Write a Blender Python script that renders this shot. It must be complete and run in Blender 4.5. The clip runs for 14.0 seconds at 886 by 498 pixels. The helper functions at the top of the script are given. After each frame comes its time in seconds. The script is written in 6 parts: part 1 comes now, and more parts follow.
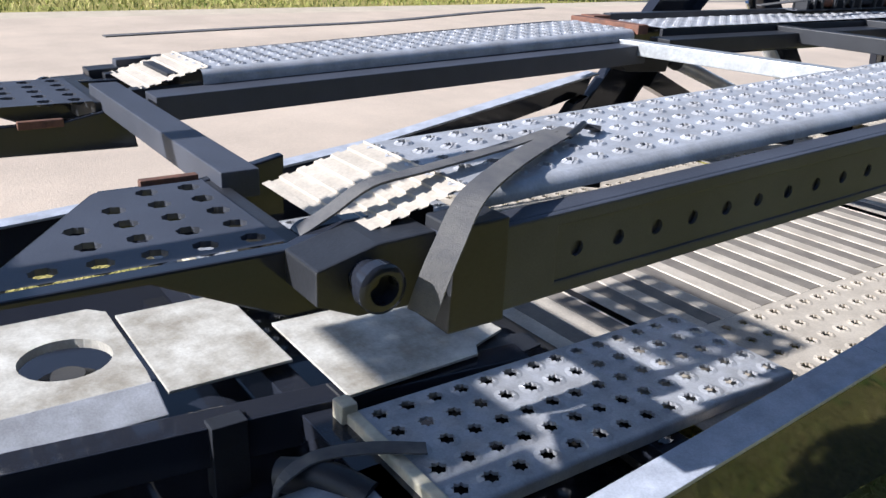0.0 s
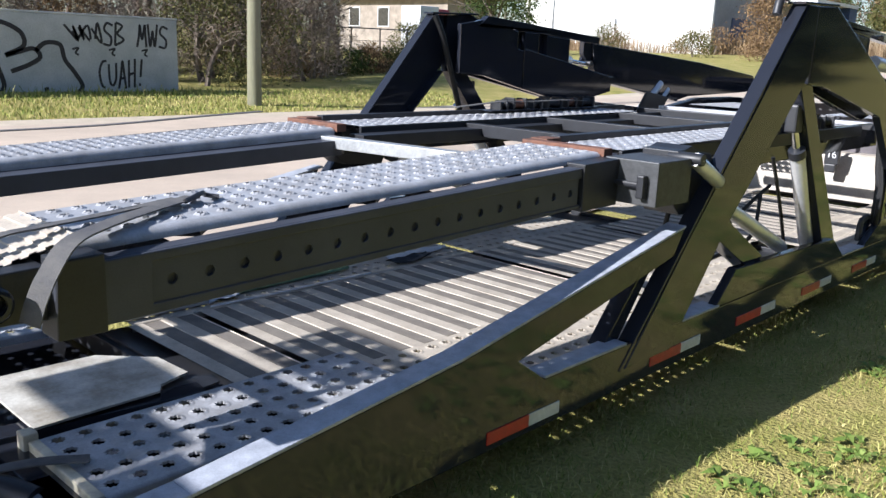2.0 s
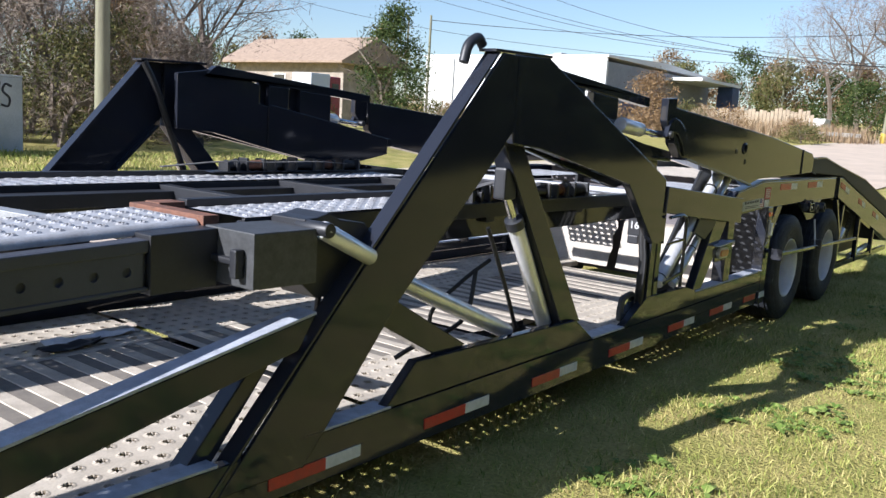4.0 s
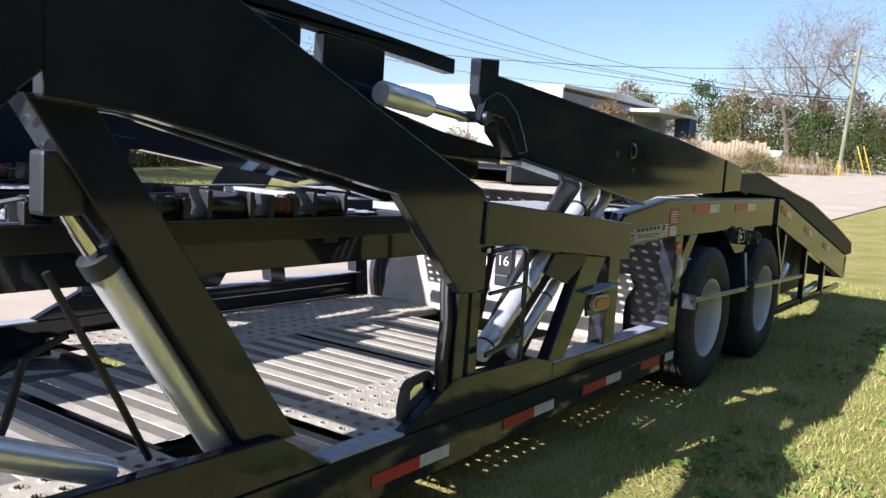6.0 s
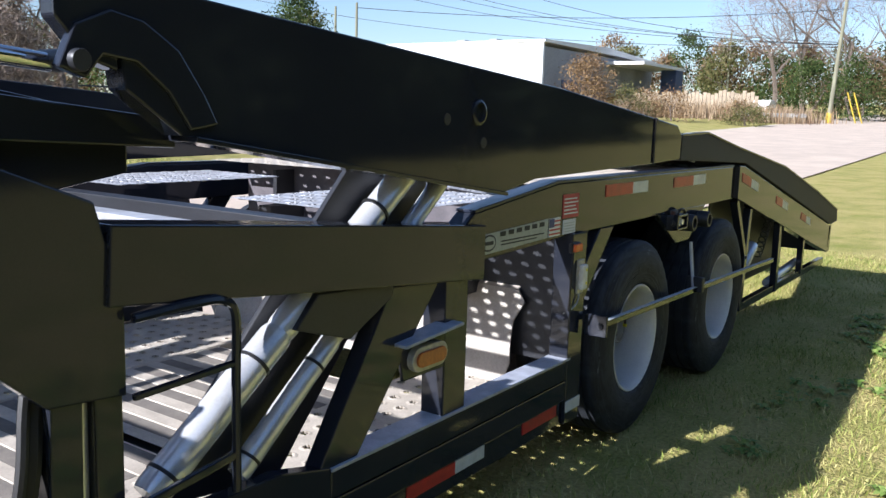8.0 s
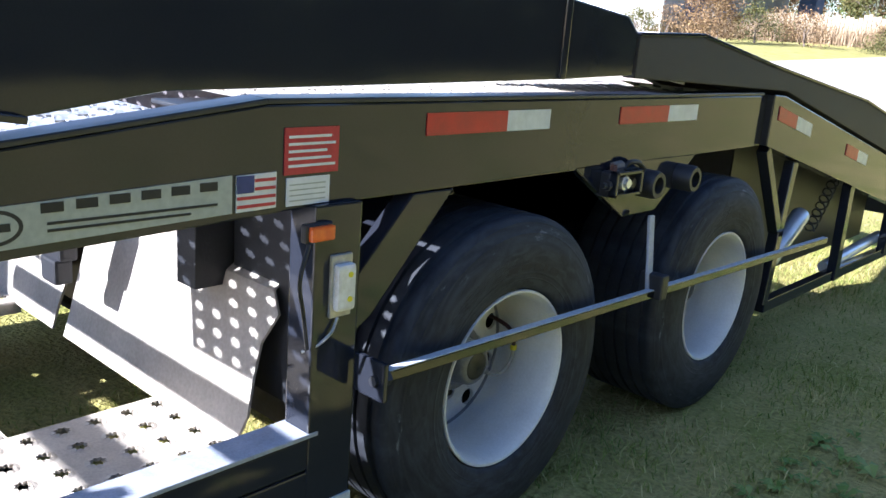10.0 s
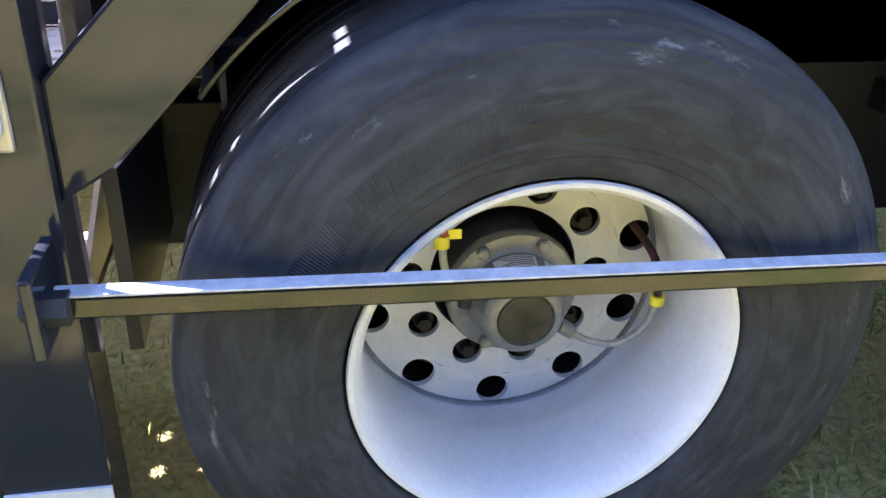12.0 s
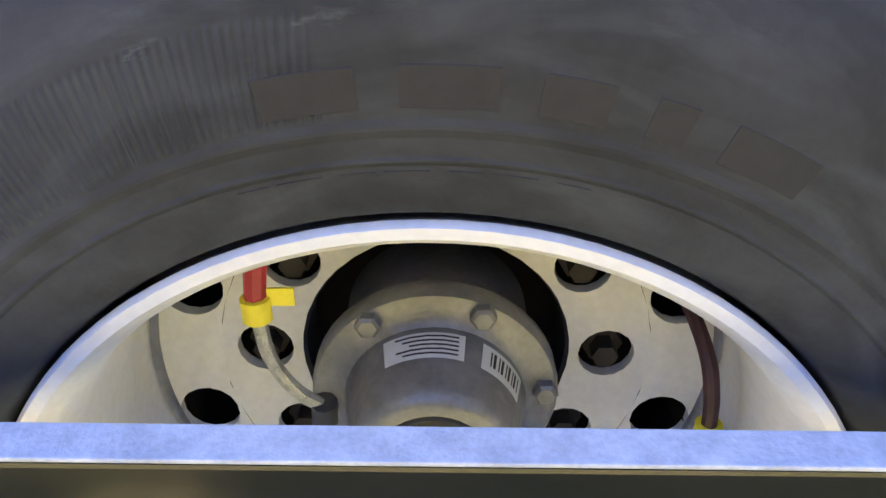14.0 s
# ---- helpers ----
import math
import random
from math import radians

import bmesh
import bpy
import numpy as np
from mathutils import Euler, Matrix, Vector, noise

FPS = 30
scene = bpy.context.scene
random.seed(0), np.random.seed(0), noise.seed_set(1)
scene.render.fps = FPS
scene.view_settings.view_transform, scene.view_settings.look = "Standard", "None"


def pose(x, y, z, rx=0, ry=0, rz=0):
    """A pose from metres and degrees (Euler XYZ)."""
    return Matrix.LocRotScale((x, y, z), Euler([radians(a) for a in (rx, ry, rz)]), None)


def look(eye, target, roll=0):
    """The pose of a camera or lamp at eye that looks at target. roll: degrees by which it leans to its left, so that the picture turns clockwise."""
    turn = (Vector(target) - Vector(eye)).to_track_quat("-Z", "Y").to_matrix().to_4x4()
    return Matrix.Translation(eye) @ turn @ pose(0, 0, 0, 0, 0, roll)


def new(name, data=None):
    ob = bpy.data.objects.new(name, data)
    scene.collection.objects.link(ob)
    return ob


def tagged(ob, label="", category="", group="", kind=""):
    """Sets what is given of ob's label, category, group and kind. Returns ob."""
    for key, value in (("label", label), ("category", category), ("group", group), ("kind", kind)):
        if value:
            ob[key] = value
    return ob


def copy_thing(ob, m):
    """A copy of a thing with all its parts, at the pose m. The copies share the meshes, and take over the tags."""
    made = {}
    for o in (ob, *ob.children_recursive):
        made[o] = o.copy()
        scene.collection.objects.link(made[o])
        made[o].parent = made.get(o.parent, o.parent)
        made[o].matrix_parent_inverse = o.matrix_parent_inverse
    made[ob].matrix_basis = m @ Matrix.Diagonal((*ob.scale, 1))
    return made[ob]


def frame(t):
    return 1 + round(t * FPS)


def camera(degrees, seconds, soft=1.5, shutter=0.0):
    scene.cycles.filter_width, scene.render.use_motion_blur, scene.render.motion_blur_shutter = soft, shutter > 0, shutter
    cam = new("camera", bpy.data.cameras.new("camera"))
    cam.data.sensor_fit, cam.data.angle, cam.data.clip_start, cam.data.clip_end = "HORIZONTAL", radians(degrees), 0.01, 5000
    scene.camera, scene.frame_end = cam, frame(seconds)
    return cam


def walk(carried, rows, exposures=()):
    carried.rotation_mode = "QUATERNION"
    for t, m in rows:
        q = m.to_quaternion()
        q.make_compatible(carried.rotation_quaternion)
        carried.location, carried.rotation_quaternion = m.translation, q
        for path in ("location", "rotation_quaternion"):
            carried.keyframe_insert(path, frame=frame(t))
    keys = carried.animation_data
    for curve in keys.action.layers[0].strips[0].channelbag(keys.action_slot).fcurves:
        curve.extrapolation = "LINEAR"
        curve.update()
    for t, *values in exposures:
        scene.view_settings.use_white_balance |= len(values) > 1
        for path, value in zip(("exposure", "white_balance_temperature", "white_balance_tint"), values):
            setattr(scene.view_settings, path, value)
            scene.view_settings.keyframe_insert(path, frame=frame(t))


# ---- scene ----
cam = camera(55.5, 14.0)
PATH = [
    (0, (0.929, 1.403, 1.681), (-0.6, 2.48, 0.971), 2.4),
    (0.5, (1.183, 1.321, 1.749), (-0.211, 2.654, 1.22), 2.8),
    (1, (1.548, 1.213, 1.716), (0.167, 2.582, 1.253), 2.7),
    (1.5, (1.705, 1.258, 1.721), (0.352, 2.641, 1.215), 2.1),
    (2, (1.842, 1.428, 1.732), (0.508, 2.844, 1.27), 2.3),
    (2.5, (2.054, 1.693, 1.71), (0.698, 3.107, 1.305), 3.3),
    (3, (2.22, 2.005, 1.717), (0.854, 3.419, 1.354), 3.9),
    (3.5, (2.219, 2.441, 1.697), (0.937, 3.94, 1.364), 3.7),
    (4, (2.259, 2.858, 1.699), (1.055, 4.427, 1.404), 3.5),
    (4.2, (2.278, 3.08, 1.686), (1.089, 4.663, 1.397), 3.9),
    (6.3, (1.869, 5.417, 1.535), (0.72, 7.041, 1.324), 3.6),
    (6.5, (1.889, 5.489, 1.59), (0.742, 7.112, 1.362), 3.4),
    (7, (1.832, 5.992, 1.569), (0.697, 7.619, 1.318), 2.9),
    (7.5, (1.744, 6.543, 1.595), (0.605, 8.165, 1.324), 3.2),
    (8, (1.617, 7.144, 1.618), (0.488, 8.767, 1.314), 1.7),
    (8.5, (1.678, 7.691, 1.602), (0.482, 9.257, 1.259), 1.8),
    (9, (1.649, 8.228, 1.605), (0.416, 9.748, 1.197), 2.6),
    (9.2, (1.613, 8.447, 1.605), (0.383, 9.962, 1.167), 2.8),
    (11.3, (1.192, 10.422, 1.392), (-0.404, 11.347, 0.621), 7.7),
    (11.5, (1.148, 10.557, 1.371), (-0.5, 11.324, 0.538), 7.2),
    (12, (0.933, 10.862, 1.216), (-0.801, 11.209, 0.282), 2.24),
    (12.5, (0.762, 11.063, 1.105), (-1.0, 11.122, 0.168), -0.13),
    (13, (0.611, 11.191, 0.99), (-1.133, 11.076, 0.019), -1.32),
    (13.5, (0.48, 11.242, 0.969), (-1.255, 11.115, -0.011), -1.94),
    (14, (0.392, 11.217, 1.011), (-1.334, 11.192, 0.002), -0.85),
]
walk(cam, [(t, look(eye, target, roll)) for t, eye, target, roll in PATH],
     exposures=[(0, 0.85, 5850, 13), (2.0, 0.88, 5850, 13), (7.0, 1.0, 5850, 15), (9.2, 1.4, 5450, 14), (11.3, 3.05, 5450, 25), (12.0, 3.6, 5850, 31), (12.5, 4.0, 5980, 35), (13.2, 4.12, 5980, 36), (14, 3.75, 6050, 38)])

# ---- world, sun ----
world = bpy.data.worlds.new("sky")
scene.world = world
world.use_nodes = True
wn = world.node_tree
sky = wn.nodes.new("ShaderNodeTexSky")
sky.sky_type = "NISHITA"
sky.sun_disc = False
sky.sun_elevation = radians(30.8)
sky.sun_rotation = radians(197.4)
sky.air_density, sky.dust_density, sky.ozone_density = 1.0, 0.5, 1.5
wn.nodes["Background"].inputs["Strength"].default_value = 0.075
wn.links.new(sky.outputs["Color"], wn.nodes["Background"].inputs["Color"])
SUN_WAY = Vector((0.5, 1.6, -1.0)).normalized()
sun = new("sun", bpy.data.lights.new("sun", "SUN"))
sun.data.energy, sun.data.angle, sun.data.color = 5.0, radians(0.6), (1.0, 0.95, 0.87)
sun.matrix_world = look(-SUN_WAY * 60, (0, 0, 0))


# ---- materials ----
def mat(name, color, rough=0.5, metal=0.0, second=None, scale=6.0, amount=0.5, grain=60.0, bump=0.15, rough2=None,
        coat=0.0, stretch=(1, 1, 1), detail=6.0, grain_mix=0.25, depth=0.004, spec=0.5):
    """A surface with stains at one scale, grain at another, and a fine relief."""
    m = bpy.data.materials.new(name)
    m.use_nodes = True
    nt = m.node_tree
    b = nt.nodes["Principled BSDF"]
    co = nt.nodes.new("ShaderNodeTexCoord")
    mp = nt.nodes.new("ShaderNodeMapping")
    mp.inputs["Scale"].default_value = stretch
    nt.links.new(co.outputs["Object"], mp.inputs["Vector"])
    n1 = nt.nodes.new("ShaderNodeTexNoise")
    n1.inputs["Scale"].default_value, n1.inputs["Detail"].default_value, n1.inputs["Roughness"].default_value = scale, detail, 0.62
    n2 = nt.nodes.new("ShaderNodeTexNoise")
    n2.inputs["Scale"].default_value, n2.inputs["Detail"].default_value = grain, 4.0
    for n in (n1, n2):
        nt.links.new(mp.outputs["Vector"], n.inputs["Vector"])
    second = second or tuple(c * 0.6 for c in color)
    ramp = nt.nodes.new("ShaderNodeValToRGB")
    ramp.color_ramp.elements[0].position, ramp.color_ramp.elements[1].position = 0.5 - 0.22 * (1 - amount) - 0.03, 0.5 + 0.22
    ramp.color_ramp.elements[0].color, ramp.color_ramp.elements[1].color = (*second, 1), (*color, 1)
    nt.links.new(n1.outputs["Fac"], ramp.inputs["Fac"])
    mix = nt.nodes.new("ShaderNodeMix")
    mix.data_type, mix.blend_type = "RGBA", "OVERLAY"
    mix.inputs["Factor"].default_value = grain_mix
    nt.links.new(ramp.outputs["Color"], mix.inputs["A"])
    nt.links.new(n2.outputs["Fac"], mix.inputs["B"])
    nt.links.new(mix.outputs["Result"], b.inputs["Base Color"])
    mr = nt.nodes.new("ShaderNodeMapRange")
    mr.inputs["To Min"].default_value, mr.inputs["To Max"].default_value = rough2 if rough2 is not None else rough, rough
    nt.links.new(ramp.outputs["Alpha"], mr.inputs["Value"])
    nt.links.new(n1.outputs["Fac"], mr.inputs["Value"])
    nt.links.new(mr.outputs["Result"], b.inputs["Roughness"])
    b.inputs["Metallic"].default_value = metal
    b.inputs["Coat Weight"].default_value = coat
    b.inputs["Coat Roughness"].default_value = 0.08
    b.inputs["Specular IOR Level"].default_value = spec
    if bump:
        bp = nt.nodes.new("ShaderNodeBump")
        bp.inputs["Strength"].default_value, bp.inputs["Distance"].default_value = bump, depth
        nt.links.new(n2.outputs["Fac"], bp.inputs["Height"])
        nt.links.new(bp.outputs["Normal"], b.inputs["Normal"])
    return m


BLACK = mat("black_gloss_paint", (0.0175, 0.02, 0.029), 0.1, second=(0.021, 0.0235, 0.032), scale=2.2, grain=220, bump=0.01,
            rough2=0.04, depth=0.002, grain_mix=0.15, spec=0.42)
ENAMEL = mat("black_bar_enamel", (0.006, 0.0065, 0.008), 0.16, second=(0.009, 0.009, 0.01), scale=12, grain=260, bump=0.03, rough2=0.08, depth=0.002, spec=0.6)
# pale blue holds the sky and sun glare on dusty black flanges
FLANGE = mat("dusty_skylit_flange", (0.46, 0.49, 0.56), 0.38, second=(0.3, 0.32, 0.37), scale=14, grain=180, bump=0.2, rough2=0.5, depth=0.002)
BLACK_DUSTY = mat("dusty_black_paint", (0.026, 0.028, 0.034), 0.45, second=(0.017, 0.018, 0.022), scale=5, grain=120, bump=0.2, depth=0.003)
# black paint for top faces, with the mirrored sky's blue put into the base
RAIL_TOP = mat("sky_tinted_black_top", (0.024, 0.03, 0.05), 0.3, second=(0.018, 0.022, 0.036), scale=9, grain=200, bump=0.12, rough2=0.3, depth=0.002)
BEAM_GREY = mat("matt_grey_black_paint", (0.06, 0.066, 0.086), 0.5, second=(0.042, 0.046, 0.06), scale=4, grain=200, bump=0.2, depth=0.003)
ALU = mat("worn_aluminium", (0.51, 0.52, 0.55), 0.42, 0.25, second=(0.33, 0.33, 0.34), scale=9, grain=150, bump=0.2, rough2=0.55, depth=0.003)
ALU_DUSTY = mat("dusty_aluminium", (0.6, 0.535, 0.445), 0.65, 0.1, second=(0.42, 0.37, 0.305), scale=7, grain=120, bump=0.25, rough2=0.75, depth=0.003)
GRIT = mat("grey_grip_coating", (0.15, 0.132, 0.115), 0.85, second=(0.22, 0.195, 0.165), scale=12, grain=220, bump=0.5, depth=0.004)
GALV = mat("galvanised_steel", (0.55, 0.57, 0.58), 0.45, 0.6, second=(0.4, 0.41, 0.42), scale=25, grain=90, bump=0.1)
WHITE_PLATE = mat("scuffed_white_plate", (0.68, 0.66, 0.6), 0.6, second=(0.3, 0.27, 0.22), scale=6, amount=0.5, grain=90, bump=0.2)
CREAM = mat("cream_painted_edge", (0.72, 0.66, 0.5), 0.6, second=(0.5, 0.44, 0.33), scale=12)
RUST = mat("rusty_steel", (0.23, 0.1, 0.06), 0.8, second=(0.1, 0.05, 0.035), scale=18, grain=150, bump=0.5)
CHROME = mat("polished_steel_rod", (0.75, 0.76, 0.77), 0.12, 1.0, second=(0.7, 0.7, 0.7), bump=0)
SILVER = mat("silver_painted_cylinder", (0.82, 0.83, 0.85), 0.22, 0.45, second=(0.62, 0.62, 0.63), scale=9, amount=0.2, grain=150, bump=0.08)
RUBBER = mat("black_rubber", (0.03, 0.03, 0.032), 0.62, second=(0.06, 0.058, 0.056), scale=5, grain=140, bump=0.25, rough2=0.75, depth=0.003)
HOSE = mat("hydraulic_hose", (0.015, 0.015, 0.016), 0.5, grain=200)
STRAP = mat("grey_webbing", (0.07, 0.07, 0.078), 0.85, second=(0.13, 0.125, 0.12), scale=15, grain=400, bump=0.6, depth=0.003)
WHEEL_WHITE = mat("white_wheel_paint", (0.72, 0.717, 0.7), 0.4, second=(0.6, 0.592, 0.575), scale=5, amount=0.15, grain=120, bump=0.06, rough2=0.5)
HUB_GREY = mat("grey_hub_casting", (0.15, 0.155, 0.168), 0.4, 0.4, second=(0.23, 0.23, 0.245), scale=18, grain=120, bump=0.25)
FOLD = mat("sooty_ramp_steel", (0.013, 0.013, 0.015), 0.5, second=(0.03, 0.026, 0.023), scale=14, amount=0.8, grain=160, bump=0.4, rough2=0.7, depth=0.004)
CLEARANCE = mat("bright_orange_lens", (0.8, 0.16, 0.02), 0.25, second=(0.65, 0.1, 0.02), scale=40, bump=0.05)
DARK_GLASS = mat("dark_sight_glass", (0.02, 0.018, 0.015), 0.18, second=(0.06, 0.055, 0.045), scale=14, bump=0)
RED_TAPE = mat("red_reflective_tape", (0.55, 0.03, 0.025), 0.35, second=(0.4, 0.03, 0.03), scale=20, grain=300, bump=0.1)
WHITE_TAPE = mat("white_reflective_tape", (0.72, 0.75, 0.76), 0.35, second=(0.55, 0.58, 0.58), scale=20, grain=300, bump=0.1)
ORANGE = mat("amber_lens", (0.55, 0.17, 0.03), 0.3, second=(0.4, 0.12, 0.03), scale=30, bump=0.05)
CHROME_TRIM = mat("pale_lamp_bezel", (0.6, 0.57, 0.5), 0.35, 0.3, scale=20)
CLEAR_LENS = mat("milky_lens", (0.8, 0.8, 0.78), 0.3, second=(0.65, 0.64, 0.6), scale=30, bump=0.05)
YELLOW = mat("yellow_tag", (0.85, 0.75, 0.02), 0.5, second=(0.7, 0.6, 0.02), scale=30)
RED_HOSE = mat("red_sleeve", (0.45, 0.03, 0.05), 0.5, second=(0.3, 0.02, 0.03), scale=30)
BRAID = mat("braided_steel_hose", (0.5, 0.5, 0.48), 0.4, 0.7, scale=60, grain=500, bump=0.5)
GREY_GALV = mat("dull_grey_zinc", (0.085, 0.088, 0.094), 0.5, 0.3, second=(0.055, 0.057, 0.06), scale=20, grain=90, bump=0.15)
# sky light on the bar's worn upper face is put into this pale colour
SKYLIT_TOP = mat("worn_skylit_bar_top", (0.6, 0.62, 0.65), 0.45, second=(0.4, 0.42, 0.46), scale=40, grain=260, bump=0.5, depth=0.002)
PAPER = mat("white_label", (0.75, 0.76, 0.78), 0.5, second=(0.66, 0.67, 0.69), scale=20, bump=0)
INK = mat("black_ink", (0.03, 0.03, 0.03), 0.6, bump=0)
RED_LABEL = mat("red_label", (0.5, 0.04, 0.05), 0.45, second=(0.42, 0.03, 0.04), bump=0)
BLUE_LABEL = mat("blue_label", (0.04, 0.06, 0.25), 0.45, bump=0)
GREEN_LABEL = mat("grey_green_label", (0.42, 0.45, 0.42), 0.45, second=(0.36, 0.39, 0.36), bump=0)
GREEN_STEEL = mat("green_painted_strip", (0.26, 0.4, 0.27), 0.6, second=(0.13, 0.22, 0.14), scale=20)


def tyre_rubber():
    """Rubber with moulded rings, a band of fine radial ribs, grey dust and pale scuffs, all by the way round the axle."""
    m = mat("tyre_rubber", (0.0145, 0.0165, 0.021), 0.6, second=(0.025, 0.0275, 0.034), scale=4, grain=90, bump=0.3, rough2=0.75, depth=0.003, spec=0.28)
    nt = m.node_tree
    b = nt.nodes["Principled BSDF"]

    def op(kind, a, c=None, d=None):
        n = nt.nodes.new("ShaderNodeMath")
        n.operation = kind
        for i, v in enumerate((a, c, d)):
            if v is None:
                continue
            if isinstance(v, (int, float)):
                n.inputs[i].default_value = v
            else:
                nt.links.new(v, n.inputs[i])
        return n.outputs[0]

    def step(v, lo, hi, soft=0.006):
        up = nt.nodes.new("ShaderNodeMapRange")
        up.inputs["From Min"].default_value, up.inputs["From Max"].default_value = lo - soft, lo + soft
        nt.links.new(v, up.inputs["Value"])
        dn = nt.nodes.new("ShaderNodeMapRange")
        dn.inputs["From Min"].default_value, dn.inputs["From Max"].default_value = hi + soft, hi - soft
        nt.links.new(v, dn.inputs["Value"])
        return op("MULTIPLY", up.outputs[0], dn.outputs[0])

    co = nt.nodes.new("ShaderNodeTexCoord")
    sep = nt.nodes.new("ShaderNodeSeparateXYZ")
    nt.links.new(co.outputs["Generated"], sep.inputs[0])
    dy, dz = op("MULTIPLY_ADD", sep.outputs["Y"], 1.012, -0.506), op("MULTIPLY_ADD", sep.outputs["Z"], 1.012, -0.506)
    r = op("SQRT", op("ADD", op("MULTIPLY", dy, dy), op("MULTIPLY", dz, dz)))
    ang = op("ARCTAN2", dz, dy)
    polar = nt.nodes.new("ShaderNodeCombineXYZ")
    nt.links.new(op("MULTIPLY", ang, 0.45), polar.inputs["X"])
    nt.links.new(op("MULTIPLY", r, 1.0), polar.inputs["Y"])
    # ribs between two rings, on a stretch of the sidewall
    ribs = op("MULTIPLY", op("MULTIPLY", op("SINE", op("MULTIPLY_ADD", ang, 520.0, op("MULTIPLY", r, 260.0))), step(r, 0.345, 0.392, 0.002)), step(ang, 1.68, 2.9, 0.006))
    rings = op("ADD", step(r, 0.452, 0.458, 0.002), op("ADD", step(r, 0.334, 0.340, 0.002), op("ADD", step(r, 0.318, 0.321, 0.001), step(r, 0.482, 0.487, 0.002))))
    height = op("ADD", op("MULTIPLY", ribs, 0.6), rings)
    # scuffs along the shoulder
    sc = nt.nodes.new("ShaderNodeTexNoise")
    sc.inputs["Scale"].default_value, sc.inputs["Detail"].default_value, sc.inputs["Roughness"].default_value = 26, 8, 0.7
    st = nt.nodes.new("ShaderNodeMapping")
    st.inputs["Scale"].default_value = (0.35, 1.2, 1)
    nt.links.new(polar.outputs[0], st.inputs["Vector"])
    nt.links.new(st.outputs[0], sc.inputs["Vector"])
    scuff = op("MULTIPLY", step(sc.outputs["Fac"], 0.64, 2.0, 0.05), op("ADD", op("ADD", step(r, 0.435, 0.475, 0.012), op("MULTIPLY", step(r, 0.374, 0.392, 0.004), step(ang, 1.7, 2.2, 0.1))), op("MULTIPLY", step(r, 0.3, 0.52, 0.02), 0.1)))
    dn = nt.nodes.new("ShaderNodeTexNoise")
    dn.inputs["Scale"].default_value, dn.inputs["Detail"].default_value, dn.inputs["Distortion"].default_value = 11, 7, 1.6
    d2 = nt.nodes.new("ShaderNodeMapping")
    d2.inputs["Scale"].default_value = (0.6, 2.2, 1)
    nt.links.new(polar.outputs[0], d2.inputs["Vector"])
    nt.links.new(d2.outputs[0], dn.inputs["Vector"])
    dust = op("MULTIPLY", step(dn.outputs["Fac"], 0.52, 2.0, 0.14), 0.24)
    old = b.inputs["Base Color"].links[0].from_socket
    mix = nt.nodes.new("ShaderNodeMix")
    mix.data_type = "RGBA"
    nt.links.new(dust, mix.inputs["Factor"])
    nt.links.new(old, mix.inputs["A"])
    mix.inputs["B"].default_value = (0.105, 0.118, 0.14, 1)
    m2 = nt.nodes.new("ShaderNodeMix")
    m2.data_type = "RGBA"
    nt.links.new(scuff, m2.inputs["Factor"])
    nt.links.new(mix.outputs["Result"], m2.inputs["A"])
    m2.inputs["B"].default_value = (0.15, 0.158, 0.172, 1)
    nt.links.new(m2.outputs["Result"], b.inputs["Base Color"])
    bp = nt.nodes.new("ShaderNodeBump")
    bp.inputs["Strength"].default_value, bp.inputs["Distance"].default_value = 0.8, 0.0015
    nt.links.new(height, bp.inputs["Height"])
    nt.links.new(b.inputs["Normal"].links[0].from_socket, bp.inputs["Normal"])
    nt.links.new(bp.outputs["Normal"], b.inputs["Normal"])
    return m


TYRE = tyre_rubber()
MOULD = mat("moulded_rubber", (0.02, 0.0225, 0.028), 0.6, second=(0.026, 0.025, 0.029), scale=9, grain=120, bump=0.2, rough2=0.72, depth=0.002, spec=0.28)


# ---- building helpers ----
W = {}


def thing(name, label, category, at=(0, 0, 0), group="", kind=""):
    ob = tagged(new(name), label, category, group, kind)
    ob.location = at
    W[ob] = Matrix.Translation(at)
    return ob


def link_mesh(name, bm, material):
    me = bpy.data.meshes.new(name)
    if isinstance(bm, tuple):
        me.from_pydata(bm[0], [], bm[1])
    else:
        bm.to_mesh(me)
        bm.free()
    me.update()
    me.materials.append(material)
    ob = new(name, me)
    W[ob] = Matrix()
    return ob


def part(name, bm, material, parent, label="", smooth=False, kind=""):
    """One mesh object under a thing or under a part; its mesh is laid out in world places."""
    ob = link_mesh(name, bm, material)
    ob.parent = parent
    ob.matrix_parent_inverse = W[parent].inverted()
    if smooth:
        ob.data.shade_smooth()
        ob.data.set_sharp_from_angle(angle=radians(40))
    if label:
        ob["label"] = label
    if kind:
        ob["kind"] = kind
    return ob


def solo(name, bm, material, label, category, group="", kind="", smooth=False):
    ob = link_mesh(name, bm, material)
    if smooth:
        ob.data.shade_smooth()
        ob.data.set_sharp_from_angle(angle=radians(40))
    return tagged(ob, label, category, group, kind)


def bevelled(bm, width=0.006, angle=30):
    edges = [e for e in bm.edges if len(e.link_faces) == 2 and e.calc_face_angle(0) > radians(angle)]
    bmesh.ops.bevel(bm, geom=edges, offset=width, segments=2, affect="EDGES", profile=0.6, clamp_overlap=True)
    return bm


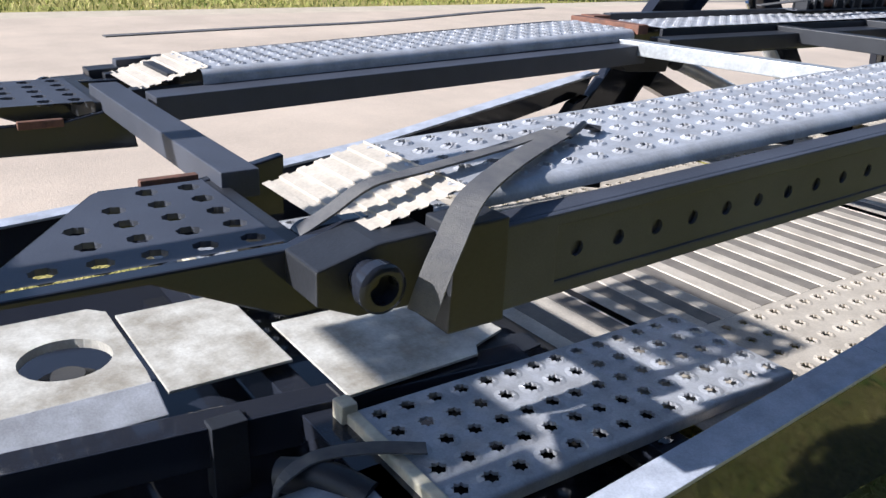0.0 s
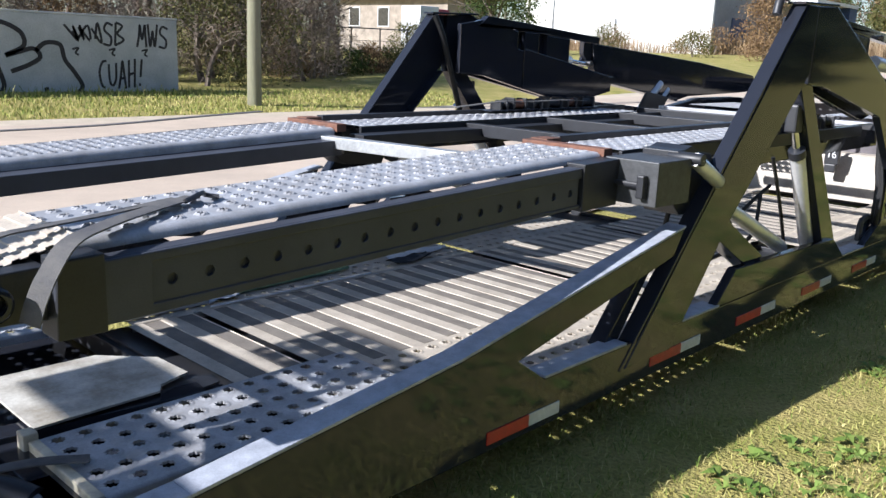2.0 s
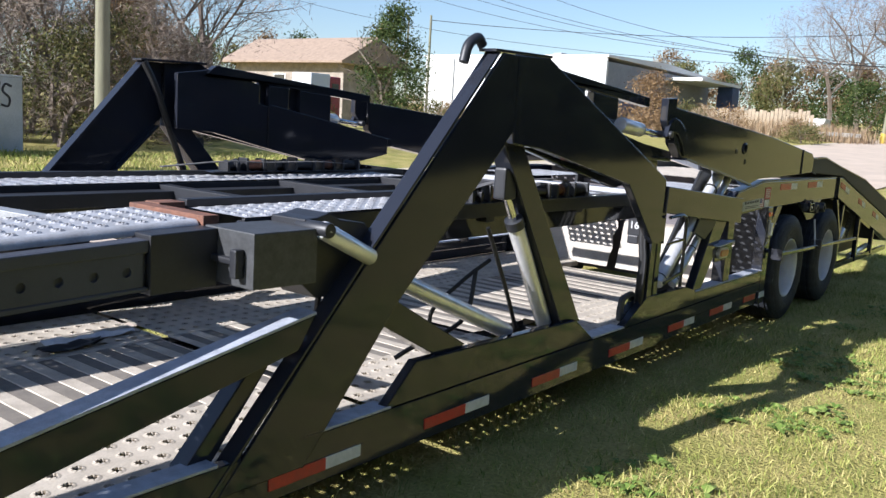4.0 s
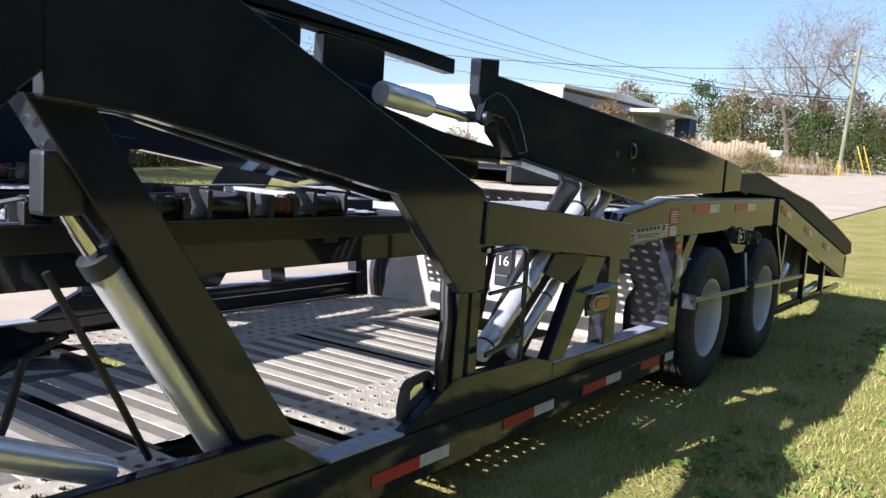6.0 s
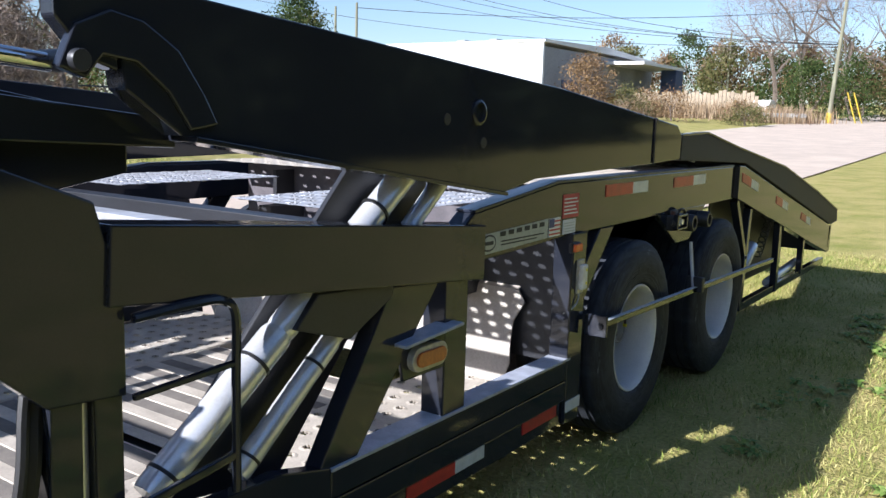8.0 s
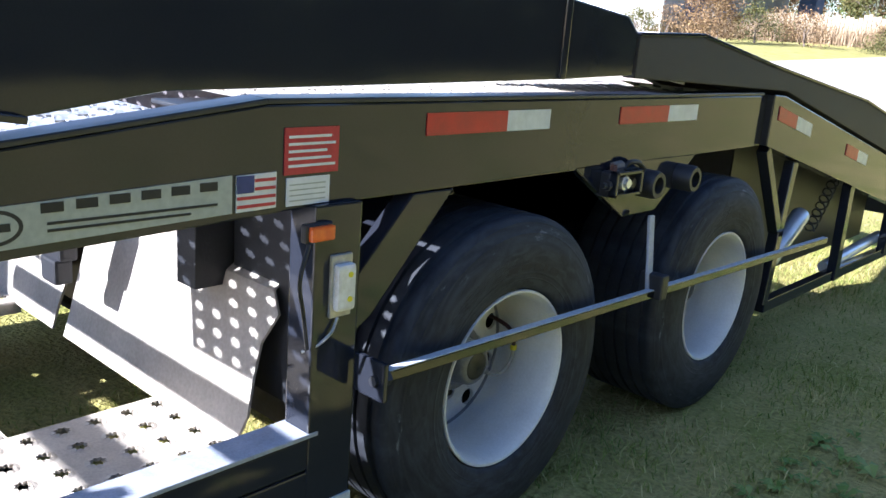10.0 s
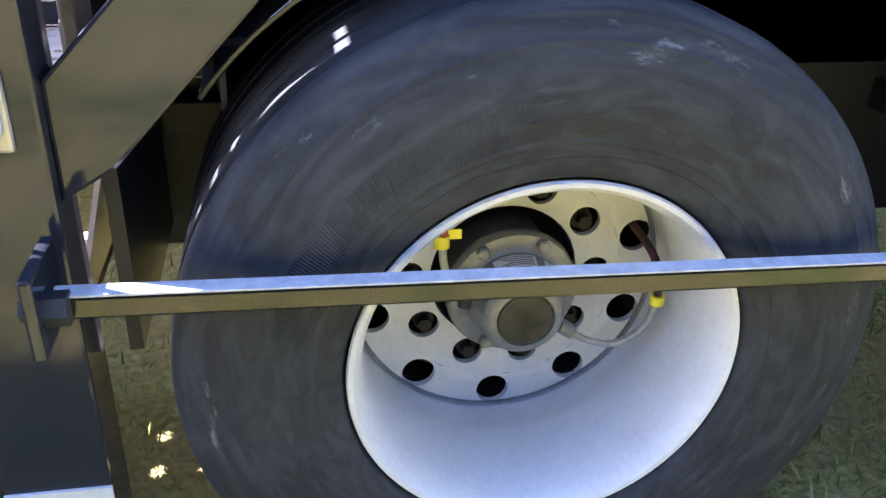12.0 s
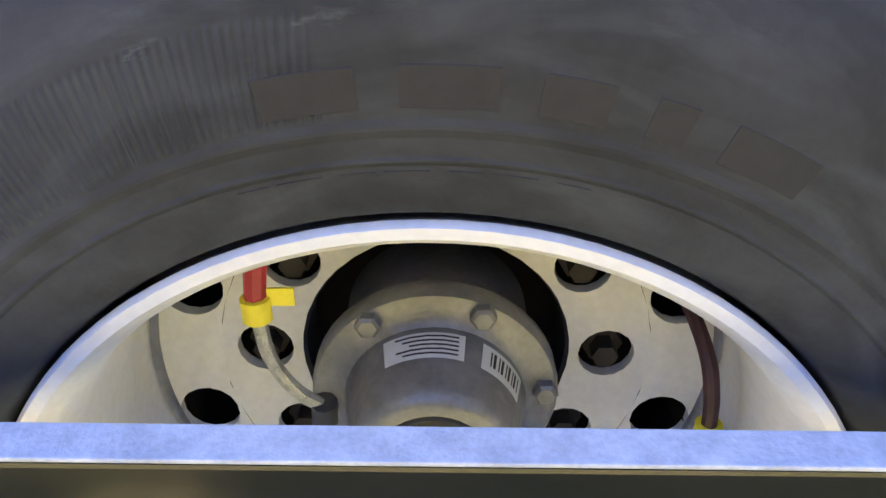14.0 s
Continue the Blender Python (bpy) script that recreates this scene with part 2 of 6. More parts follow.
def box(*rows, bevel=0.004, bm=None):
    """Boxes as rows of x0, x1, y0, y1, z0, z1 in one mesh."""
    bm = bm or bmesh.new()
    for x0, x1, y0, y1, z0, z1 in rows:
        vs = [bm.verts.new((x, y, z)) for x in (x0, x1) for y in (y0, y1) for z in (z0, z1)]
        for f in ((0, 1, 3, 2), (4, 6, 7, 5), (0, 4, 5, 1), (2, 3, 7, 6), (0, 2, 6, 4), (1, 5, 7, 3)):
            bm.faces.new([vs[i] for i in f])
    bmesh.ops.recalc_face_normals(bm, faces=bm.faces)
    return bevelled(bm, bevel) if bevel else bm


def plate(outline, x0, x1, bevel=0.005, bm=None):
    """A plate cut to an outline of (y, z), from x0 to x1."""
    bm = bm or bmesh.new()
    a = [bm.verts.new((x0, y, z)) for y, z in outline]
    b = [bm.verts.new((x1, y, z)) for y, z in outline]
    bm.faces.new(a)
    bm.faces.new(b[::-1])
    for i in range(len(a)):
        j = (i + 1) % len(a)
        bm.faces.new((a[j], a[i], b[i], b[j]))
    bmesh.ops.recalc_face_normals(bm, faces=bm.faces)
    return bevelled(bm, bevel) if bevel else bm


def beam(p0, p1, wide, high, bevel=0.004, up=(0, 0, 1), bm=None):
    """A straight bar of rectangular section between two points."""
    own = bmesh.new()
    p0, p1 = Vector(p0), Vector(p1)
    d = (p1 - p0).normalized()
    s = d.cross(Vector(up)).normalized()
    u = s.cross(d).normalized()
    vs = [own.verts.new(p + s * a * wide / 2 + u * b * high / 2) for p in (p0, p1) for a in (-1, 1) for b in (-1, 1)]
    for f in ((0, 1, 3, 2), (4, 6, 7, 5), (0, 4, 5, 1), (2, 3, 7, 6), (0, 2, 6, 4), (1, 5, 7, 3)):
        own.faces.new([vs[i] for i in f])
    bmesh.ops.recalc_face_normals(own, faces=own.faces)
    if bevel:
        bevelled(own, bevel)
    if bm is None:
        return own
    tmp = bpy.data.meshes.new("tmp")
    own.to_mesh(tmp)
    own.free()
    bm.from_mesh(tmp)
    bpy.data.meshes.remove(tmp)
    return bm


def lathe(p0, p1, profile, seg=24, bm=None, caps=True):
    """A turned piece: profile rows of (share of the way from p0 to p1, radius)."""
    bm = bm or bmesh.new()
    p0, p1 = Vector(p0), Vector(p1)
    d = p1 - p0
    q = d.to_track_quat("Z", "Y").to_matrix()
    rings = []
    for s, r in profile:
        rings.append([bm.verts.new(p0 + d * s + q @ Vector((r * math.cos(2 * math.pi * k / seg), r * math.sin(2 * math.pi * k / seg), 0))) for k in range(seg)])
    for a, b in zip(rings, rings[1:]):
        for k in range(seg):
            bm.faces.new((a[k], a[(k + 1) % seg], b[(k + 1) % seg], b[k]))
    if caps and profile[0][1] > 1e-4:
        bm.faces.new(rings[0][::-1])
    if caps and profile[-1][1] > 1e-4:
        bm.faces.new(rings[-1])
    bmesh.ops.recalc_face_normals(bm, faces=bm.faces)
    return bm


def cyl(p0, p1, r, seg=20, bm=None, edge=0.03):
    return lathe(p0, p1, [(0, r * 0.9), (edge, r), (1 - edge, r), (1, r * 0.9)], seg, bm)


def smooth_line(points, steps=6):
    """A Catmull-Rom line through the points."""
    ps = [Vector(p) for p in points]
    ps = [2 * ps[0] - ps[1], *ps, 2 * ps[-1] - ps[-2]]
    out = []
    for a, b, c, d in zip(ps, ps[1:], ps[2:], ps[3:]):
        for i in range(steps):
            t = i / steps
            out.append(0.5 * (2 * b + (c - a) * t + (2 * a - 5 * b + 4 * c - d) * t * t + (3 * b - a - 3 * c + d) * t ** 3))
    return out + [ps[-2]]


def tube(points, r, seg=10, steps=6, bm=None, taper=1.0):
    bm = bm or bmesh.new()
    line = smooth_line(points, steps) if steps > 1 else [Vector(p) for p in points]
    rings, side = [], None
    for i, p in enumerate(line):
        d = (line[min(i + 1, len(line) - 1)] - line[max(i - 1, 0)]).normalized()
        side = d.orthogonal().normalized() if side is None else (side - d * side.dot(d)).normalized()
        u = d.cross(side)
        k = r * (1 + (taper - 1) * i / (len(line) - 1))
        rings.append([bm.verts.new(p + (side * math.cos(2 * math.pi * j / seg) + u * math.sin(2 * math.pi * j / seg)) * k) for j in range(seg)])
    for a, b in zip(rings, rings[1:]):
        for j in range(seg):
            bm.faces.new((a[j], a[(j + 1) % seg], b[(j + 1) % seg], b[j]))
    bm.faces.new(rings[0][::-1])
    bm.faces.new(rings[-1])
    return bm


def ribbon(points, wide, thick=0.004, across=(1, 0, 0), steps=6):
    """A flat strap along a line; across is its width's direction."""
    bm = bmesh.new()
    line = smooth_line(points, steps)
    rows = []
    for i, p in enumerate(line):
        d = (line[min(i + 1, len(line) - 1)] - line[max(i - 1, 0)]).normalized()
        a = Vector(across)
        a = (a - d * a.dot(d)).normalized() * wide / 2
        n = a.cross(d).normalized() * thick / 2
        rows.append([bm.verts.new(p + a * s + n * t) for s, t in ((-1, -1), (1, -1), (1, 1), (-1, 1))])
    for a, b in zip(rows, rows[1:]):
        for j in range(4):
            bm.faces.new((a[j], a[(j + 1) % 4], b[(j + 1) % 4], b[j]))
    bm.faces.new(rows[0][::-1])
    bm.faces.new(rows[-1])
    bmesh.ops.recalc_face_normals(bm, faces=bm.faces)
    return bm


def perforated(x0, x1, y0, y1, height, nx, ny, r, thick=0.006, lift=0.004, teeth=0.28, keep=None):
    """A sheet with rows of raised, toothed holes that go right through. height: a function of (x, y)."""
    verts, faces = [], []
    dx, dy = (x1 - x0) / nx, (y1 - y0) / ny
    n = 16

    seen = {}

    def add(x, y, z):
        key = (round(x + 1.3e-5, 4), round(y + 1.3e-5, 4), round(z, 4))
        if key not in seen:
            seen[key] = len(verts)
            verts.append((x, y, height(x, y) + z))
        return seen[key]

    for i in range(nx):
        for j in range(ny):
            cx, cy = x0 + (i + 0.5) * dx, y0 + (j + 0.5) * dy
            turn = random.uniform(0, 0.4)
            if keep and not keep(cx, cy):
                faces.append([add(cx + a * dx / 2, cy + b * dy / 2, 0) for a, b in ((1, -1), (1, 1), (-1, 1), (-1, -1))])
                continue
            outer, mid, hole, low = [], [], [], []
            for k in range(n):
                a = 2 * math.pi * k / n + math.pi / n * 0
                c, s = math.cos(a), math.sin(a)
                m = max(abs(c), abs(s))
                outer.append(add(cx + c / m * dx / 2, cy + s / m * dy / 2, 0))
                mid.append(add(cx + c * r * 1.45, cy + s * r * 1.45, 0))
                rr = r * (1 - teeth * (k % 2))
                c2, s2 = math.cos(a + turn), math.sin(a + turn)
                hole.append(add(cx + c2 * rr, cy + s2 * rr, lift))
                low.append(add(cx + c2 * rr, cy + s2 * rr, -thick))
            for k in range(n):
                q = (k + 1) % n
                faces += [(outer[k], outer[q], mid[q], mid[k]), (mid[k], mid[q], hole[q], hole[k]), (hole[k], hole[q], low[q], low[k])]
    return verts, faces


def edged(x0, x1, y0, y1, height, drop=0.05, steps=12, r=0.02, side=1):
    """A turned-down lip with a rounded shoulder along one long edge of a sheet."""
    verts, faces = [], []
    for x, s in (((x0, -1), (x1, 1))[side],):
        sec = [(0, 0)] + [(s * r * math.sin(a), -r * (1 - math.cos(a))) for a in (0.4, 0.8, 1.2, 1.57)] + [(s * r, -drop), (s * (r - 0.006), -drop)]
        base = len(verts)
        for j in range(steps + 1):
            y = y0 + (y1 - y0) * j / steps
            for a, b in sec:
                verts.append((x + a, y, height(x, y) + b))
        m = len(sec)
        for j in range(steps):
            for k in range(m - 1):
                a = base + j * m + k
                faces.append((a, a + 1, a + m + 1, a + m))
    return verts, faces


# ---- ground, road ----
def ground_z(x, y):
    a = max(0.0, y - 16.0)
    rise = 0.036 * a * a / (a + 8.0)
    bank = 0.055 * max(0.0, min(7.0, -15.0 - x))
    return min(rise, 9.0) + bank + 0.022


def sheet(xs, ys, lift=0.0, rough=0.0):
    verts = [(x, y, ground_z(x, y) + lift + rough * noise.noise((x * 0.9, y * 0.9, 0.3))) for y in ys for x in xs]
    n = len(xs)
    faces = [(j * n + i, j * n + i + 1, (j + 1) * n + i + 1, (j + 1) * n + i) for j in range(len(ys) - 1) for i in range(n - 1)]
    return verts, faces


def spread(points):
    out = []
    for a, b, n in points:
        out += [a + (b - a) * i / n for i in range(n)]
    return out + [points[-1][1]]


GRASS_GROUND = mat("winter_grass", (0.23, 0.245, 0.057), 0.95, second=(0.4, 0.335, 0.125), scale=1.6, amount=0.7, grain=45, bump=1.0,
                   depth=0.03, grain_mix=0.6, spec=0.1)
ROAD = mat("pale_dusty_asphalt", (0.6, 0.49, 0.385), 0.9, second=(0.47, 0.385, 0.305), scale=0.7, amount=0.6, grain=90, bump=0.4, depth=0.01, spec=0.2)
VERGE = mat("sandy_verge", (0.58, 0.49, 0.38), 0.95, second=(0.46, 0.39, 0.29), scale=2.0, grain=70, bump=0.5, depth=0.01)
xs = spread([(-600, -120, 8), (-120, -30, 12), (-30, 6, 60), (6, 40, 10), (40, 600, 8)])
ys = spread([(-300, -20, 8), (-20, 30, 70), (30, 130, 30), (130, 900, 10)])
solo("ground", sheet(xs, ys, 0.0, 0.015), GRASS_GROUND, "patchy winter grass with bare sandy spots", "ground", kind="structure")
ys = spread([(-200, -20, 10), (-20, 30, 40), (30, 130, 40), (130, 400, 10)])
solo("road", sheet(spread([(-14.6, -3.3, 10)]), ys, 0.03), ROAD, "pale dusty asphalt road beside the trailer", "road", kind="structure")
solo("road_verge", sheet(spread([(-15.4, -14.6, 2)]), ys, 0.026), VERGE, "strip of pale sand along the road's edge", "verge", kind="structure")

# ---- the trailer ----
TR = thing("car_hauler_trailer", "black two-level car hauler trailer with perforated aluminium tracks, parked on grass", "trailer", (-1.3, 8.0, 0.0))
FAR = -2.72


def sx(near, d):
    """The place across the trailer, d metres in from its near or far side."""
    return -d if near else FAR + d


def lean(near, y, z):
    """The trailer stands a little twisted: the far side's upper works sit lower and further forward."""
    k = 0.0 if near else max(0.0, min(1.0, (z - 0.5) / 0.8))
    return y - 0.13 * k, z - 0.06 * k


def spot(near, d, y, z):
    return (sx(near, d), *lean(near, y, z))


def slab(name, outline, near, d0, d1, material, label="", bevel=0.005, parent=None):
    a, b = sorted((sx(near, d0), sx(near, d1)))
    outline = [lean(near, y, z) for y, z in outline]
    return part(name, plate(outline, a, b, bevel), material, parent or TR, label)


def track_z(x, y):
    return 1.207 + 0.036 * (y - 2.15)


for near in (True, False):
    # lower side rail
    slab("side_rail", [(0.6, 0.27), (0.6, 0.42), (2.45, 0.55), (3.5, 0.67), (5.04, 0.955), (4.96, 0.83), (3.83, 0.59), (4.0, 0.475), (10.5, 0.475), (10.5, 0.385), (8.3, 0.385), (8.3, 0.27)],
         near, 0.0, 0.05, BLACK, "black glossy side rail with a raised front web")
    slab("rail_skirt", [(8.3, 0.275), (8.3, 0.38), (10.58, 0.38), (10.58, 0.275)], near, 0.012, 0.05, BLACK)
    slab("rail_raised_panel", [(5.46, 0.478), (5.66, 0.655), (7.1, 0.625), (7.33, 0.478)], near, 0.0, 0.05, BLACK)
    slab("rail_raised_panel", [(7.72, 0.478), (8.06, 0.64), (8.72, 0.63), (8.92, 0.58), (8.92, 0.478)], near, 0.0, 0.05, BLACK)
    slab("rail_channel", [(8.92, 0.48), (8.92, 0.565), (10.49, 0.565), (10.49, 0.48)], near, 0.0, 0.05, BLACK)
    # flanges on the rail's upper edges, their sky glare held in the pale colour
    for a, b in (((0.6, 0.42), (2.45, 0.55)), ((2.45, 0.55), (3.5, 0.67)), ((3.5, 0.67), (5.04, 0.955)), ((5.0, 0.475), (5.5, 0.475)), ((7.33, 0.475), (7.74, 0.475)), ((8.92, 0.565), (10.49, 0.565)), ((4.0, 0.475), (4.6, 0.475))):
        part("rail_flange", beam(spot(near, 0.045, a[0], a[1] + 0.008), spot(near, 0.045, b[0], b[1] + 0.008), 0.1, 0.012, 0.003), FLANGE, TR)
    # the A-shaped side frame
    slab("frame_front_leg", [(4.6, 0.36), (5.09, 0.905), (6.14, 2.0), (6.18, 2.04), (6.3, 2.04), (6.3, 1.68), (6.11, 1.51), (5.51, 0.954), (4.99, 0.36)], near, -0.005, 0.012, BLACK, "black welded front leg of the side frame")
    for a, b in (((4.56, 0.36), (6.14, 2.04)), ((4.99, 0.36), (5.51, 0.954)), ((5.51, 0.954), (6.24, 1.63))):
        part("leg_flange", beam(spot(near, 0.035, a[0], a[1]), spot(near, 0.035, b[0], b[1]), 0.08, 0.014, 0.003), BLACK, TR)
    slab("frame_rear_arm", [(6.3, 2.04), (6.58, 2.055), (8.17, 1.425), (8.235, 1.2), (8.235, 0.985), (8.05, 1.0), (7.62, 1.40), (6.55, 1.60), (6.3, 1.62)], near, -0.006, 0.045, BLACK, "black plate arm sloping down to the rear")
    part("apex_cap", beam(spot(near, 0.04, 6.1, 2.045), spot(near, 0.04, 6.6, 2.06), 0.1, 0.014, 0.003), BLACK, TR)
    if near:
        part("apex_pipe", tube([spot(near, 0.1, 6.0, 1.98), spot(near, 0.1, 6.03, 2.06), spot(near, 0.1, 6.1, 2.1), spot(near, 0.1, 6.14, 2.07)], 0.024), BLACK_DUSTY, TR, smooth=True)
    slab("frame_strut", [(6.27, 1.63), (6.44, 1.63), (7.2, 0.60), (6.99, 0.60)], near, 0.03, 0.13, BLACK, "black inner strut")
    slab("inner_gusset", [(4.5, 0.47), (4.62, 0.47), (4.92, 0.84), (4.8, 0.80)], near, 0.06, 0.14, BLACK)
    slab("brace", [(5.42, 0.86), (5.5, 0.96), (6.06, 0.66), (5.92, 0.6)], near, 0.03, 0.13, BLACK)
    c = part("hydraulic_cylinder", cyl(spot(near, 0.16, 5.62, 1.02), spot(near, 0.135, 6.58, 0.617), 0.044), SILVER, TR, "dull silver hydraulic cylinder", True)
    part("end_cap", cyl(spot(near, 0.16, 5.56, 1.05), spot(near, 0.16, 5.64, 1.01), 0.05), BLACK_DUSTY, c, smooth=True)
    # upright hydraulic cylinder beside the strut
    c = part("hydraulic_cylinder", cyl(spot(near, 0.085, 6.5, 1.22), spot(near, 0.12, 6.96, 0.58), 0.045), SILVER, TR, "silver hydraulic cylinder with an oily rod", True)
    part("rod", cyl(spot(near, 0.08, 6.39, 1.38), spot(near, 0.085, 6.51, 1.2), 0.024), CHROME, c, smooth=True)
    part("gland", cyl(spot(near, 0.085, 6.49, 1.235), spot(near, 0.085, 6.52, 1.19), 0.05), BLACK_DUSTY, c, smooth=True)
    part("clevis", box((sx(near, 0.08) - 0.035, sx(near, 0.08) + 0.035, 6.33, 6.44, 1.34, 1.5), bevel=0.012), BLACK_DUSTY, c)
    # box beam behind the frame, posts
    slab("box_beam", [(8.19, 1.195), (8.2, 1.375), (9.71, 1.245), (9.71, 1.045)], near, -0.02, 0.12, BLACK, "black box beam joining frame and rear deck")
    slab("post", [(8.05, 0.6), (8.06, 1.02), (8.135, 1.02), (8.125, 0.6)], near, 0.004, 0.06, BLACK)
    slab("post", [(8.165, 0.62), (8.165, 1.0), (8.235, 1.0), (8.235, 0.62)], near, 0.01, 0.06, BLACK)
    slab("post", [(9.5, 0.55), (9.5, 1.07), (9.64, 1.06), (9.64, 0.55)], near, 0.003, 0.1, BLACK)
    slab("rear_leg", [(8.86, 0.56), (9.2, 1.09), (9.46, 1.07), (9.03, 0.56)], near, 0.006, 0.07, BLACK)
    slab("post", [(10.46, 0.27), (10.46, 1.14), (10.6, 1.14), (10.6, 0.27)], near, -0.003, 0.09, BLACK, "black post before the wheels")
    # lifting ram
    slab("ram_arm", [(8.34, 0.62), (9.12, 1.46), (9.55, 1.40), (8.82, 0.55)], near, 0.125, 0.145, BLACK_DUSTY, "dark charcoal lifting arm")
    for a, b, r in (((8.33, 0.69), (8.76, 1.015), 0.048), ((8.61, 0.65), (8.98, 0.955), 0.034)):
        c = part("hydraulic_cylinder", cyl((sx(near, 0.06), *a), (sx(near, 0.06), *b), r), SILVER, TR, "silver hydraulic cylinder with black bands", True)
        va, vb = Vector((sx(near, 0.06), *a)), Vector((sx(near, 0.06), *b))
        for s in (0.1, 0.78, 1.95):
            part("band", cyl(va.lerp(vb, s), va.lerp(vb, s + 0.02), r * 1.06), HOSE, c, smooth=True)
        up = vb + (vb - va) * (0.46 / (vb.z - va.z))
        part("upper_tube", cyl(vb, up, r * 0.92), SILVER, c, smooth=True)
    slab("ram_cover", [(8.77, 1.03), (8.86, 1.12), (9.2, 1.1), (9.2, 1.06), (9.0, 0.96)], near, 0.0, 0.025, BLACK_DUSTY)
    # upper arm
    slab("upper_arm", [(8.4, 1.563), (8.26, 1.66), (8.22, 1.895), (10.33, 1.755), (11.35, 1.655), (11.68, 1.622), (11.75, 1.57), (11.74, 1.44), (11.36, 1.425), (10.1, 1.395), (9.84, 1.352), (9.75, 1.36)],
         near, 0.0, 0.07, BLACK, "deep black loading arm plate")
    part("arm_flange", beam(spot(near, 0.03, 8.42, 1.556), spot(near, 0.03, 9.84, 1.352), 0.12, 0.014, 0.003), BLACK, TR)
    slab("arm_end_plate", [(11.33, 1.425), (11.33, 1.66), (11.36, 1.657), (11.36, 1.425)], near, -0.01, 0.0, BLACK)
    slab("hinge_arm_top", [(6.5, 1.98), (6.6, 2.05), (8.12, 1.945), (8.12, 1.885), (7.1, 1.955), (6.5, 1.99)], near, 0.14, 0.2, BLACK)
    slab("hinge_arm_web", [(7.06, 1.80), (7.06, 1.95), (7.25, 1.945), (7.25, 1.76)], near, 0.145, 0.195, BLACK)
    slab("hinge_arm_web", [(7.36, 1.72), (7.36, 1.935), (7.68, 1.915), (7.68, 1.66)], near, 0.145, 0.195, BLACK)
    slab("hinge_arm_web", [(6.3, 1.62), (6.3, 1.98), (6.62, 2.03), (6.98, 1.95), (6.98, 1.82), (7.06, 1.80), (7.06, 1.5), (6.6, 1.6)], near, 0.15, 0.19, BLACK)
    if not near:
        slab("hinge_arm_web", [(6.45, 1.7), (6.5, 2.0), (6.78, 1.99), (6.98, 1.93), (7.02, 1.985), (7.56, 1.945), (7.58, 1.70), (7.1, 1.6)], near, 0.12, 0.145, BLACK)
    slab("hinge_arm_base", [(7.06, 1.5), (7.06, 1.82), (7.68, 1.72), (8.36, 1.60), (8.36, 1.47), (7.75, 1.36)], near, 0.15, 0.2, BLACK)
    slab("hinge_tower", [(8.1, 1.8), (8.1, 1.945), (8.24, 1.955), (8.24, 1.7), (8.17, 1.72)], near, 0.0, 0.05, BLACK)
    slab("hinge_bracket", [(8.1, 1.7), (8.14, 1.79), (8.22, 1.825), (8.3, 1.81), (8.39, 1.755), (8.46, 1.66), (8.5, 1.59), (8.42, 1.575), (8.36, 1.66), (8.28, 1.72), (8.2, 1.73), (8.16, 1.68)], near, -0.012, 0.02, BLACK, "curved black hinge bracket with a pin")
    part("hinge_pin", cyl(spot(near, -0.03, 8.14, 1.715), spot(near, 0.12, 8.14, 1.715), 0.024, 14), BLACK_DUSTY, TR, smooth=True)
    slab("hinge_chord", [(7.3, 1.7), (7.3, 1.735), (7.65, 1.70), (8.02, 1.645), (8.46, 1.6), (8.46, 1.53), (8.0, 1.55), (7.5, 1.62)], near, 0.1, 0.15, BLACK, "lower chord of the hinge arm")
    c = part("hydraulic_cylinder", cyl(spot(near, 0.07, 7.575, 1.757), spot(near, 0.07, 7.86, 1.733), 0.045), SILVER, TR, "bright steel hydraulic cylinder", True)
    part("rod", cyl(spot(near, 0.07, 7.86, 1.733), spot(near, 0.07, 8.13, 1.71), 0.02), CHROME, c, smooth=True)
    # rear deck rail over the wheels, ramp rail
    slab("rear_rail", [(9.4, 1.09), (9.69, 1.285), (10.34, 1.365), (12.84, 1.365), (12.84, 1.15), (10.5, 1.135)], near, 0.02, 0.1, BLACK, "black upper rail over the wheels")
    part("rear_rail_flange", beam(spot(near, 0.06, 10.34, 1.372), spot(near, 0.06, 12.86, 1.372), 0.085, 0.012, 0.003), RAIL_TOP, TR)
    part("rear_rail_flange", beam(spot(near, 0.06, 9.69, 1.292), spot(near, 0.06, 10.34, 1.372), 0.085, 0.012, 0.003), RAIL_TOP, TR)
    slab("ramp_rail", [(12.93, 1.15), (12.93, 1.37), (13.05, 1.365), (16.3, 0.67), (16.2, 0.42)], near, 0.0, 0.07, BLACK, "black sloping ramp rail")
    slab("ramp_hinge_plate", [(12.84, 1.15), (12.84, 1.36), (12.93, 1.36), (12.93, 1.15)], near, 0.03, 0.1, BLACK)
    flip = [(11.76, 1.565), (12.2, 1.58), (12.86, 1.487), (14.17, 1.325), (15.5, 1.058), (16.55, 0.815), (16.6, 0.7), (16.3, 0.69), (13.05, 1.385), (12.1, 1.42), (11.76, 1.43)]
    f = slab("flip_ramp", flip, near, 0.0, 0.05, FOLD, "black folded ramp lying on the rear deck")
    slab("ramp_inner_side", flip, near, 0.72, 0.77, FOLD, parent=f)
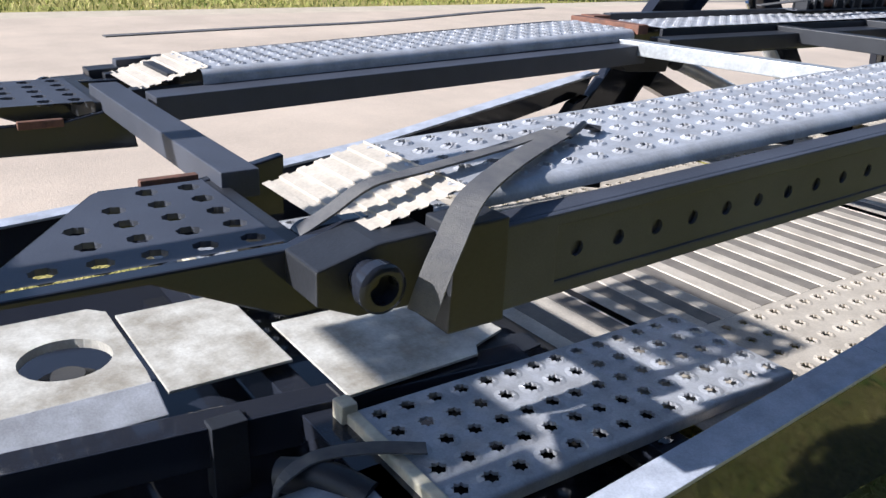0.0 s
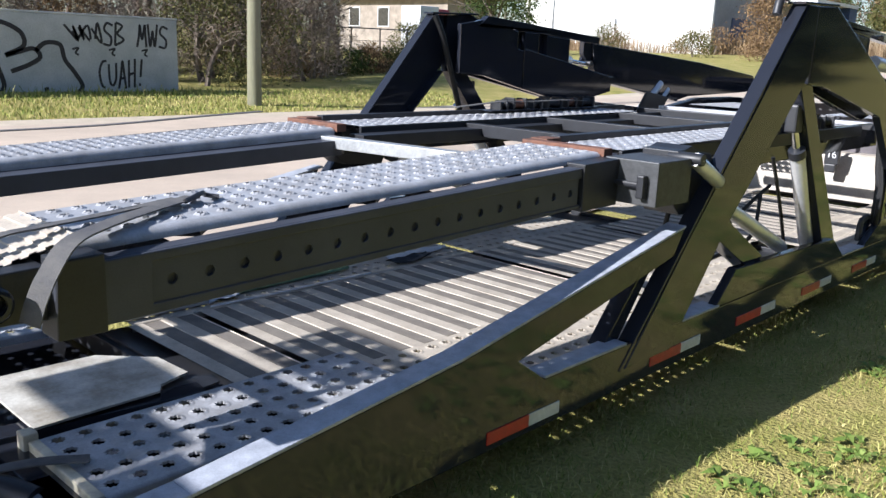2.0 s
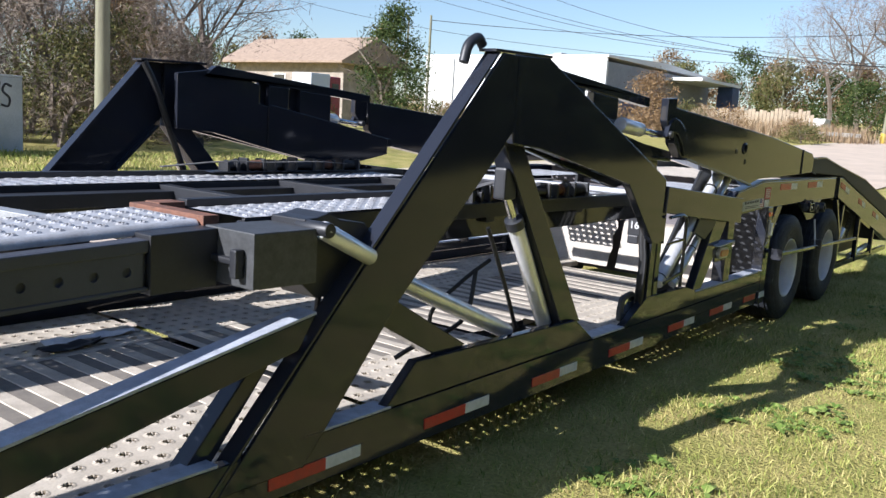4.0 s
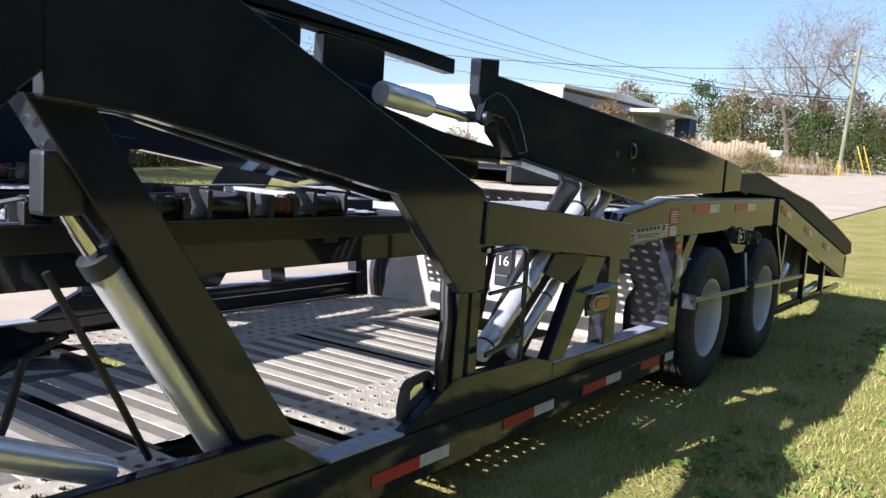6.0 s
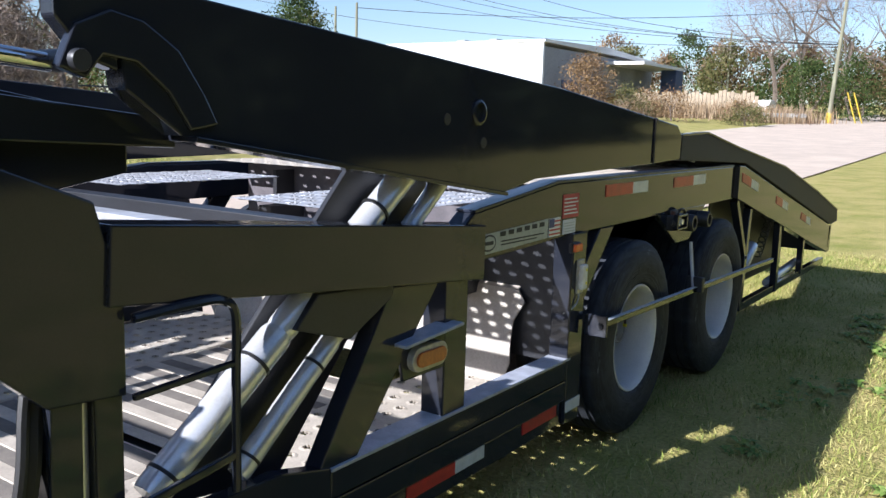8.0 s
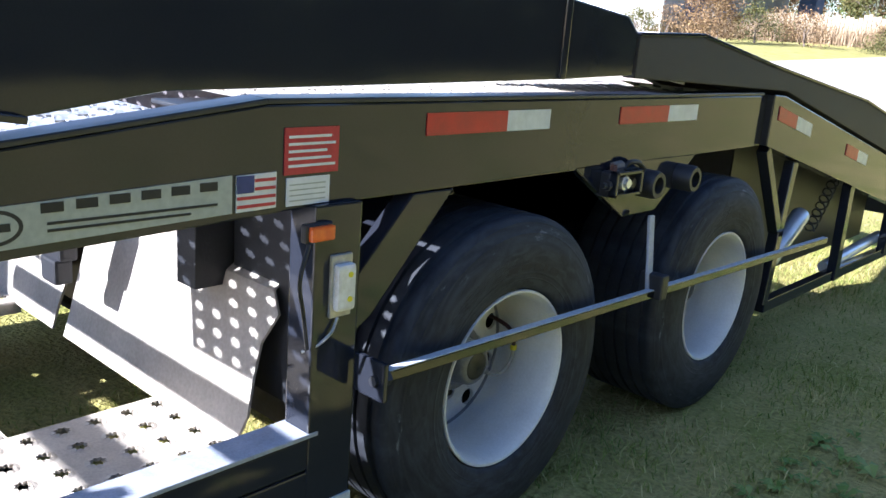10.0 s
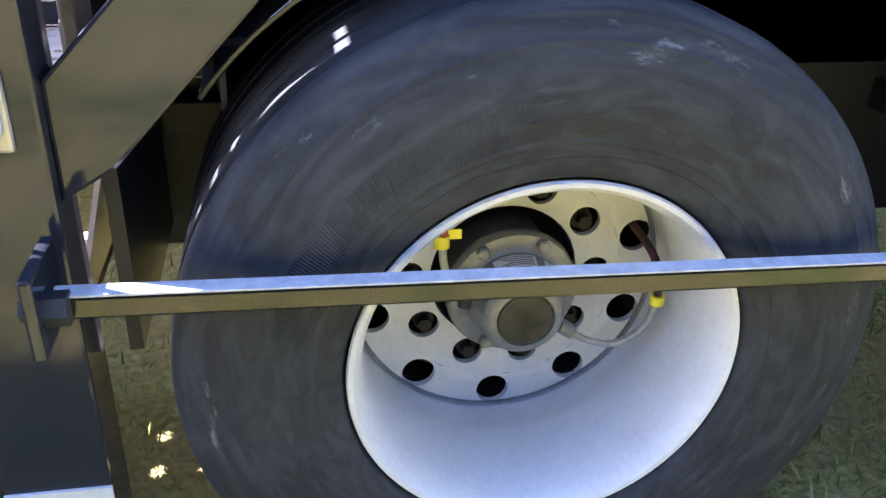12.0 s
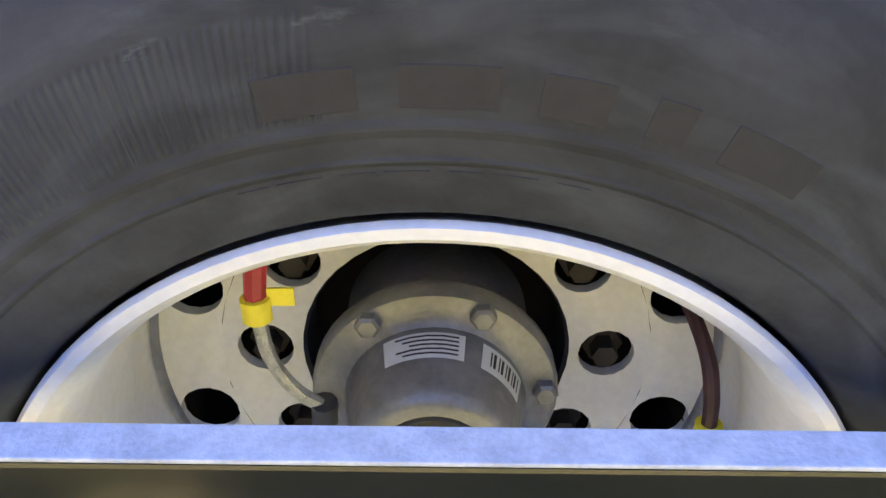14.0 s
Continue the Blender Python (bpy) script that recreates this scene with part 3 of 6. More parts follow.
    for (y0, z0), (y1, z1) in zip(flip[:6], flip[1:6]):
        part("ramp_edge", beam(spot(near, 0.02, y0, z0 + 0.006), spot(near, 0.02, y1, z1 + 0.006), 0.05, 0.012, 0.002), BLACK, f)
        part("ramp_sheet", beam(spot(near, 0.385, y0, z0 - 0.03), spot(near, 0.385, y1, z1 - 0.03), 0.67, 0.01, 0), FOLD, f)
        n = max(1, round(math.hypot(y1 - y0, z1 - z0) / 0.16))
        for k in range(n):
            y, z = y0 + (y1 - y0) * (k + 0.5) / n, z0 + (z1 - z0) * (k + 0.5) / n
            part("ramp_rung", box((*sorted((sx(near, 0.05), sx(near, 0.72))), *(q + lean(near, y, z)[0] for q in (-0.016, 0.016)), lean(near, y, z)[1] - 0.024, lean(near, y, z)[1] + 0.004), bevel=0), BLACK, f)
    # added dark sheet in place of the shaded space under the ramp
    slab("ramp_shade_sheet", [(13.3, 0.34), (13.3, 1.2), (15.6, 0.72), (15.6, 0.34)], near, 0.3, 0.31, BLACK_DUSTY)
    part("ramp_brace", beam(spot(near, 0.04, 13.0, 1.13), spot(near, 0.04, 13.3, 0.72), 0.05, 0.05), BLACK, TR)
    part("ramp_brace", beam(spot(near, 0.04, 13.36, 1.05), spot(near, 0.04, 13.28, 0.35), 0.05, 0.06), BLACK, TR)
    part("ramp_post", beam(spot(near, 0.04, 14.28, 0.86), spot(near, 0.04, 14.3, 0.3), 0.05, 0.07, up=(0, 1, 0)), BLACK, TR)
    part("ramp_post", beam(spot(near, 0.04, 15.2, 0.66), spot(near, 0.04, 15.2, 0.33), 0.05, 0.06, up=(0, 1, 0)), BLACK, TR)
    part("ramp_lower_rail", beam(spot(near, 0.05, 13.3, 0.33), spot(near, 0.05, 16.2, 0.33), 0.05, 0.06), BLACK, TR)
    # wheel-well brace and valve gusset
    slab("wheel_brace", [(10.6, 0.79), (10.6, 0.935), (10.79, 1.135), (10.945, 1.135), (10.665, 0.83)], near, 0.02, 0.08, BLACK)
    slab("valve_gusset", [(11.49, 1.155), (11.83, 0.955), (12.05, 0.955), (12.32, 1.15)], near, 0.02, 0.05, BLACK)
    for y in (11.93, 12.2):
        part("valve_barrel", lathe(spot(near, 0.1, y, 1.07), spot(near, -0.05, y, 1.07), [(0, 0.05), (0.9, 0.05), (1, 0.045), (1, 0.03), (0.5, 0.028)]), BLACK_DUSTY, TR, smooth=True)
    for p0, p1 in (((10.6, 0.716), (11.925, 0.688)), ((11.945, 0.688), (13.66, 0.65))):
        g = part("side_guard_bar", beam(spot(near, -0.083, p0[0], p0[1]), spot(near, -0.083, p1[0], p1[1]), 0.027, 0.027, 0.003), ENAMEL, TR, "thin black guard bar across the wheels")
        # thin strip whose pale colour holds the sky light on the bar
        part("skylit_worn_top", beam(spot(near, -0.083, p0[0], p0[1] + 0.0147), spot(near, -0.083, p1[0], p1[1] + 0.0147), 0.0255, 0.003, 0.001), SKYLIT_TOP, g, "worn upper face, paled by sky light put into its colour")

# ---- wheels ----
# near-black colour puts the shade behind the wheel's holes into the drum
DRUM = mat("shade_black_drum", (0.008, 0.008, 0.008), 0.95, second=(0.014, 0.011, 0.009), scale=20, spec=0.1)
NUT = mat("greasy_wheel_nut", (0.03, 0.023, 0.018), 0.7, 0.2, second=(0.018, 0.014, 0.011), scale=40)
AXLES = (11.2, 12.6)
HUB_Z = 0.532


def polar_disc(x_of_r, cells, r0, r1, rows, hole, back=0.012):
    """A ring-shaped disc facing +x, cut by round holes: rows of (hole's ring radius, hole radius) split the disc into rings."""
    verts, faces, seen = [], [], {}
    n = 16

    def add(r, a, dx=0.0):
        v = (x_of_r(r) + dx, r * math.cos(a), r * math.sin(a))
        key = tuple(round(c, 4) for c in v)
        if key not in seen:
            seen[key] = len(verts)
            verts.append(v)
        return seen[key]

    for (ra, rb, rc, rh, phase) in rows:
        for k in range(cells):
            a0 = 2 * math.pi * (k + phase) / cells
            half = math.pi / cells
            outer, inner, low = [], [], []
            for i in range(n):
                t = 2 * math.pi * i / n
                c, s = math.cos(t), math.sin(t)
                m = max(abs(c), abs(s))
                r = (ra + rb) / 2 + c / m * (rb - ra) / 2
                outer.append(add(r, a0 + s / m * half))
                y, z = rc + rh * c, rh * s
                rr, aa = math.hypot(y, z), math.atan2(z, y)
                inner.append(add(rr, a0 + aa))
                low.append(add(rr, a0 + aa, -back))
            for i in range(n):
                j = (i + 1) % n
                faces += [(outer[i], outer[j], inner[j], inner[i]), (inner[i], inner[j], low[j], low[i])]
    return verts, faces


def moved(mesh, at):
    vs, fs = mesh
    return [(x + at[0], y + at[1], z + at[2]) for x, y, z in vs], fs


def make_wheel(y):
    o = Vector((0, y, HUB_Z))
    wheel = part("wheel", lathe(o + Vector((-0.5, 0, 0)), o + Vector((-0.15, 0, 0)), [(0, 0.07), (1, 0.07)], 16), BLACK_DUSTY, TR, "wide single tyre on a deep white steel wheel")

    def ring(rows, seg=72):
        return lathe(o, o + Vector((1, 0, 0)), rows, seg, caps=False)

    def bulge(r):
        return 0.046 - (0.037 if r > 0.395 else 0.02) * ((r - 0.395) / 0.125) ** 2

    tread = [(-0.415, 0.29), (-0.425, 0.33), (-0.43, 0.4), (-0.425, 0.47), (-0.40, 0.515), (-0.37, 0.528)]
    for g in range(6):
        x = -0.34 + g * 0.055
        tread += [(x - 0.02, 0.53), (x + 0.02, 0.53), (x + 0.021, 0.518), (x + 0.032, 0.518)]
    tread += [(-0.012, 0.5295), (0.0, 0.527)]
    for k in range(17):
        r = 0.521 - k * 0.0138
        tread.append((bulge(r), r))
    tread += [(0.03, 0.289), (0.022, 0.284), (-0.03, 0.27)]
    tread = [(x, r if r < 0.3 else 0.3 + (r - 0.3) * 0.895) for x, r in tread]
    tyre = part("tyre", ring(tread, 96), TYRE, wheel, "worn black tyre with pale scuffs on the sidewall", True)
    part("rim", ring([(-0.42, 0.25), (-0.40, 0.266), (-0.02, 0.268), (0.004, 0.27), (0.014, 0.277), (0.023, 0.2805), (0.028, 0.278), (0.027, 0.271), (0.016, 0.263), (-0.002, 0.2575), (-0.03, 0.254), (-0.1, 0.2535), (-0.15, 0.254), (-0.165, 0.2565), (-0.18, 0.2605), (-0.205, 0.262), (-0.222, 0.2615), (-0.232, 0.2575)], 96), WHEEL_WHITE, wheel, "white painted rim", True)
    disc = moved(polar_disc(lambda r: -0.23 - (0.01 if r < 0.187 else 0.01 * max(0.0, (0.197 - r) / 0.01)), 10, 0.1, 0.25,
                            [(0.197, 0.259, 0.2282, 0.0285, 0.45), (0.124, 0.197, 0.159, 0.0262, -0.05)], None), o)
    part("wheel_disc", disc, WHEEL_WHITE, wheel, "white steel disc with hand holes and stud holes", True)
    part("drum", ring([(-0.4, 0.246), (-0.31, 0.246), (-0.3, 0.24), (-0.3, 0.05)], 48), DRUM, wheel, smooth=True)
    # added dark ring over the white barrel, standing in for shade behind the disc
    part("shade_lining", ring([(-0.236, 0.2572), (-0.42, 0.2495)], 48), DRUM, wheel)
    part("weld_seam", ring([(-0.2298, 0.2535), (-0.227, 0.254), (-0.223, 0.256), (-0.221, 0.2588)], 72), HUB_GREY, wheel, "grimy weld seam", True)
    part("hub_well", ring([(-0.298, 0.126), (-0.248, 0.126), (-0.243, 0.1245), (-0.246, 0.121), (-0.298, 0.12)], 48), BLACK_DUSTY, wheel, smooth=True)
    hub = part("hub", ring([(-0.3, 0.088), (-0.2, 0.088), (-0.197, 0.105), (-0.194, 0.107), (-0.18, 0.107), (-0.175, 0.104), (-0.174, 0.086), (-0.168, 0.078), (-0.112, 0.066), (-0.105, 0.063), (-0.1, 0.058), (-0.098, 0.054), (-0.096, 0.0465), (-0.1, 0.0455), (-0.1, 0.0)], 40), HUB_GREY, wheel, "grey cast hub cap", True)
    part("sight_glass", ring([(-0.0995, 0.0445), (-0.096, 0.042), (-0.095, 0.0)], 32), DARK_GLASS, hub, "dark oil sight glass", True)
    for k in range(6):
        a = math.radians(60 * k + 64.4)
        c = o + Vector((-0.176, 0.095 * math.cos(a), 0.095 * math.sin(a)))
        part("hub_bolt", lathe(c, c + Vector((0.012, 0, 0)), [(0, 0.011), (0.8, 0.011), (1, 0.008)], 6), HUB_GREY, hub)
    for k in range(10):
        a = 2 * math.pi * (k - 0.05) / 10
        c = o + Vector((-0.29, 0.1572 * math.cos(a), 0.1572 * math.sin(a)))
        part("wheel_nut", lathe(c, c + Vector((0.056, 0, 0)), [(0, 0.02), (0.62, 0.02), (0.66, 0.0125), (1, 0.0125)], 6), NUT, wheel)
    # moulded bars on the sidewall in place of lettering
    def arc(r0, r1, a0, a1, x=0.0):
        vs, fs, n = [], [], 6
        for k in range(n + 1):
            a = math.radians(a0 + (a1 - a0) * k / n)
            for r, dx in ((r0, -0.004), (r0 + 0.003, 0.0005), (r1 - 0.003, 0.0005), (r1, -0.004)):
                vs.append((bulge(0.3 + (r - 0.3) / 0.895) + dx, y + r * math.cos(a), HUB_Z + r * math.sin(a)))
        for k in range(n):
            for j in range(3):
                fs.append((4 * k + j, 4 * k + j + 1, 4 * k + j + 5, 4 * k + j + 4))
        for e in (0, 4 * n):
            fs.append((e, e + 1, e + 2, e + 3))
        return vs, fs

    for r0, r1, a0, a1 in ((0.338, 0.374, 84, 91), (0.338, 0.374, 74, 81), (0.338, 0.374, 66, 71), (0.338, 0.374, 60, 63), (0.338, 0.374, 50, 57)):
        part("moulded_bar", arc(r0 + 0.006, r1 - 0.004, a0 + 10, a1 + 10), MOULD, tyre)
    for k in range(7):
        part("moulded_bar", arc(0.311, 0.317, 75 + k * 4.6, 78 + k * 4.6 + (k % 2)), MOULD, tyre)
    return wheel


for y in AXLES:
    w = make_wheel(y)
    part("axle_tube", cyl((-2.3, y, HUB_Z), (-0.3, y, HUB_Z), 0.065), BLACK_DUSTY, TR, smooth=True)
    twin = copy_thing(w, Matrix())
    turn = Matrix.Translation((FAR, 2 * y, 0)) @ Matrix.Rotation(math.pi, 4, "Z")
    twin.parent = TR
    twin.matrix_parent_inverse = W[TR].inverted()
    twin.matrix_basis = turn

# ---- decks ----
def flat(z):
    return lambda x, y: z


DECK = 0.39
for near in (True, False):
    a, b = sorted((sx(near, 0.12), sx(near, 0.76 if near else 0.86)))
    for y0, y1 in ((3.2, 5.62), (5.66, 7.14), (7.78, 10.5)):
        p = part("deck_strip", perforated(a, b, y0, y1, flat(DECK), 6 if near else 7, round((y1 - y0) / 0.093), 0.023), ALU_DUSTY, TR, "perforated aluminium walkway strip, dusty and scuffed")
        for side in (0, 1):
            part("strip_lip", edged(a, b, y0, y1, flat(DECK), 0.05, 1, 0.012, side=side), ALU_DUSTY, p)
    a, b = sorted((sx(near, 0.345), sx(near, 0.82)))
    p = part("raised_deck_plate", perforated(a, b, 2.37, 3.64, flat(0.442), 5, 14, 0.026), ALU, TR, "bright perforated aluminium plate overlapping the deck")
    for side in (0, 1):
        part("strip_lip", edged(a, b, 2.37, 3.64, flat(0.442), 0.04, 1, 0.012, side=side), ALU, p)
    part("plate_end_cap", box((a - 0.02, b + 0.01, 2.335, 2.37, 0.385, 0.45), bevel=0.006), CREAM, p, "cream painted end cap")
    # recessed dark bay between two strips
    a, b = sorted((sx(near, 0.1), sx(near, 0.76)))
    part("recess_tray", box((a, b, 7.14, 7.78, 0.29, 0.305)), BLACK_DUSTY, TR)

# ribbed deck between the strips
def ribbed(x0, x1, y0, y1, z, pitch=0.152):
    n = max(1, round((y1 - y0) / pitch))
    p = (y1 - y0) / n
    verts, faces = [], []
    sec = []
    for k in range(n):
        y = y0 + k * p
        sec += [(y, 0), (y + 0.44 * p, 0), (y + 0.47 * p, -0.005), (y + 0.97 * p, -0.005)]
    sec.append((y1, 0))
    for y, h in sec:
        verts += [(x0, y, z + h), (x1, y, z + h), ]
    faces = [(2 * k, 2 * k + 1, 2 * k + 3, 2 * k + 2) for k in range(len(sec) - 1)]
    return verts, faces


for y0, y1 in ((3.18, 3.52), (3.56, 5.6), (5.66, 7.12), (7.18, 8.95), (9.0, 10.05)):
    p = part("ribbed_deck_panel", ribbed(-1.85, -0.77, y0, y1, DECK - 0.004), ALU_DUSTY, TR, "ribbed aluminium deck panel with worn grey grip bands")
    n = max(1, round((y1 - y0) / 0.152))
    q = (y1 - y0) / n
    for k in range(n):
        y = y0 + k * q
        part("grip_band", box((-1.84, -0.78, y + 0.48 * q, y + 0.96 * q, DECK - 0.0092, DECK - 0.0068), bevel=0), GRIT, p)
part("deck_understructure", box((-1.96, -0.79, 3.1, 10.05, 0.32, 0.35)), BLACK_DUSTY, TR)
for y in (3.1, 4.4, 5.64, 7.12, 7.8, 9.0, 10.02):
    part("cross_member", box((-2.54, -0.05, y - 0.03, y + 0.03, 0.24, 0.335)), BLACK_DUSTY, TR)

# front plates over the coupling
p = part("white_cover_plate", box((-1.70, -1.14, 1.96, 2.33, 0.455, 0.465), bevel=0.003), WHITE_PLATE, TR, "scuffed white painted cover plate")
def flat_plate(outline, z0, z1):
    n = len(outline)
    verts = [(x, y, z) for z in (z0, z1) for x, y in outline]
    return verts, [tuple(range(n, 2 * n)), tuple(range(n - 1, -1, -1)), *((k, (k + 1) % n, n + (k + 1) % n, n + k) for k in range(n))]


p = part("white_cover_plate", flat_plate([(-0.88, 2.38), (-0.9, 2.84), (-0.95, 2.87), (-1.0, 3.01), (-1.22, 3.0), (-1.4, 2.82), (-1.41, 2.38)], 0.45, 0.459), WHITE_PLATE, TR, "scuffed white painted cover plate, paint worn through")
part("bare_patch", flat_plate([(-0.9, 2.86), (-0.97, 2.88), (-1.01, 3.0), (-0.96, 3.1), (-0.88, 3.08), (-0.86, 2.95)], 0.43, 0.438), BLACK_DUSTY, p, "dark rusted corner piece")
# unseen shade casters, added: cross plates carried on two thin beams and posts, ahead of the tracks
for x in (-1.6, -0.9):
    part("shade_caster_beam", beam((x, -1.2, 2.0), (x, 1.3, 2.0), 0.05, 0.08), BLACK_DUSTY, TR)
    part("shade_caster_post", box((x - 0.04, x + 0.04, -1.24, -1.16, 0.2, 2.0)), BLACK_DUSTY, TR)
part("shade_caster_plate", perforated(-2.05, -1.3, 0.76, 1.3, flat(2.05), 6, 4, 0.03), ALU_DUSTY, TR)
part("shade_caster_plate", perforated(-2.1, -1.64, -0.06, 0.42, flat(2.05), 4, 4, 0.014), ALU_DUSTY, TR)
part("shade_caster_plate", perforated(-1.63, -1.27, -1.2, 0.17, flat(2.05), 3, 11, 0.014), ALU_DUSTY, TR)
part("shade_caster_plate", perforated(-1.26, -0.7, -0.4, 0.1, flat(2.05), 5, 4, 0.014), ALU_DUSTY, TR)
part("shade_caster_base", box((-1.7, -0.8, -1.3, 0.6, 0.2, 0.3)), BLACK_DUSTY, TR)


def holed_plate(x0, x1, y0, y1, z, cx, cy, r):
    verts, faces = [], []
    n = 32
    for k in range(n):
        a = 2 * math.pi * k / n
        c, s = math.cos(a), math.sin(a)
        tx = ((x1 if c > 0 else x0) - cx) / c if abs(c) > 1e-6 else 1e9
        ty = ((y1 if s > 0 else y0) - cy) / s if abs(s) > 1e-6 else 1e9
        t = min(tx, ty)
        verts += [(cx + c * t, cy + s * t, z), (cx + c * r, cy + s * r, z), (cx + c * r, cy + s * r, z - 0.03), (cx + c * t, cy + s * t, z - 0.012)]
    for k in range(n):
        a, b = 4 * k, 4 * ((k + 1) % n)
        faces += [(a, b, b + 1, a + 1), (a + 1, b + 1, b + 2, a + 2), (b, a, a + 3, b + 3)]
    return verts, faces


p = part("holed_cover_plate", holed_plate(-1.78, -1.2, 1.2, 1.94, 0.47, -1.46, 1.76, 0.13), WHITE_PLATE, TR, "white plate with a round opening and a folded front lip")
part("folded_lip", beam((-1.14, 1.2, 0.45), (-1.14, 1.94, 0.45), 0.13, 0.008, up=(0.35, 0, 1)), ALU, p)
part("dark_hub", lathe((-1.46, 1.76, 0.34), (-1.46, 1.76, 0.42), [(0, 0.11), (0.6, 0.1), (0.8, 0.06), (1, 0.05)], 24), RUBBER, p, smooth=True)
part("front_cross_beam", beam((-1.1, 1.1, 0.38), (-0.88, 3.0, 0.38), 0.1, 0.12), BLACK, TR)
part("front_cross_beam", box((-2.5, -0.06, 2.25, 2.34, 0.3, 0.42)), BLACK, TR)
part("front_cross_beam", box((-1.0, -0.06, 3.02, 3.14, 0.31, 0.385)), BLACK, TR)
part("front_floor", box((-2.5, -0.05, 0.6, 3.1, 0.2, 0.22)), BLACK, TR)
part("stake_pocket", box((-0.98, -0.92, 2.0, 2.1, 0.22, 0.45)), BLACK_DUSTY, TR)

# ---- upper tracks ----
for near in (True, False):
    a, b = (-0.72, -0.32) if near else (-2.42, -2.02)
    ya, yb, dz = (0.0, 0.0, 0.0) if near else (0.1, -0.18, -0.03)

    def top_z(x, y, dz=dz):
        return track_z(x, y) + dz

    p = part("upper_track", perforated(a, b, 2.3 + ya, 4.72 + yb, top_z, 5, 32, 0.0165, lift=0.006, teeth=0.25), ALU, TR, "raised-hole aluminium wheel track")
    for side in (0, 1):
        part("track_edge", edged(a, b, 2.3 + ya, 4.72 + yb, top_z, 0.032 if near else 0.05, 6, 0.03, side=side), ALU, p, smooth=True)
    for x0 in () if near else (a, b - 0.05):
        part("track_channel", plate([(2.06 + ya, 1.09 + dz), (2.06 + ya, 1.16 + dz), (4.74 + yb, 1.255 + dz), (4.74 + yb, 1.185 + dz)], x0, x0 + 0.05), BLACK_DUSTY, p)
    for y in (2.5, 3.2, 3.9, 4.6):
        part("track_rung", box((a + 0.05, b - 0.05, y - 0.02 + yb, y + 0.02 + yb, top_z(0, y) - 0.06, top_z(0, y) - 0.02)), BLACK_DUSTY, p)
    if near:
        part("track_spine", beam((-0.56, 2.2, 1.155), (-0.56, 4.7, 1.235), 0.05, 0.035), BLACK_DUSTY, p)
        for y, yy in ((2.62, 2.86), (3.3, 3.62), (4.1, 4.4)):
            part("track_bracket", beam((-0.36, y, top_z(0, y) - 0.036), (-0.62, yy, top_z(0, yy) - 0.05), 0.16, 0.03), BLACK_DUSTY, p)
    else:
        part("track_inner_beam", beam((-1.935, 2.2, 1.085), (-1.935, 4.5, 1.165), 0.13, 0.085), BEAM_GREY, p, "dull grey beam under the track's edge")
    q = part("ribbed_track_end", ribbed(a, b, 2.08 + ya, 2.33 + ya, 0, 0.045), ALU_DUSTY, p, "ribbed aluminium end sheet")
    for v in q.data.vertices:
        v.co.z += top_z(0, v.co.y) + 0.01 - 0.24 * (2.33 + ya - v.co.y)
    p = part("rear_track", perforated(a + 0.04, b, 4.95 + yb, 7.9, lambda x, y: 1.292 + dz + 0.004 * (y - 4.9), 5, 34, 0.016, lift=0.006), ALU, TR, "perforated aluminium track on the rear upper deck")
    part("track_rail", box((a - 0.03, a + 0.03, 4.95 + yb, 8.3, 1.2 + dz, 1.325 + dz)), BLACK_DUSTY, p)
    part("track_rail", box((b - 0.02, b, 4.95 + yb, 8.3, 1.21 + dz, 1.287 + dz)), BLACK_DUSTY, p)
    if not near:
        part("track_inner_rail", box((-2.0, -1.87, 4.66, 8.0, 1.15, 1.225)), BLACK_DUSTY, p)
    part("joint_angle", box((a - 0.04, b + 0.04, 4.73 + yb, 4.8 + yb, 1.27 + dz, 1.315 + dz), (a - 0.04, a + 0.06, 4.8 + yb, 4.92 + yb, 1.24 + dz, 1.32 + dz)), RUST, TR, "rusty angle iron at the track joint")
part("cross_tube", beam((-2.03, 4.47, 1.19), (-0.8, 4.59, 1.2), 0.08, 0.065), GALV, TR, "bare galvanised cross tube")
part("cross_tube", box((-2.0, -0.8, 2.02, 2.11, 1.10, 1.165)), BEAM_GREY, TR, "grey cross tube between the tracks")


def holed_side(x, y0, y1, z0, z1, slope, holes, r):
    """An upright strip with a row of round holes, rising with y."""
    dy = (y1 - y0) / holes
    vs, fs = perforated(y0, y1, z0, z1, lambda a, b: 0.0, holes, 1, r, 0.01, 0.0, 0.0)
    return [(x + c, a, b + slope * (a - y0)) for a, b, c in vs], fs


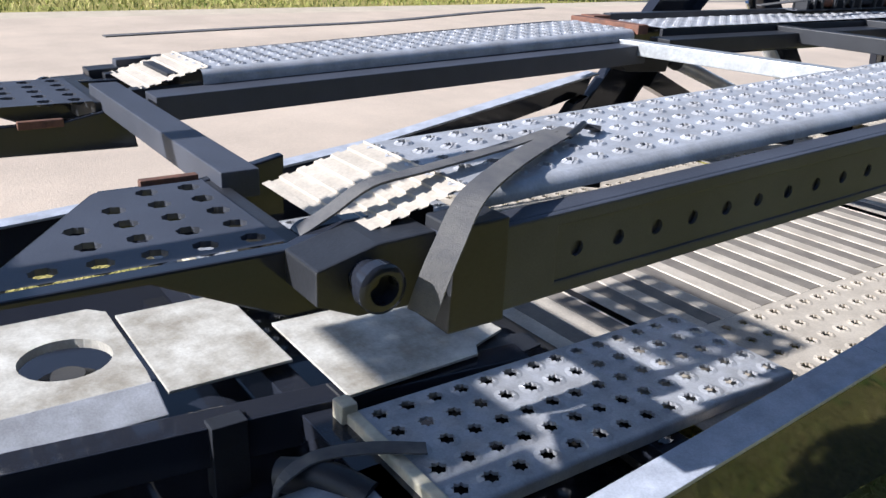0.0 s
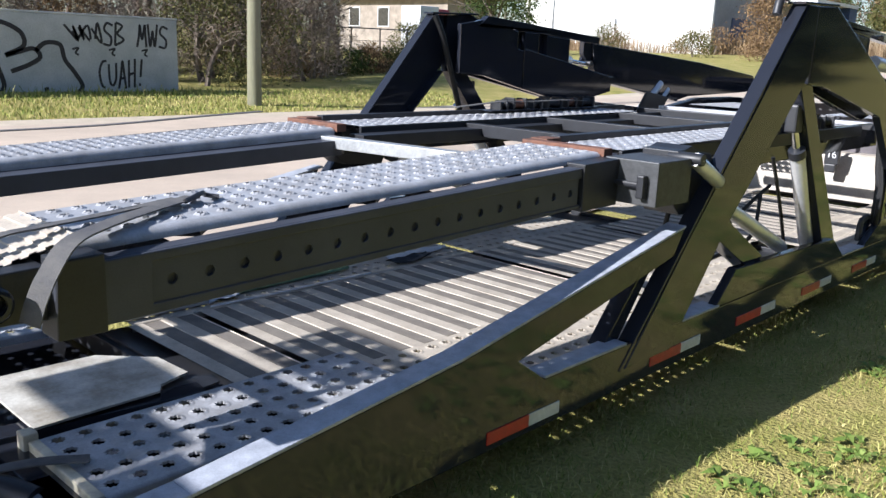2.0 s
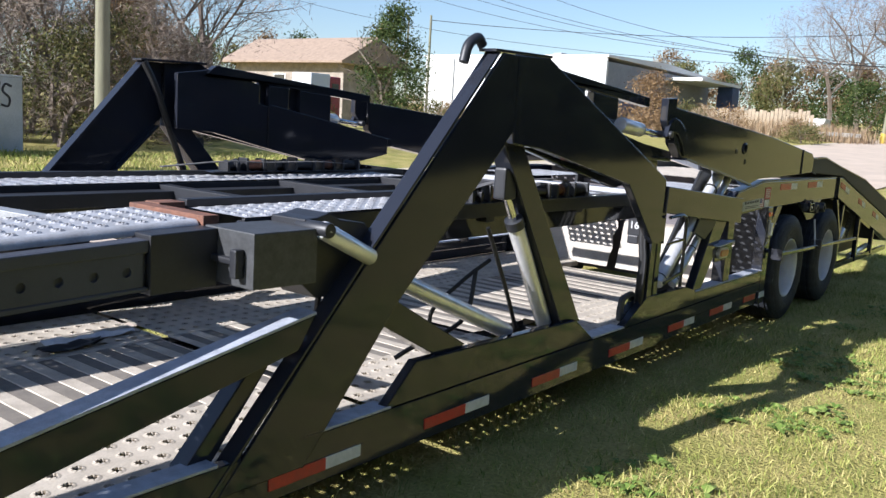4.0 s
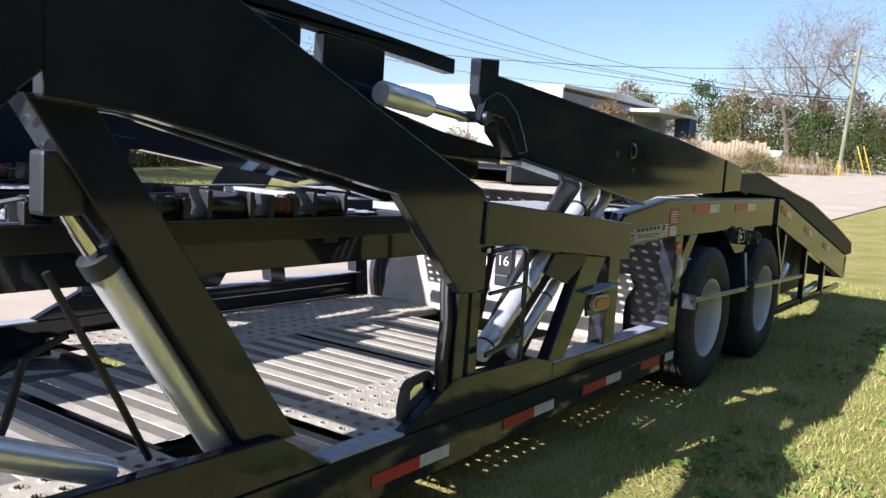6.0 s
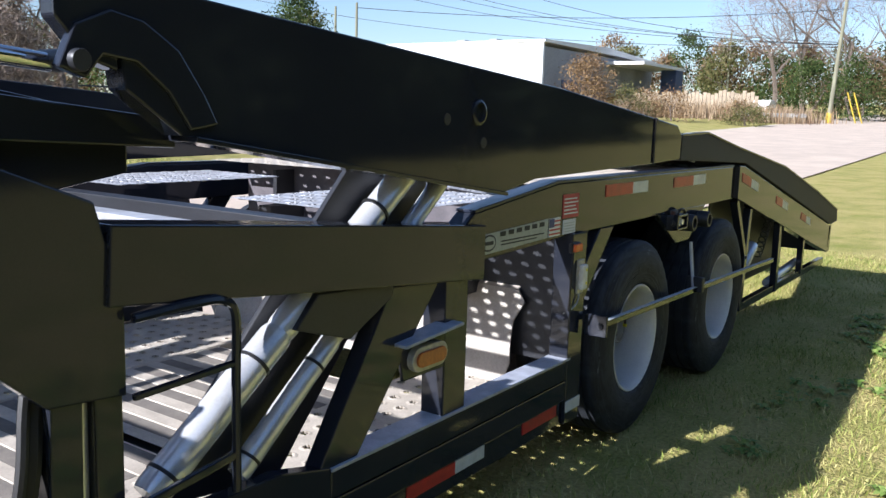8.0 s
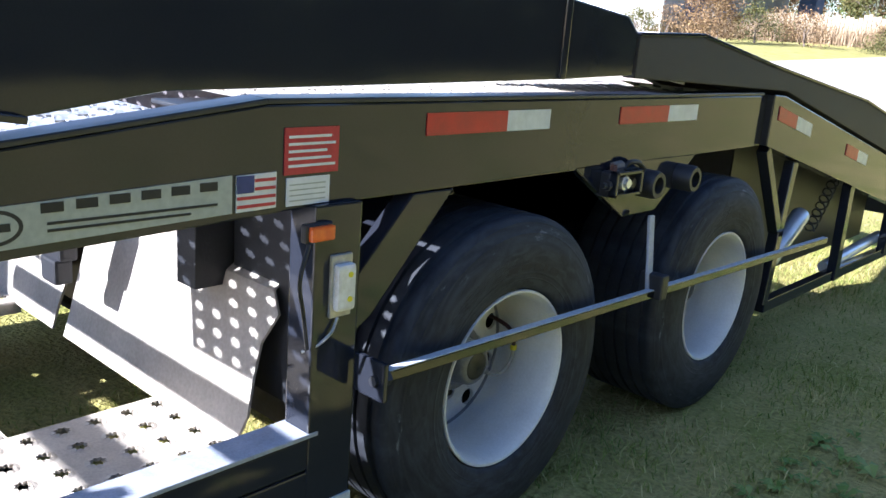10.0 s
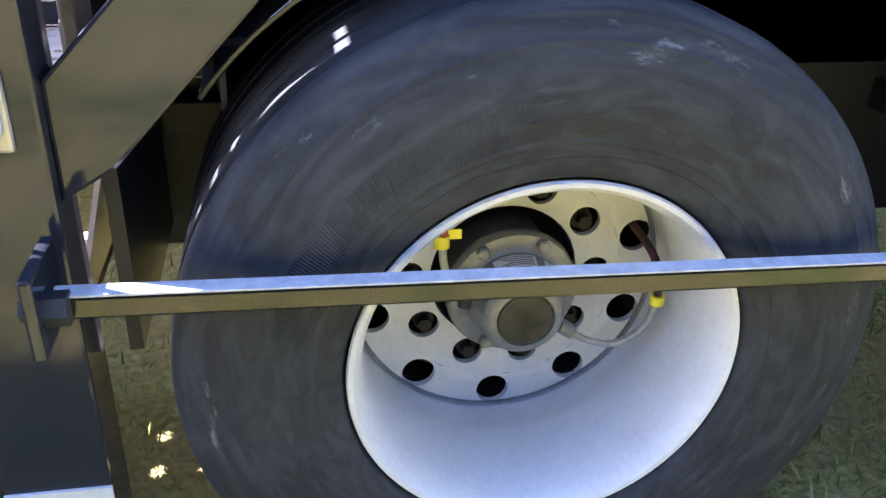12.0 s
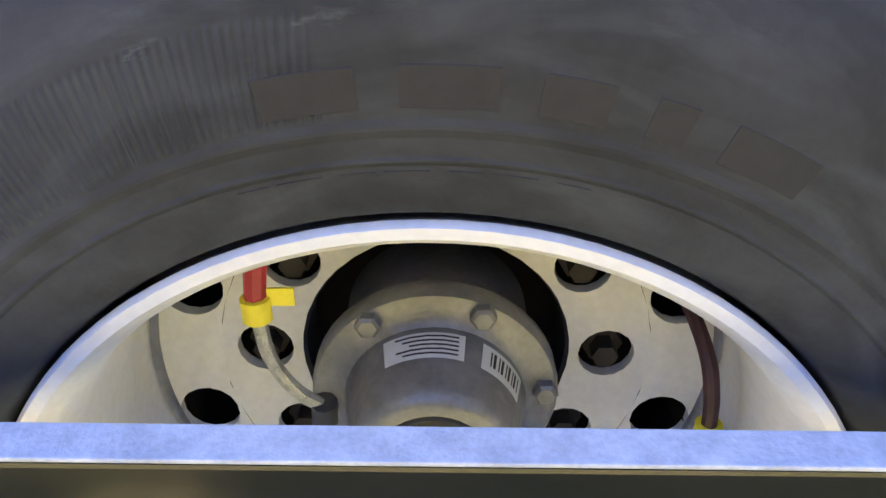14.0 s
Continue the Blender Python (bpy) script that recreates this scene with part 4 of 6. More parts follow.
for near in (True, False):
    p = part("slide_beam", plate([(2.22, 0.995), (2.22, 1.168), (4.46, 1.256), (4.46, 1.085)], *sorted((sx(near, 0.222), sx(near, 0.28)))), BEAM_GREY, TR, "dark grey adjustable beam with a row of pin holes")
    vs, fs = holed_side(0, 2.476, 4.44, 1.035, 1.15, 0.031, 17, 0.0165)
    xo = sx(near, 0.21)
    part("holed_face", ([(xo + (c if near else -c), a, b) for c, a, b in vs], fs), BEAM_GREY, p)
    slab("holed_face_edge", [(2.22, 0.995), (2.22, 1.168), (4.46, 1.256), (4.46, 1.211), (2.476, 1.15), (2.476, 1.035), (4.46, 1.097), (4.46, 1.082)], near, 0.205, 0.222, BEAM_GREY, parent=p)
    slab("collar", [(4.46, 1.065), (4.46, 1.272), (4.73, 1.28), (4.73, 1.07)], near, 0.195, 0.31, BLACK_DUSTY)
    slab("galvanised_box", [(4.73, 1.085), (4.73, 1.285), (5.03, 1.285), (5.03, 1.08)], near, -0.005, 0.27, GREY_GALV, "dull grey galvanised steel box")
    slab("pivot_bracket", [(5.03, 1.06), (5.03, 1.31), (5.1, 1.315), (5.16, 1.33), (5.22, 1.3), (5.36, 1.28), (5.5, 1.12), (5.42, 0.98), (5.1, 1.0)], near, 0.07, 0.26, BLACK_DUSTY, "chunky black pivot bracket")
    part("pivot_pin", cyl(spot(near, -0.05, 5.05, 1.28), spot(near, 0.12, 5.05, 1.28), 0.03), BLACK_DUSTY, TR, smooth=True)
    part("pivot_rod", cyl(spot(near, -0.015, 5.04, 1.282), spot(near, 0.0, 5.33, 1.15), 0.036), SILVER, TR, smooth=True)
    part("box_latch", box((sx(near, 0.11) - 0.09, sx(near, 0.11) + 0.07, 4.7, 4.728, 1.165, 1.19), (sx(near, 0.06) - 0.018, sx(near, 0.06) + 0.018, 4.69, 4.728, 1.12, 1.225), bevel=0.008), BLACK_DUSTY, TR)
    part("cross_roller", lathe(spot(near, 0.5, 2.075, 1.107), spot(near, 0.19, 2.075, 1.107), [(0, 0.036), (0.9, 0.036), (0.9, 0.046), (0.98, 0.046), (1, 0.038), (1, 0.028), (0.9, 0.026), (0.9, 0.0)], 24), BLACK, TR, smooth=True)
    a, b = sorted((sx(near, 0.42), sx(near, 0.87)))
    edge = (lambda x: 1.50 + 0.64 * max(0.0, -0.45 - x)) if near else (lambda x: 1.50 + 0.64 * max(0.0, x - FAR - 0.45))
    nose = perforated(a, b, 1.46, 2.0, flat(1.135), 5, 6, 0.025, thick=0.012, lift=0.0, teeth=0.12, keep=lambda x, y: y > edge(x) + 0.055 and y < 1.98)
    nb = link_mesh("tmp", nose, BEAM_GREY)
    bm = bmesh.new()
    bm.from_mesh(nb.data)
    bpy.data.objects.remove(nb)
    bmesh.ops.bisect_plane(bm, geom=[*bm.verts, *bm.edges, *bm.faces], plane_co=spot(near, 0.45, 1.5, 1.12), plane_no=(0.64 * (1 if near else -1), 1.0, 0), clear_inner=True)
    p = part("track_nose", bm, BEAM_GREY, TR, "dark grey steel nose plate with large lightening holes")
    slab("nose_side", [(1.5, 1.12), (1.5, 1.133), (2.0, 1.133), (2.1, 1.17), (2.3, 1.17), (2.3, 1.0), (1.98, 1.0), (1.74, 1.115)], near, 0.38, 0.42, BLACK, parent=p)
    slab("nose_side", [(1.78, 1.03), (1.78, 1.13), (2.0, 1.13), (2.2, 1.17), (2.2, 1.02)], near, 0.87, 0.9, BLACK, parent=p)
    slab("nose_housing", [(1.98, 1.07), (1.98, 1.135), (2.1, 1.165), (2.22, 1.17), (2.22, 1.03), (2.06, 1.035)], near, 0.255, 0.385, BLACK_DUSTY, parent=p)
    part("nose_edge", beam(spot(near, 0.42, 1.48, 1.115), spot(near, 0.87, 1.768, 1.115), 0.012, 0.036, 0.003), BLACK_DUSTY, p)
    part("stop_bar", beam(spot(near, 0.9, 1.87, 1.13), spot(near, 0.9, 2.0, 1.13), 0.025, 0.025), RUST, p, "short rusty stop bar")
    slab("beam_collar", [(2.215, 0.985), (2.225, 1.19), (2.345, 1.195), (2.345, 0.985)], near, 0.198, 0.3, BLACK_DUSTY, "black collar block at the beam's end")
    part("nose_bar", box((a, b, 2.0, 2.04, 1.03, 1.13)), BLACK_DUSTY, p)

# riser and deck over the wheels
def riser(x0, x1):
    """A pale sheet leaning back against the wheel well, folded over at its top, with a torn outer edge."""
    sec = [(10.48, 0.38), (10.51, 0.48), (10.537, 0.58), (10.563, 0.68), (10.585, 0.77), (10.6, 0.825), (10.63, 0.845), (10.76, 0.85)]
    verts, faces = [], []
    for k, (y, z) in enumerate(sec):
        torn = 0.022 * math.sin(k * 2.3 + x0) + 0.012 * math.sin(k * 5.1)
        for x in (x0, x0 * 0.5 + x1 * 0.5, x1 + torn):
            for d in (0.0, 0.008):
                verts.append((x, y + d, z - d * 0.3))
    for k in range(len(sec) - 1):
        a, b = 6 * k, 6 * k + 6
        for c in (0, 2):
            faces += [(a + c, a + c + 2, b + c + 2, b + c), (a + c + 1, b + c + 1, b + c + 3, a + c + 3)]
        faces += [(a, b, b + 1, a + 1), (a + 4, a + 5, b + 5, b + 4)]
    return verts, faces


RISER = mat("pale_riser_paint", (0.5, 0.455, 0.4), 0.6, second=(0.36, 0.32, 0.27), scale=4, amount=0.4, grain=80, bump=0.2)
part("riser_sheet", riser(-1.42, -0.33), RISER, TR, "pale riser sheet with a torn edge before the wheel wells")
part("riser_sheet", riser(-2.4, -1.5), RISER, TR, "pale riser sheet before the wheel wells")
part("bulkhead_sheet", box((-2.4, -0.33, 10.765, 10.775, 0.3, 1.325), bevel=0), mat("stained_bulkhead_paint", (0.15, 0.135, 0.145), 0.6, second=(0.08, 0.072, 0.08), scale=5, grain=90), TR, "stained dark sheet behind the riser")
for near in (True, False):
    arc_y = [(11.2 + r * math.cos(a), 0.53 + r * math.sin(a)) for r, seq in ((0.565, range(13)), (0.557, range(12, -1, -1))) for a in (radians(100 + 3.6 * k) for k in seq)]
    part("mudguard", plate(arc_y, *sorted((sx(near, 0.16), sx(near, 0.42))), 0.002), BLACK, TR, "curved black mudguard over the tyre")
p = part("rear_deck", perforated(-2.45, -0.14, 10.5, 12.85, flat(1.34), 22, 24, 0.024), ALU_DUSTY, TR, "perforated aluminium deck over the wheels")
part("ramp_deck", perforated(-0.75, -0.17, 12.9, 16.5, lambda x, y: 1.36 - 0.2 * (y - 12.9), 5, 38, 0.02), BLACK_DUSTY, TR)
part("ramp_deck", perforated(-2.42, -1.84, 12.9, 16.5, lambda x, y: 1.36 - 0.2 * (y - 12.9), 5, 38, 0.02), BLACK_DUSTY, TR)
for x in (-0.62, -1.97):
    part("chassis_beam", box((x - 0.05, x + 0.05, 10.5, 14.0, 0.78, 1.1)), BLACK_DUSTY, TR)
part("ramp_end_beam", box((-2.59, 0.0, 16.2, 16.32, 0.42, 0.68)), BLACK, TR)

# ---- small parts of the trailer ----
TAPES = [(3.66, 3.91, 4.11, 0.30), (4.83, 5.12, 5.32, 0.315), (5.74, 6.05, 6.25, 0.32), (6.66, 6.95, 7.15, 0.32), (7.56, 7.85, 8.05, 0.32),
         (8.5, 8.78, 8.98, 0.323), (9.31, 9.6, 9.8, 0.326), (10.1, 10.4, 10.6, 0.326)]
for y0, y1, y2, z in TAPES:
    x = -0.0085 if y0 > 8.3 else 0.0035
    xw = 0.0075 if y2 > 10.5 else x
    part("red_tape", box((x - 0.004, x + 0.001, y0, y1, z, z + 0.05), bevel=0), RED_TAPE, TR, "red reflective tape")
    part("white_tape", box((xw - 0.004, xw + 0.001, y1 if y2 < 10.5 else 10.462, y2, z + 0.001, z + 0.051), bevel=0), WHITE_TAPE, TR, "white reflective tape")
for y0, y1, y2 in ((10.82, 11.14, 11.34), (11.73, 12.05, 12.27)):
    part("red_tape", box((-0.02, -0.0165, y0, y1, 1.28, 1.337), bevel=0), RED_TAPE, TR, "red reflective tape")
    part("white_tape", box((-0.02, -0.0165, y1, y2, 1.28, 1.337), bevel=0), WHITE_TAPE, TR, "white reflective tape")
for y0, y1, y2 in ((13.0, 13.22, 13.42), (13.98, 14.18, 14.36), (14.9, 15.1, 15.28)):
    def zz(y):
        return 1.28 - 0.215 * (y - 13.05)
    part("red_tape", plate([(y0, zz(y0) - 0.03), (y0, zz(y0) + 0.03), (y1, zz(y1) + 0.03), (y1, zz(y1) - 0.03)], 0.0005, 0.004, 0), RED_TAPE, TR, "red reflective tape")
    part("white_tape", plate([(y1, zz(y1) - 0.03), (y1, zz(y1) + 0.03), (y2, zz(y2) + 0.03), (y2, zz(y2) - 0.03)], 0.0005, 0.004, 0), WHITE_TAPE, TR, "white reflective tape")

# maker's band, flag sticker, red notice: unreadable print as plain bars
XL = -0.0165
slant = 0.02
p = part("sign_band", plate([(9.735, 1.125), (9.735, 1.2), (10.255, 1.222), (10.255, 1.142)], XL - 0.003, XL, 0), GREEN_LABEL, TR, "grey maker's band with worn lettering")
part("oval_badge", plate([(9.79 + 0.05 * math.cos(a * math.pi / 12), 1.167 + 0.032 * math.sin(a * math.pi / 12)) for a in range(24)], XL, XL + 0.0015, 0), INK, p, "dark oval badge")
part("badge_centre", plate([(9.79 + 0.042 * math.cos(a * math.pi / 12), 1.167 + 0.025 * math.sin(a * math.pi / 12)) for a in range(24)], XL + 0.0015, XL + 0.0025, 0), GREEN_LABEL, p)
part("badge_bar", box((XL + 0.0025, XL + 0.0035, 9.762, 9.818, 1.16, 1.174), bevel=0), INK, p)
for k in range(6):
    y = 9.87 + k * 0.062
    part("print_bar", box((XL, XL + 0.0015, y, y + 0.04, 1.185 + 0.03 * (y - 9.87), 1.203 + 0.03 * (y - 9.87)), bevel=0), INK, p)
for k, (w, z) in enumerate(((0.34, 1.163), (0.28, 1.15))):
    part("print_bar", box((XL, XL + 0.0015, 9.88, 9.88 + w, z, z + 0.005), bevel=0), INK, p)
p = part("flag_sticker", plate([(10.265, 1.142), (10.265, 1.22), (10.365, 1.222), (10.365, 1.144)], XL - 0.003, XL, 0), PAPER, TR, "small striped flag sticker")
part("flag_canton", box((XL, XL + 0.0012, 10.265, 10.308, 1.182, 1.219), bevel=0), BLUE_LABEL, p)
for k in range(4):
    part("flag_stripe", box((XL, XL + 0.001, 10.31 if k < 2 else 10.266, 10.363, 1.204 - k * 0.018, 1.211 - k * 0.018), bevel=0), RED_LABEL, p)
p = part("red_notice", box((XL - 0.003, XL, 10.385, 10.535, 1.212, 1.315), bevel=0), RED_LABEL, TR, "red notice with rows of small print")
for k in range(5):
    part("print_bar", box((XL, XL + 0.001, 10.395, 10.525 - 0.012 * (k % 3), 1.228 + k * 0.016, 1.234 + k * 0.016), bevel=0), PAPER, p)
p = part("white_notice", box((XL - 0.003, XL, 10.392, 10.512, 1.142, 1.205), bevel=0), PAPER, TR, "small pale notice")
for k in range(4):
    part("print_bar", box((XL, XL + 0.001, 10.4, 10.5, 1.152 + k * 0.012, 1.155 + k * 0.012), bevel=0), GREEN_LABEL, p)

# marker lamps
def stadium(yc, zc, w, h, tilt=0.0, n=10):
    pts = []
    for s in (1, -1):
        for k in range(n + 1):
            a = -math.pi / 2 + math.pi * k / n
            y, z = s * (w / 2 - h / 2 + h / 2 * math.cos(a)), s * h / 2 * math.sin(a)
            pts.append((yc + y * math.cos(tilt) - z * math.sin(tilt), zc + y * math.sin(tilt) + z * math.cos(tilt)))
    return pts


lamp = part("side_marker_lamp", plate(stadium(9.385, 0.828, 0.2, 0.085), -0.005, 0.022, 0.004), CHROME_TRIM, TR, "oval amber marker lamp in a pale bezel")
part("lens", plate(stadium(9.385, 0.828, 0.165, 0.052), 0.022, 0.032, 0.004), ORANGE, lamp, "amber lens")
slab("lamp_bracket", [(9.27, 0.76), (9.24, 0.9), (9.53, 0.9), (9.53, 0.76)], True, 0.005, 0.02, BLACK)
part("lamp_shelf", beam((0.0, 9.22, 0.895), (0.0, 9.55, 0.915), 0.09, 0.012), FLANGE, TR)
lamp = part("orange_marker_lamp", box((0.0, 0.02, 10.42, 10.5, 1.06, 1.105), bevel=0.006), BLACK_DUSTY, TR, "small orange clearance lamp")
part("lens", box((0.018, 0.034, 10.428, 10.495, 1.065, 1.1), bevel=0.006), CLEARANCE, lamp)
lamp = part("white_marker_lamp", box((0.0, 0.012, 10.505, 10.57, 0.865, 1.02), bevel=0.005), CHROME_TRIM, TR, "white oblong side lamp")
part("lens", box((0.01, 0.034, 10.51, 10.565, 0.885, 1.0), bevel=0.01), CLEAR_LENS, lamp, "milky white lens with two yellowed diodes")
for z in (0.915, 0.975):
    part("diode", cyl((0.033, 10.545, z), (0.0365, 10.545, z), 0.007, 10), YELLOW, lamp)
part("lamp_lead", tube([(0.01, 10.53, 0.865), (0.012, 10.51, 0.83), (0.0, 10.475, 0.8), (-0.03, 10.46, 0.78)], 0.004, 6), GALV, TR, smooth=True)
part("lamp_lead", tube([(0.02, 10.43, 1.06), (0.03, 10.4, 0.98), (0.02, 10.42, 0.9), (0.0, 10.45, 0.8)], 0.005, 6), HOSE, TR, smooth=True)

# guard bar's bracket and lugs
p = part("bar_bracket", box((0.02, 0.13, 10.58, 10.595, 0.67, 0.77)), BLACK, TR)
part("bolt", lathe((0.1, 10.57, 0.72), (0.1, 10.62, 0.72), [(0, 0.014), (0.4, 0.014), (0.4, 0.02), (1, 0.02)], 6), BLACK_DUSTY, p)
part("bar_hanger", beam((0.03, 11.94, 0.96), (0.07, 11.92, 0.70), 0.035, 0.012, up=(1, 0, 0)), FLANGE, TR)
part("hanger_lug", box((0.03, 0.125, 11.915, 11.96, 0.67, 0.76), bevel=0.008), BLACK_DUSTY, TR)
vb = part("valve_block", box((-0.04, 0.02, 11.66, 11.88, 1.045, 1.13), bevel=0.01), BLACK_DUSTY, TR, "greasy black valve block")
for y0, y1, z0, z1 in ((11.655, 11.67, 1.05, 1.135), (11.81, 11.825, 1.05, 1.135), (11.655, 11.825, 1.05, 1.062), (11.655, 11.825, 1.123, 1.135)):
    part("block_rim", box((0.018, 0.045, y0, y1, z0, z1), bevel=0.003), BLACK, vb)
part("valve_knob", lathe((0.018, 11.735, 1.092), (0.045, 11.735, 1.092), [(0, 0.026), (0.5, 0.026), (0.55, 0.018), (1, 0.016), (1, 0)], 8), SILVER, vb, "dull steel plug")
part("valve_knob", cyl((0.018, 11.785, 1.088), (0.034, 11.785, 1.088), 0.017, 10), BLACK_DUSTY, vb, smooth=True)
part("hose_fitting", lathe((0.02, 11.66, 1.088), (0.02, 11.61, 1.092), [(0, 0.012), (0.3, 0.012), (0.3, 0.018), (0.6, 0.018), (0.6, 0.01), (1, 0.01)], 8), BLACK_DUSTY, vb)
part("bolt", lathe((0.0, 11.7, 1.132), (0.0, 11.7, 1.15), [(0, 0.014), (1, 0.012)], 6), RUST, vb)
part("hose", tube([(0.0, 11.76, 1.13), (0.01, 11.78, 1.155), (0.01, 11.84, 1.15), (0.0, 11.9, 1.12)], 0.009, 8), HOSE, vb, smooth=True)
part("dirt_crust", cyl((-0.01, 11.71, 1.14), (-0.01, 11.76, 1.143), 0.018, 8), GRIT, vb)

# bolts and holes on the big arm
for y, z, r in ((9.66, 1.645, 0.045),):
    part("pivot_ring", lathe((-0.01, y, z), (0.012, y, z), [(0, r), (0.8, r), (1, r - 0.006), (1, r - 0.012), (0.2, r - 0.014), (0.2, 0.0)], 28), BLACK, TR, smooth=True)
for y, z in ((9.47, 1.62), (9.7, 1.54), (6.45, 1.98)):
    part("bolt_hole", lathe((0.0005, y, z), (0.003, y, z), [(0, 0.02), (1, 0.019), (1, 0.0)], 16), HOSE, TR)

# ram guard loop, hose posts, tag
part("guard_loop", tube([(0.03, 8.24, 1.165), (0.03, 8.4, 1.172), (0.03, 8.49, 1.165), (0.03, 8.53, 1.12), (0.03, 8.53, 0.95), (0.03, 8.53, 0.66)], 0.012, 8), BLACK, TR, smooth=True)
part("guard_rung", beam((0.03, 8.235, 0.985), (0.03, 8.53, 1.0), 0.016, 0.016), BLACK, TR)
part("guard_rung", beam((0.03, 8.235, 0.72), (0.03, 8.53, 0.76), 0.016, 0.022), BLACK, TR)
p = part("number_block", box((-1.27, -1.13, 10.36, 10.42, 0.74, 0.93), (-1.26, -1.15, 10.35, 10.41, 0.66, 0.745), (-1.22, -1.18, 10.38, 10.41, 0.92, 1.26), bevel=0.012), BLACK_DUSTY, TR, "dark steel block with a painted number, hanging")
txt = bpy.data.curves.new("tag_number", "FONT")
txt.body, txt.size, txt.extrude = "16", 0.1, 0.0006
tob = new("tag_number", txt)
dep = bpy.context.evaluated_depsgraph_get()
tm = bpy.data.meshes.new_from_object(tob.evaluated_get(dep))
bpy.data.objects.remove(tob)
tag = bmesh.new()
tag.from_mesh(tm)
bmesh.ops.transform(tag, matrix=Matrix.Translation((-1.25, 10.3585, 0.81)) @ Euler((math.pi / 2, 0, 0)).to_matrix().to_4x4(), verts=tag.verts)
part("painted_number", tag, PAPER, p)
for x, y, r in ((-0.03, 8.02, 0.02), (-0.06, 8.03, 0.016), (-0.015, 7.99, 0.013)):
    part("hose", tube([(x, y, 0.6), (x + 0.01, y - 0.02, 0.72), (x, y + 0.01, 0.88), (x - 0.03, y + 0.04, 1.02), (x - 0.06, y + 0.1, 1.2)], r, 8), HOSE, TR, smooth=True)
part("hose_rod", cyl((-0.05, 8.145, 0.62), (-0.05, 8.15, 1.04), 0.02), SILVER, TR, smooth=True)

# hoses round the inner cylinder
for pts, r in (([(-0.22, 6.38, 0.95), (-0.2, 6.3, 0.75), (-0.24, 6.2, 0.66), (-0.34, 6.05, 0.58), (-0.4, 5.98, 0.52)], 0.012),
               ([(-0.22, 6.5, 1.0), (-0.25, 6.3, 0.9), (-0.3, 6.12, 0.74), (-0.26, 6.2, 0.56), (-0.2, 6.4, 0.52)], 0.011),
               ([(-0.2, 6.2, 1.62), (-0.22, 6.22, 1.45), (-0.25, 6.18, 1.3), (-0.3, 6.12, 1.18)], 0.014),
               ([(-0.19, 6.42, 1.18), (-0.18, 6.6, 0.86), (-0.18, 6.74, 0.6)], 0.012),
               ([(-2.63, 5.99, 1.97), (-2.61, 6.06, 1.82), (-2.61, 6.18, 1.52), (-2.62, 6.29, 1.27)], 0.022),
               ([(-0.14, 5.3, 1.2), (-0.2, 5.25, 1.0), (-0.24, 5.3, 0.8), (-0.2, 5.4, 0.6)], 0.013)):
    part("hose", tube(pts, r, 8), HOSE, TR, "black hydraulic hose", True)
part("red_lens", box((-0.1, -0.075, 6.92, 6.98, 0.7, 0.74), bevel=0.006), RED_TAPE, TR, "small red lamp on the strut's foot")

# rear upper deck: side beams, chain blocks, cross bars
for near in (True, False):
    slab("deck_side_beam", [(4.98, 1.1), (4.98, 1.27), (8.9, 1.285), (8.9, 1.1)], near, 0.365, 0.41, BLACK, "black side beam of the upper deck")
    for k, (y, w, h) in enumerate(((6.42, 0.1, 0.07), (6.58, 0.17, 0.1), (6.83, 0.12, 0.085), (7.02, 0.2, 0.105), (7.29, 0.14, 0.09), (7.5, 0.19, 0.1))):
        x = sx(near, 0.35)
        bl = part("strap_winch", box((x - 0.05, x + 0.05, y, y + 0.022, 1.283, 1.285 + h), (x - 0.05, x + 0.05, y + w - 0.022, y + w, 1.283, 1.285 + h * 0.95), (x - 0.055, x - 0.03, y, y + w, 1.283, 1.29 + h * 0.7), bevel=0.006), BLACK_DUSTY, TR, "greasy strap winch with worn edges")
        part("spool", lathe((x, y + 0.02, 1.335), (x, y + w - 0.02, 1.335), [(0, 0.036), (0.12, 0.036), (0.14, 0.026 + 0.006 * (k % 3)), (0.86, 0.028 + 0.005 * (k % 2)), (0.88, 0.036), (1, 0.036)], 14), (BLACK_DUSTY, RUST, HOSE)[k % 3], bl, smooth=True)
        part("ratchet_gear", lathe((x, y + w, 1.335), (x, y + w + 0.014, 1.335), [(0, 0.044), (0.9, 0.044), (1, 0.03), (1, 0.0)], 12), BLACK_DUSTY, bl)
    part("winch_shelf", box((sx(near, 0.35) - 0.06, sx(near, 0.35) + 0.06, 6.3, 7.75, 1.288, 1.296)), RAIL_TOP, TR)
for y, z in ((5.7, 1.22), (6.6, 1.23), (7.6, 1.24), (8.3, 1.25)):
    part("cross_bar", box((-2.26, -0.33, y, y + 0.08, z - 0.05, z + 0.03)), BLACK_DUSTY, TR)
for y, z in ((8.75, 1.27), (9.25, 1.24)):
    part("cross_bar", box((-2.3, -0.2, y, y + 0.09, z - 0.04, z + 0.015)), ALU if y < 9 else BLACK_DUSTY, TR)
for x0, x1 in ((-1.0, -0.26), (-2.33, -1.75)):
    part("rear_track", perforated(x0, x1, 9.4, 10.4, lambda x, y: 1.285, 8, 11, 0.029), ALU, TR, "perforated aluminium track before the rear deck")

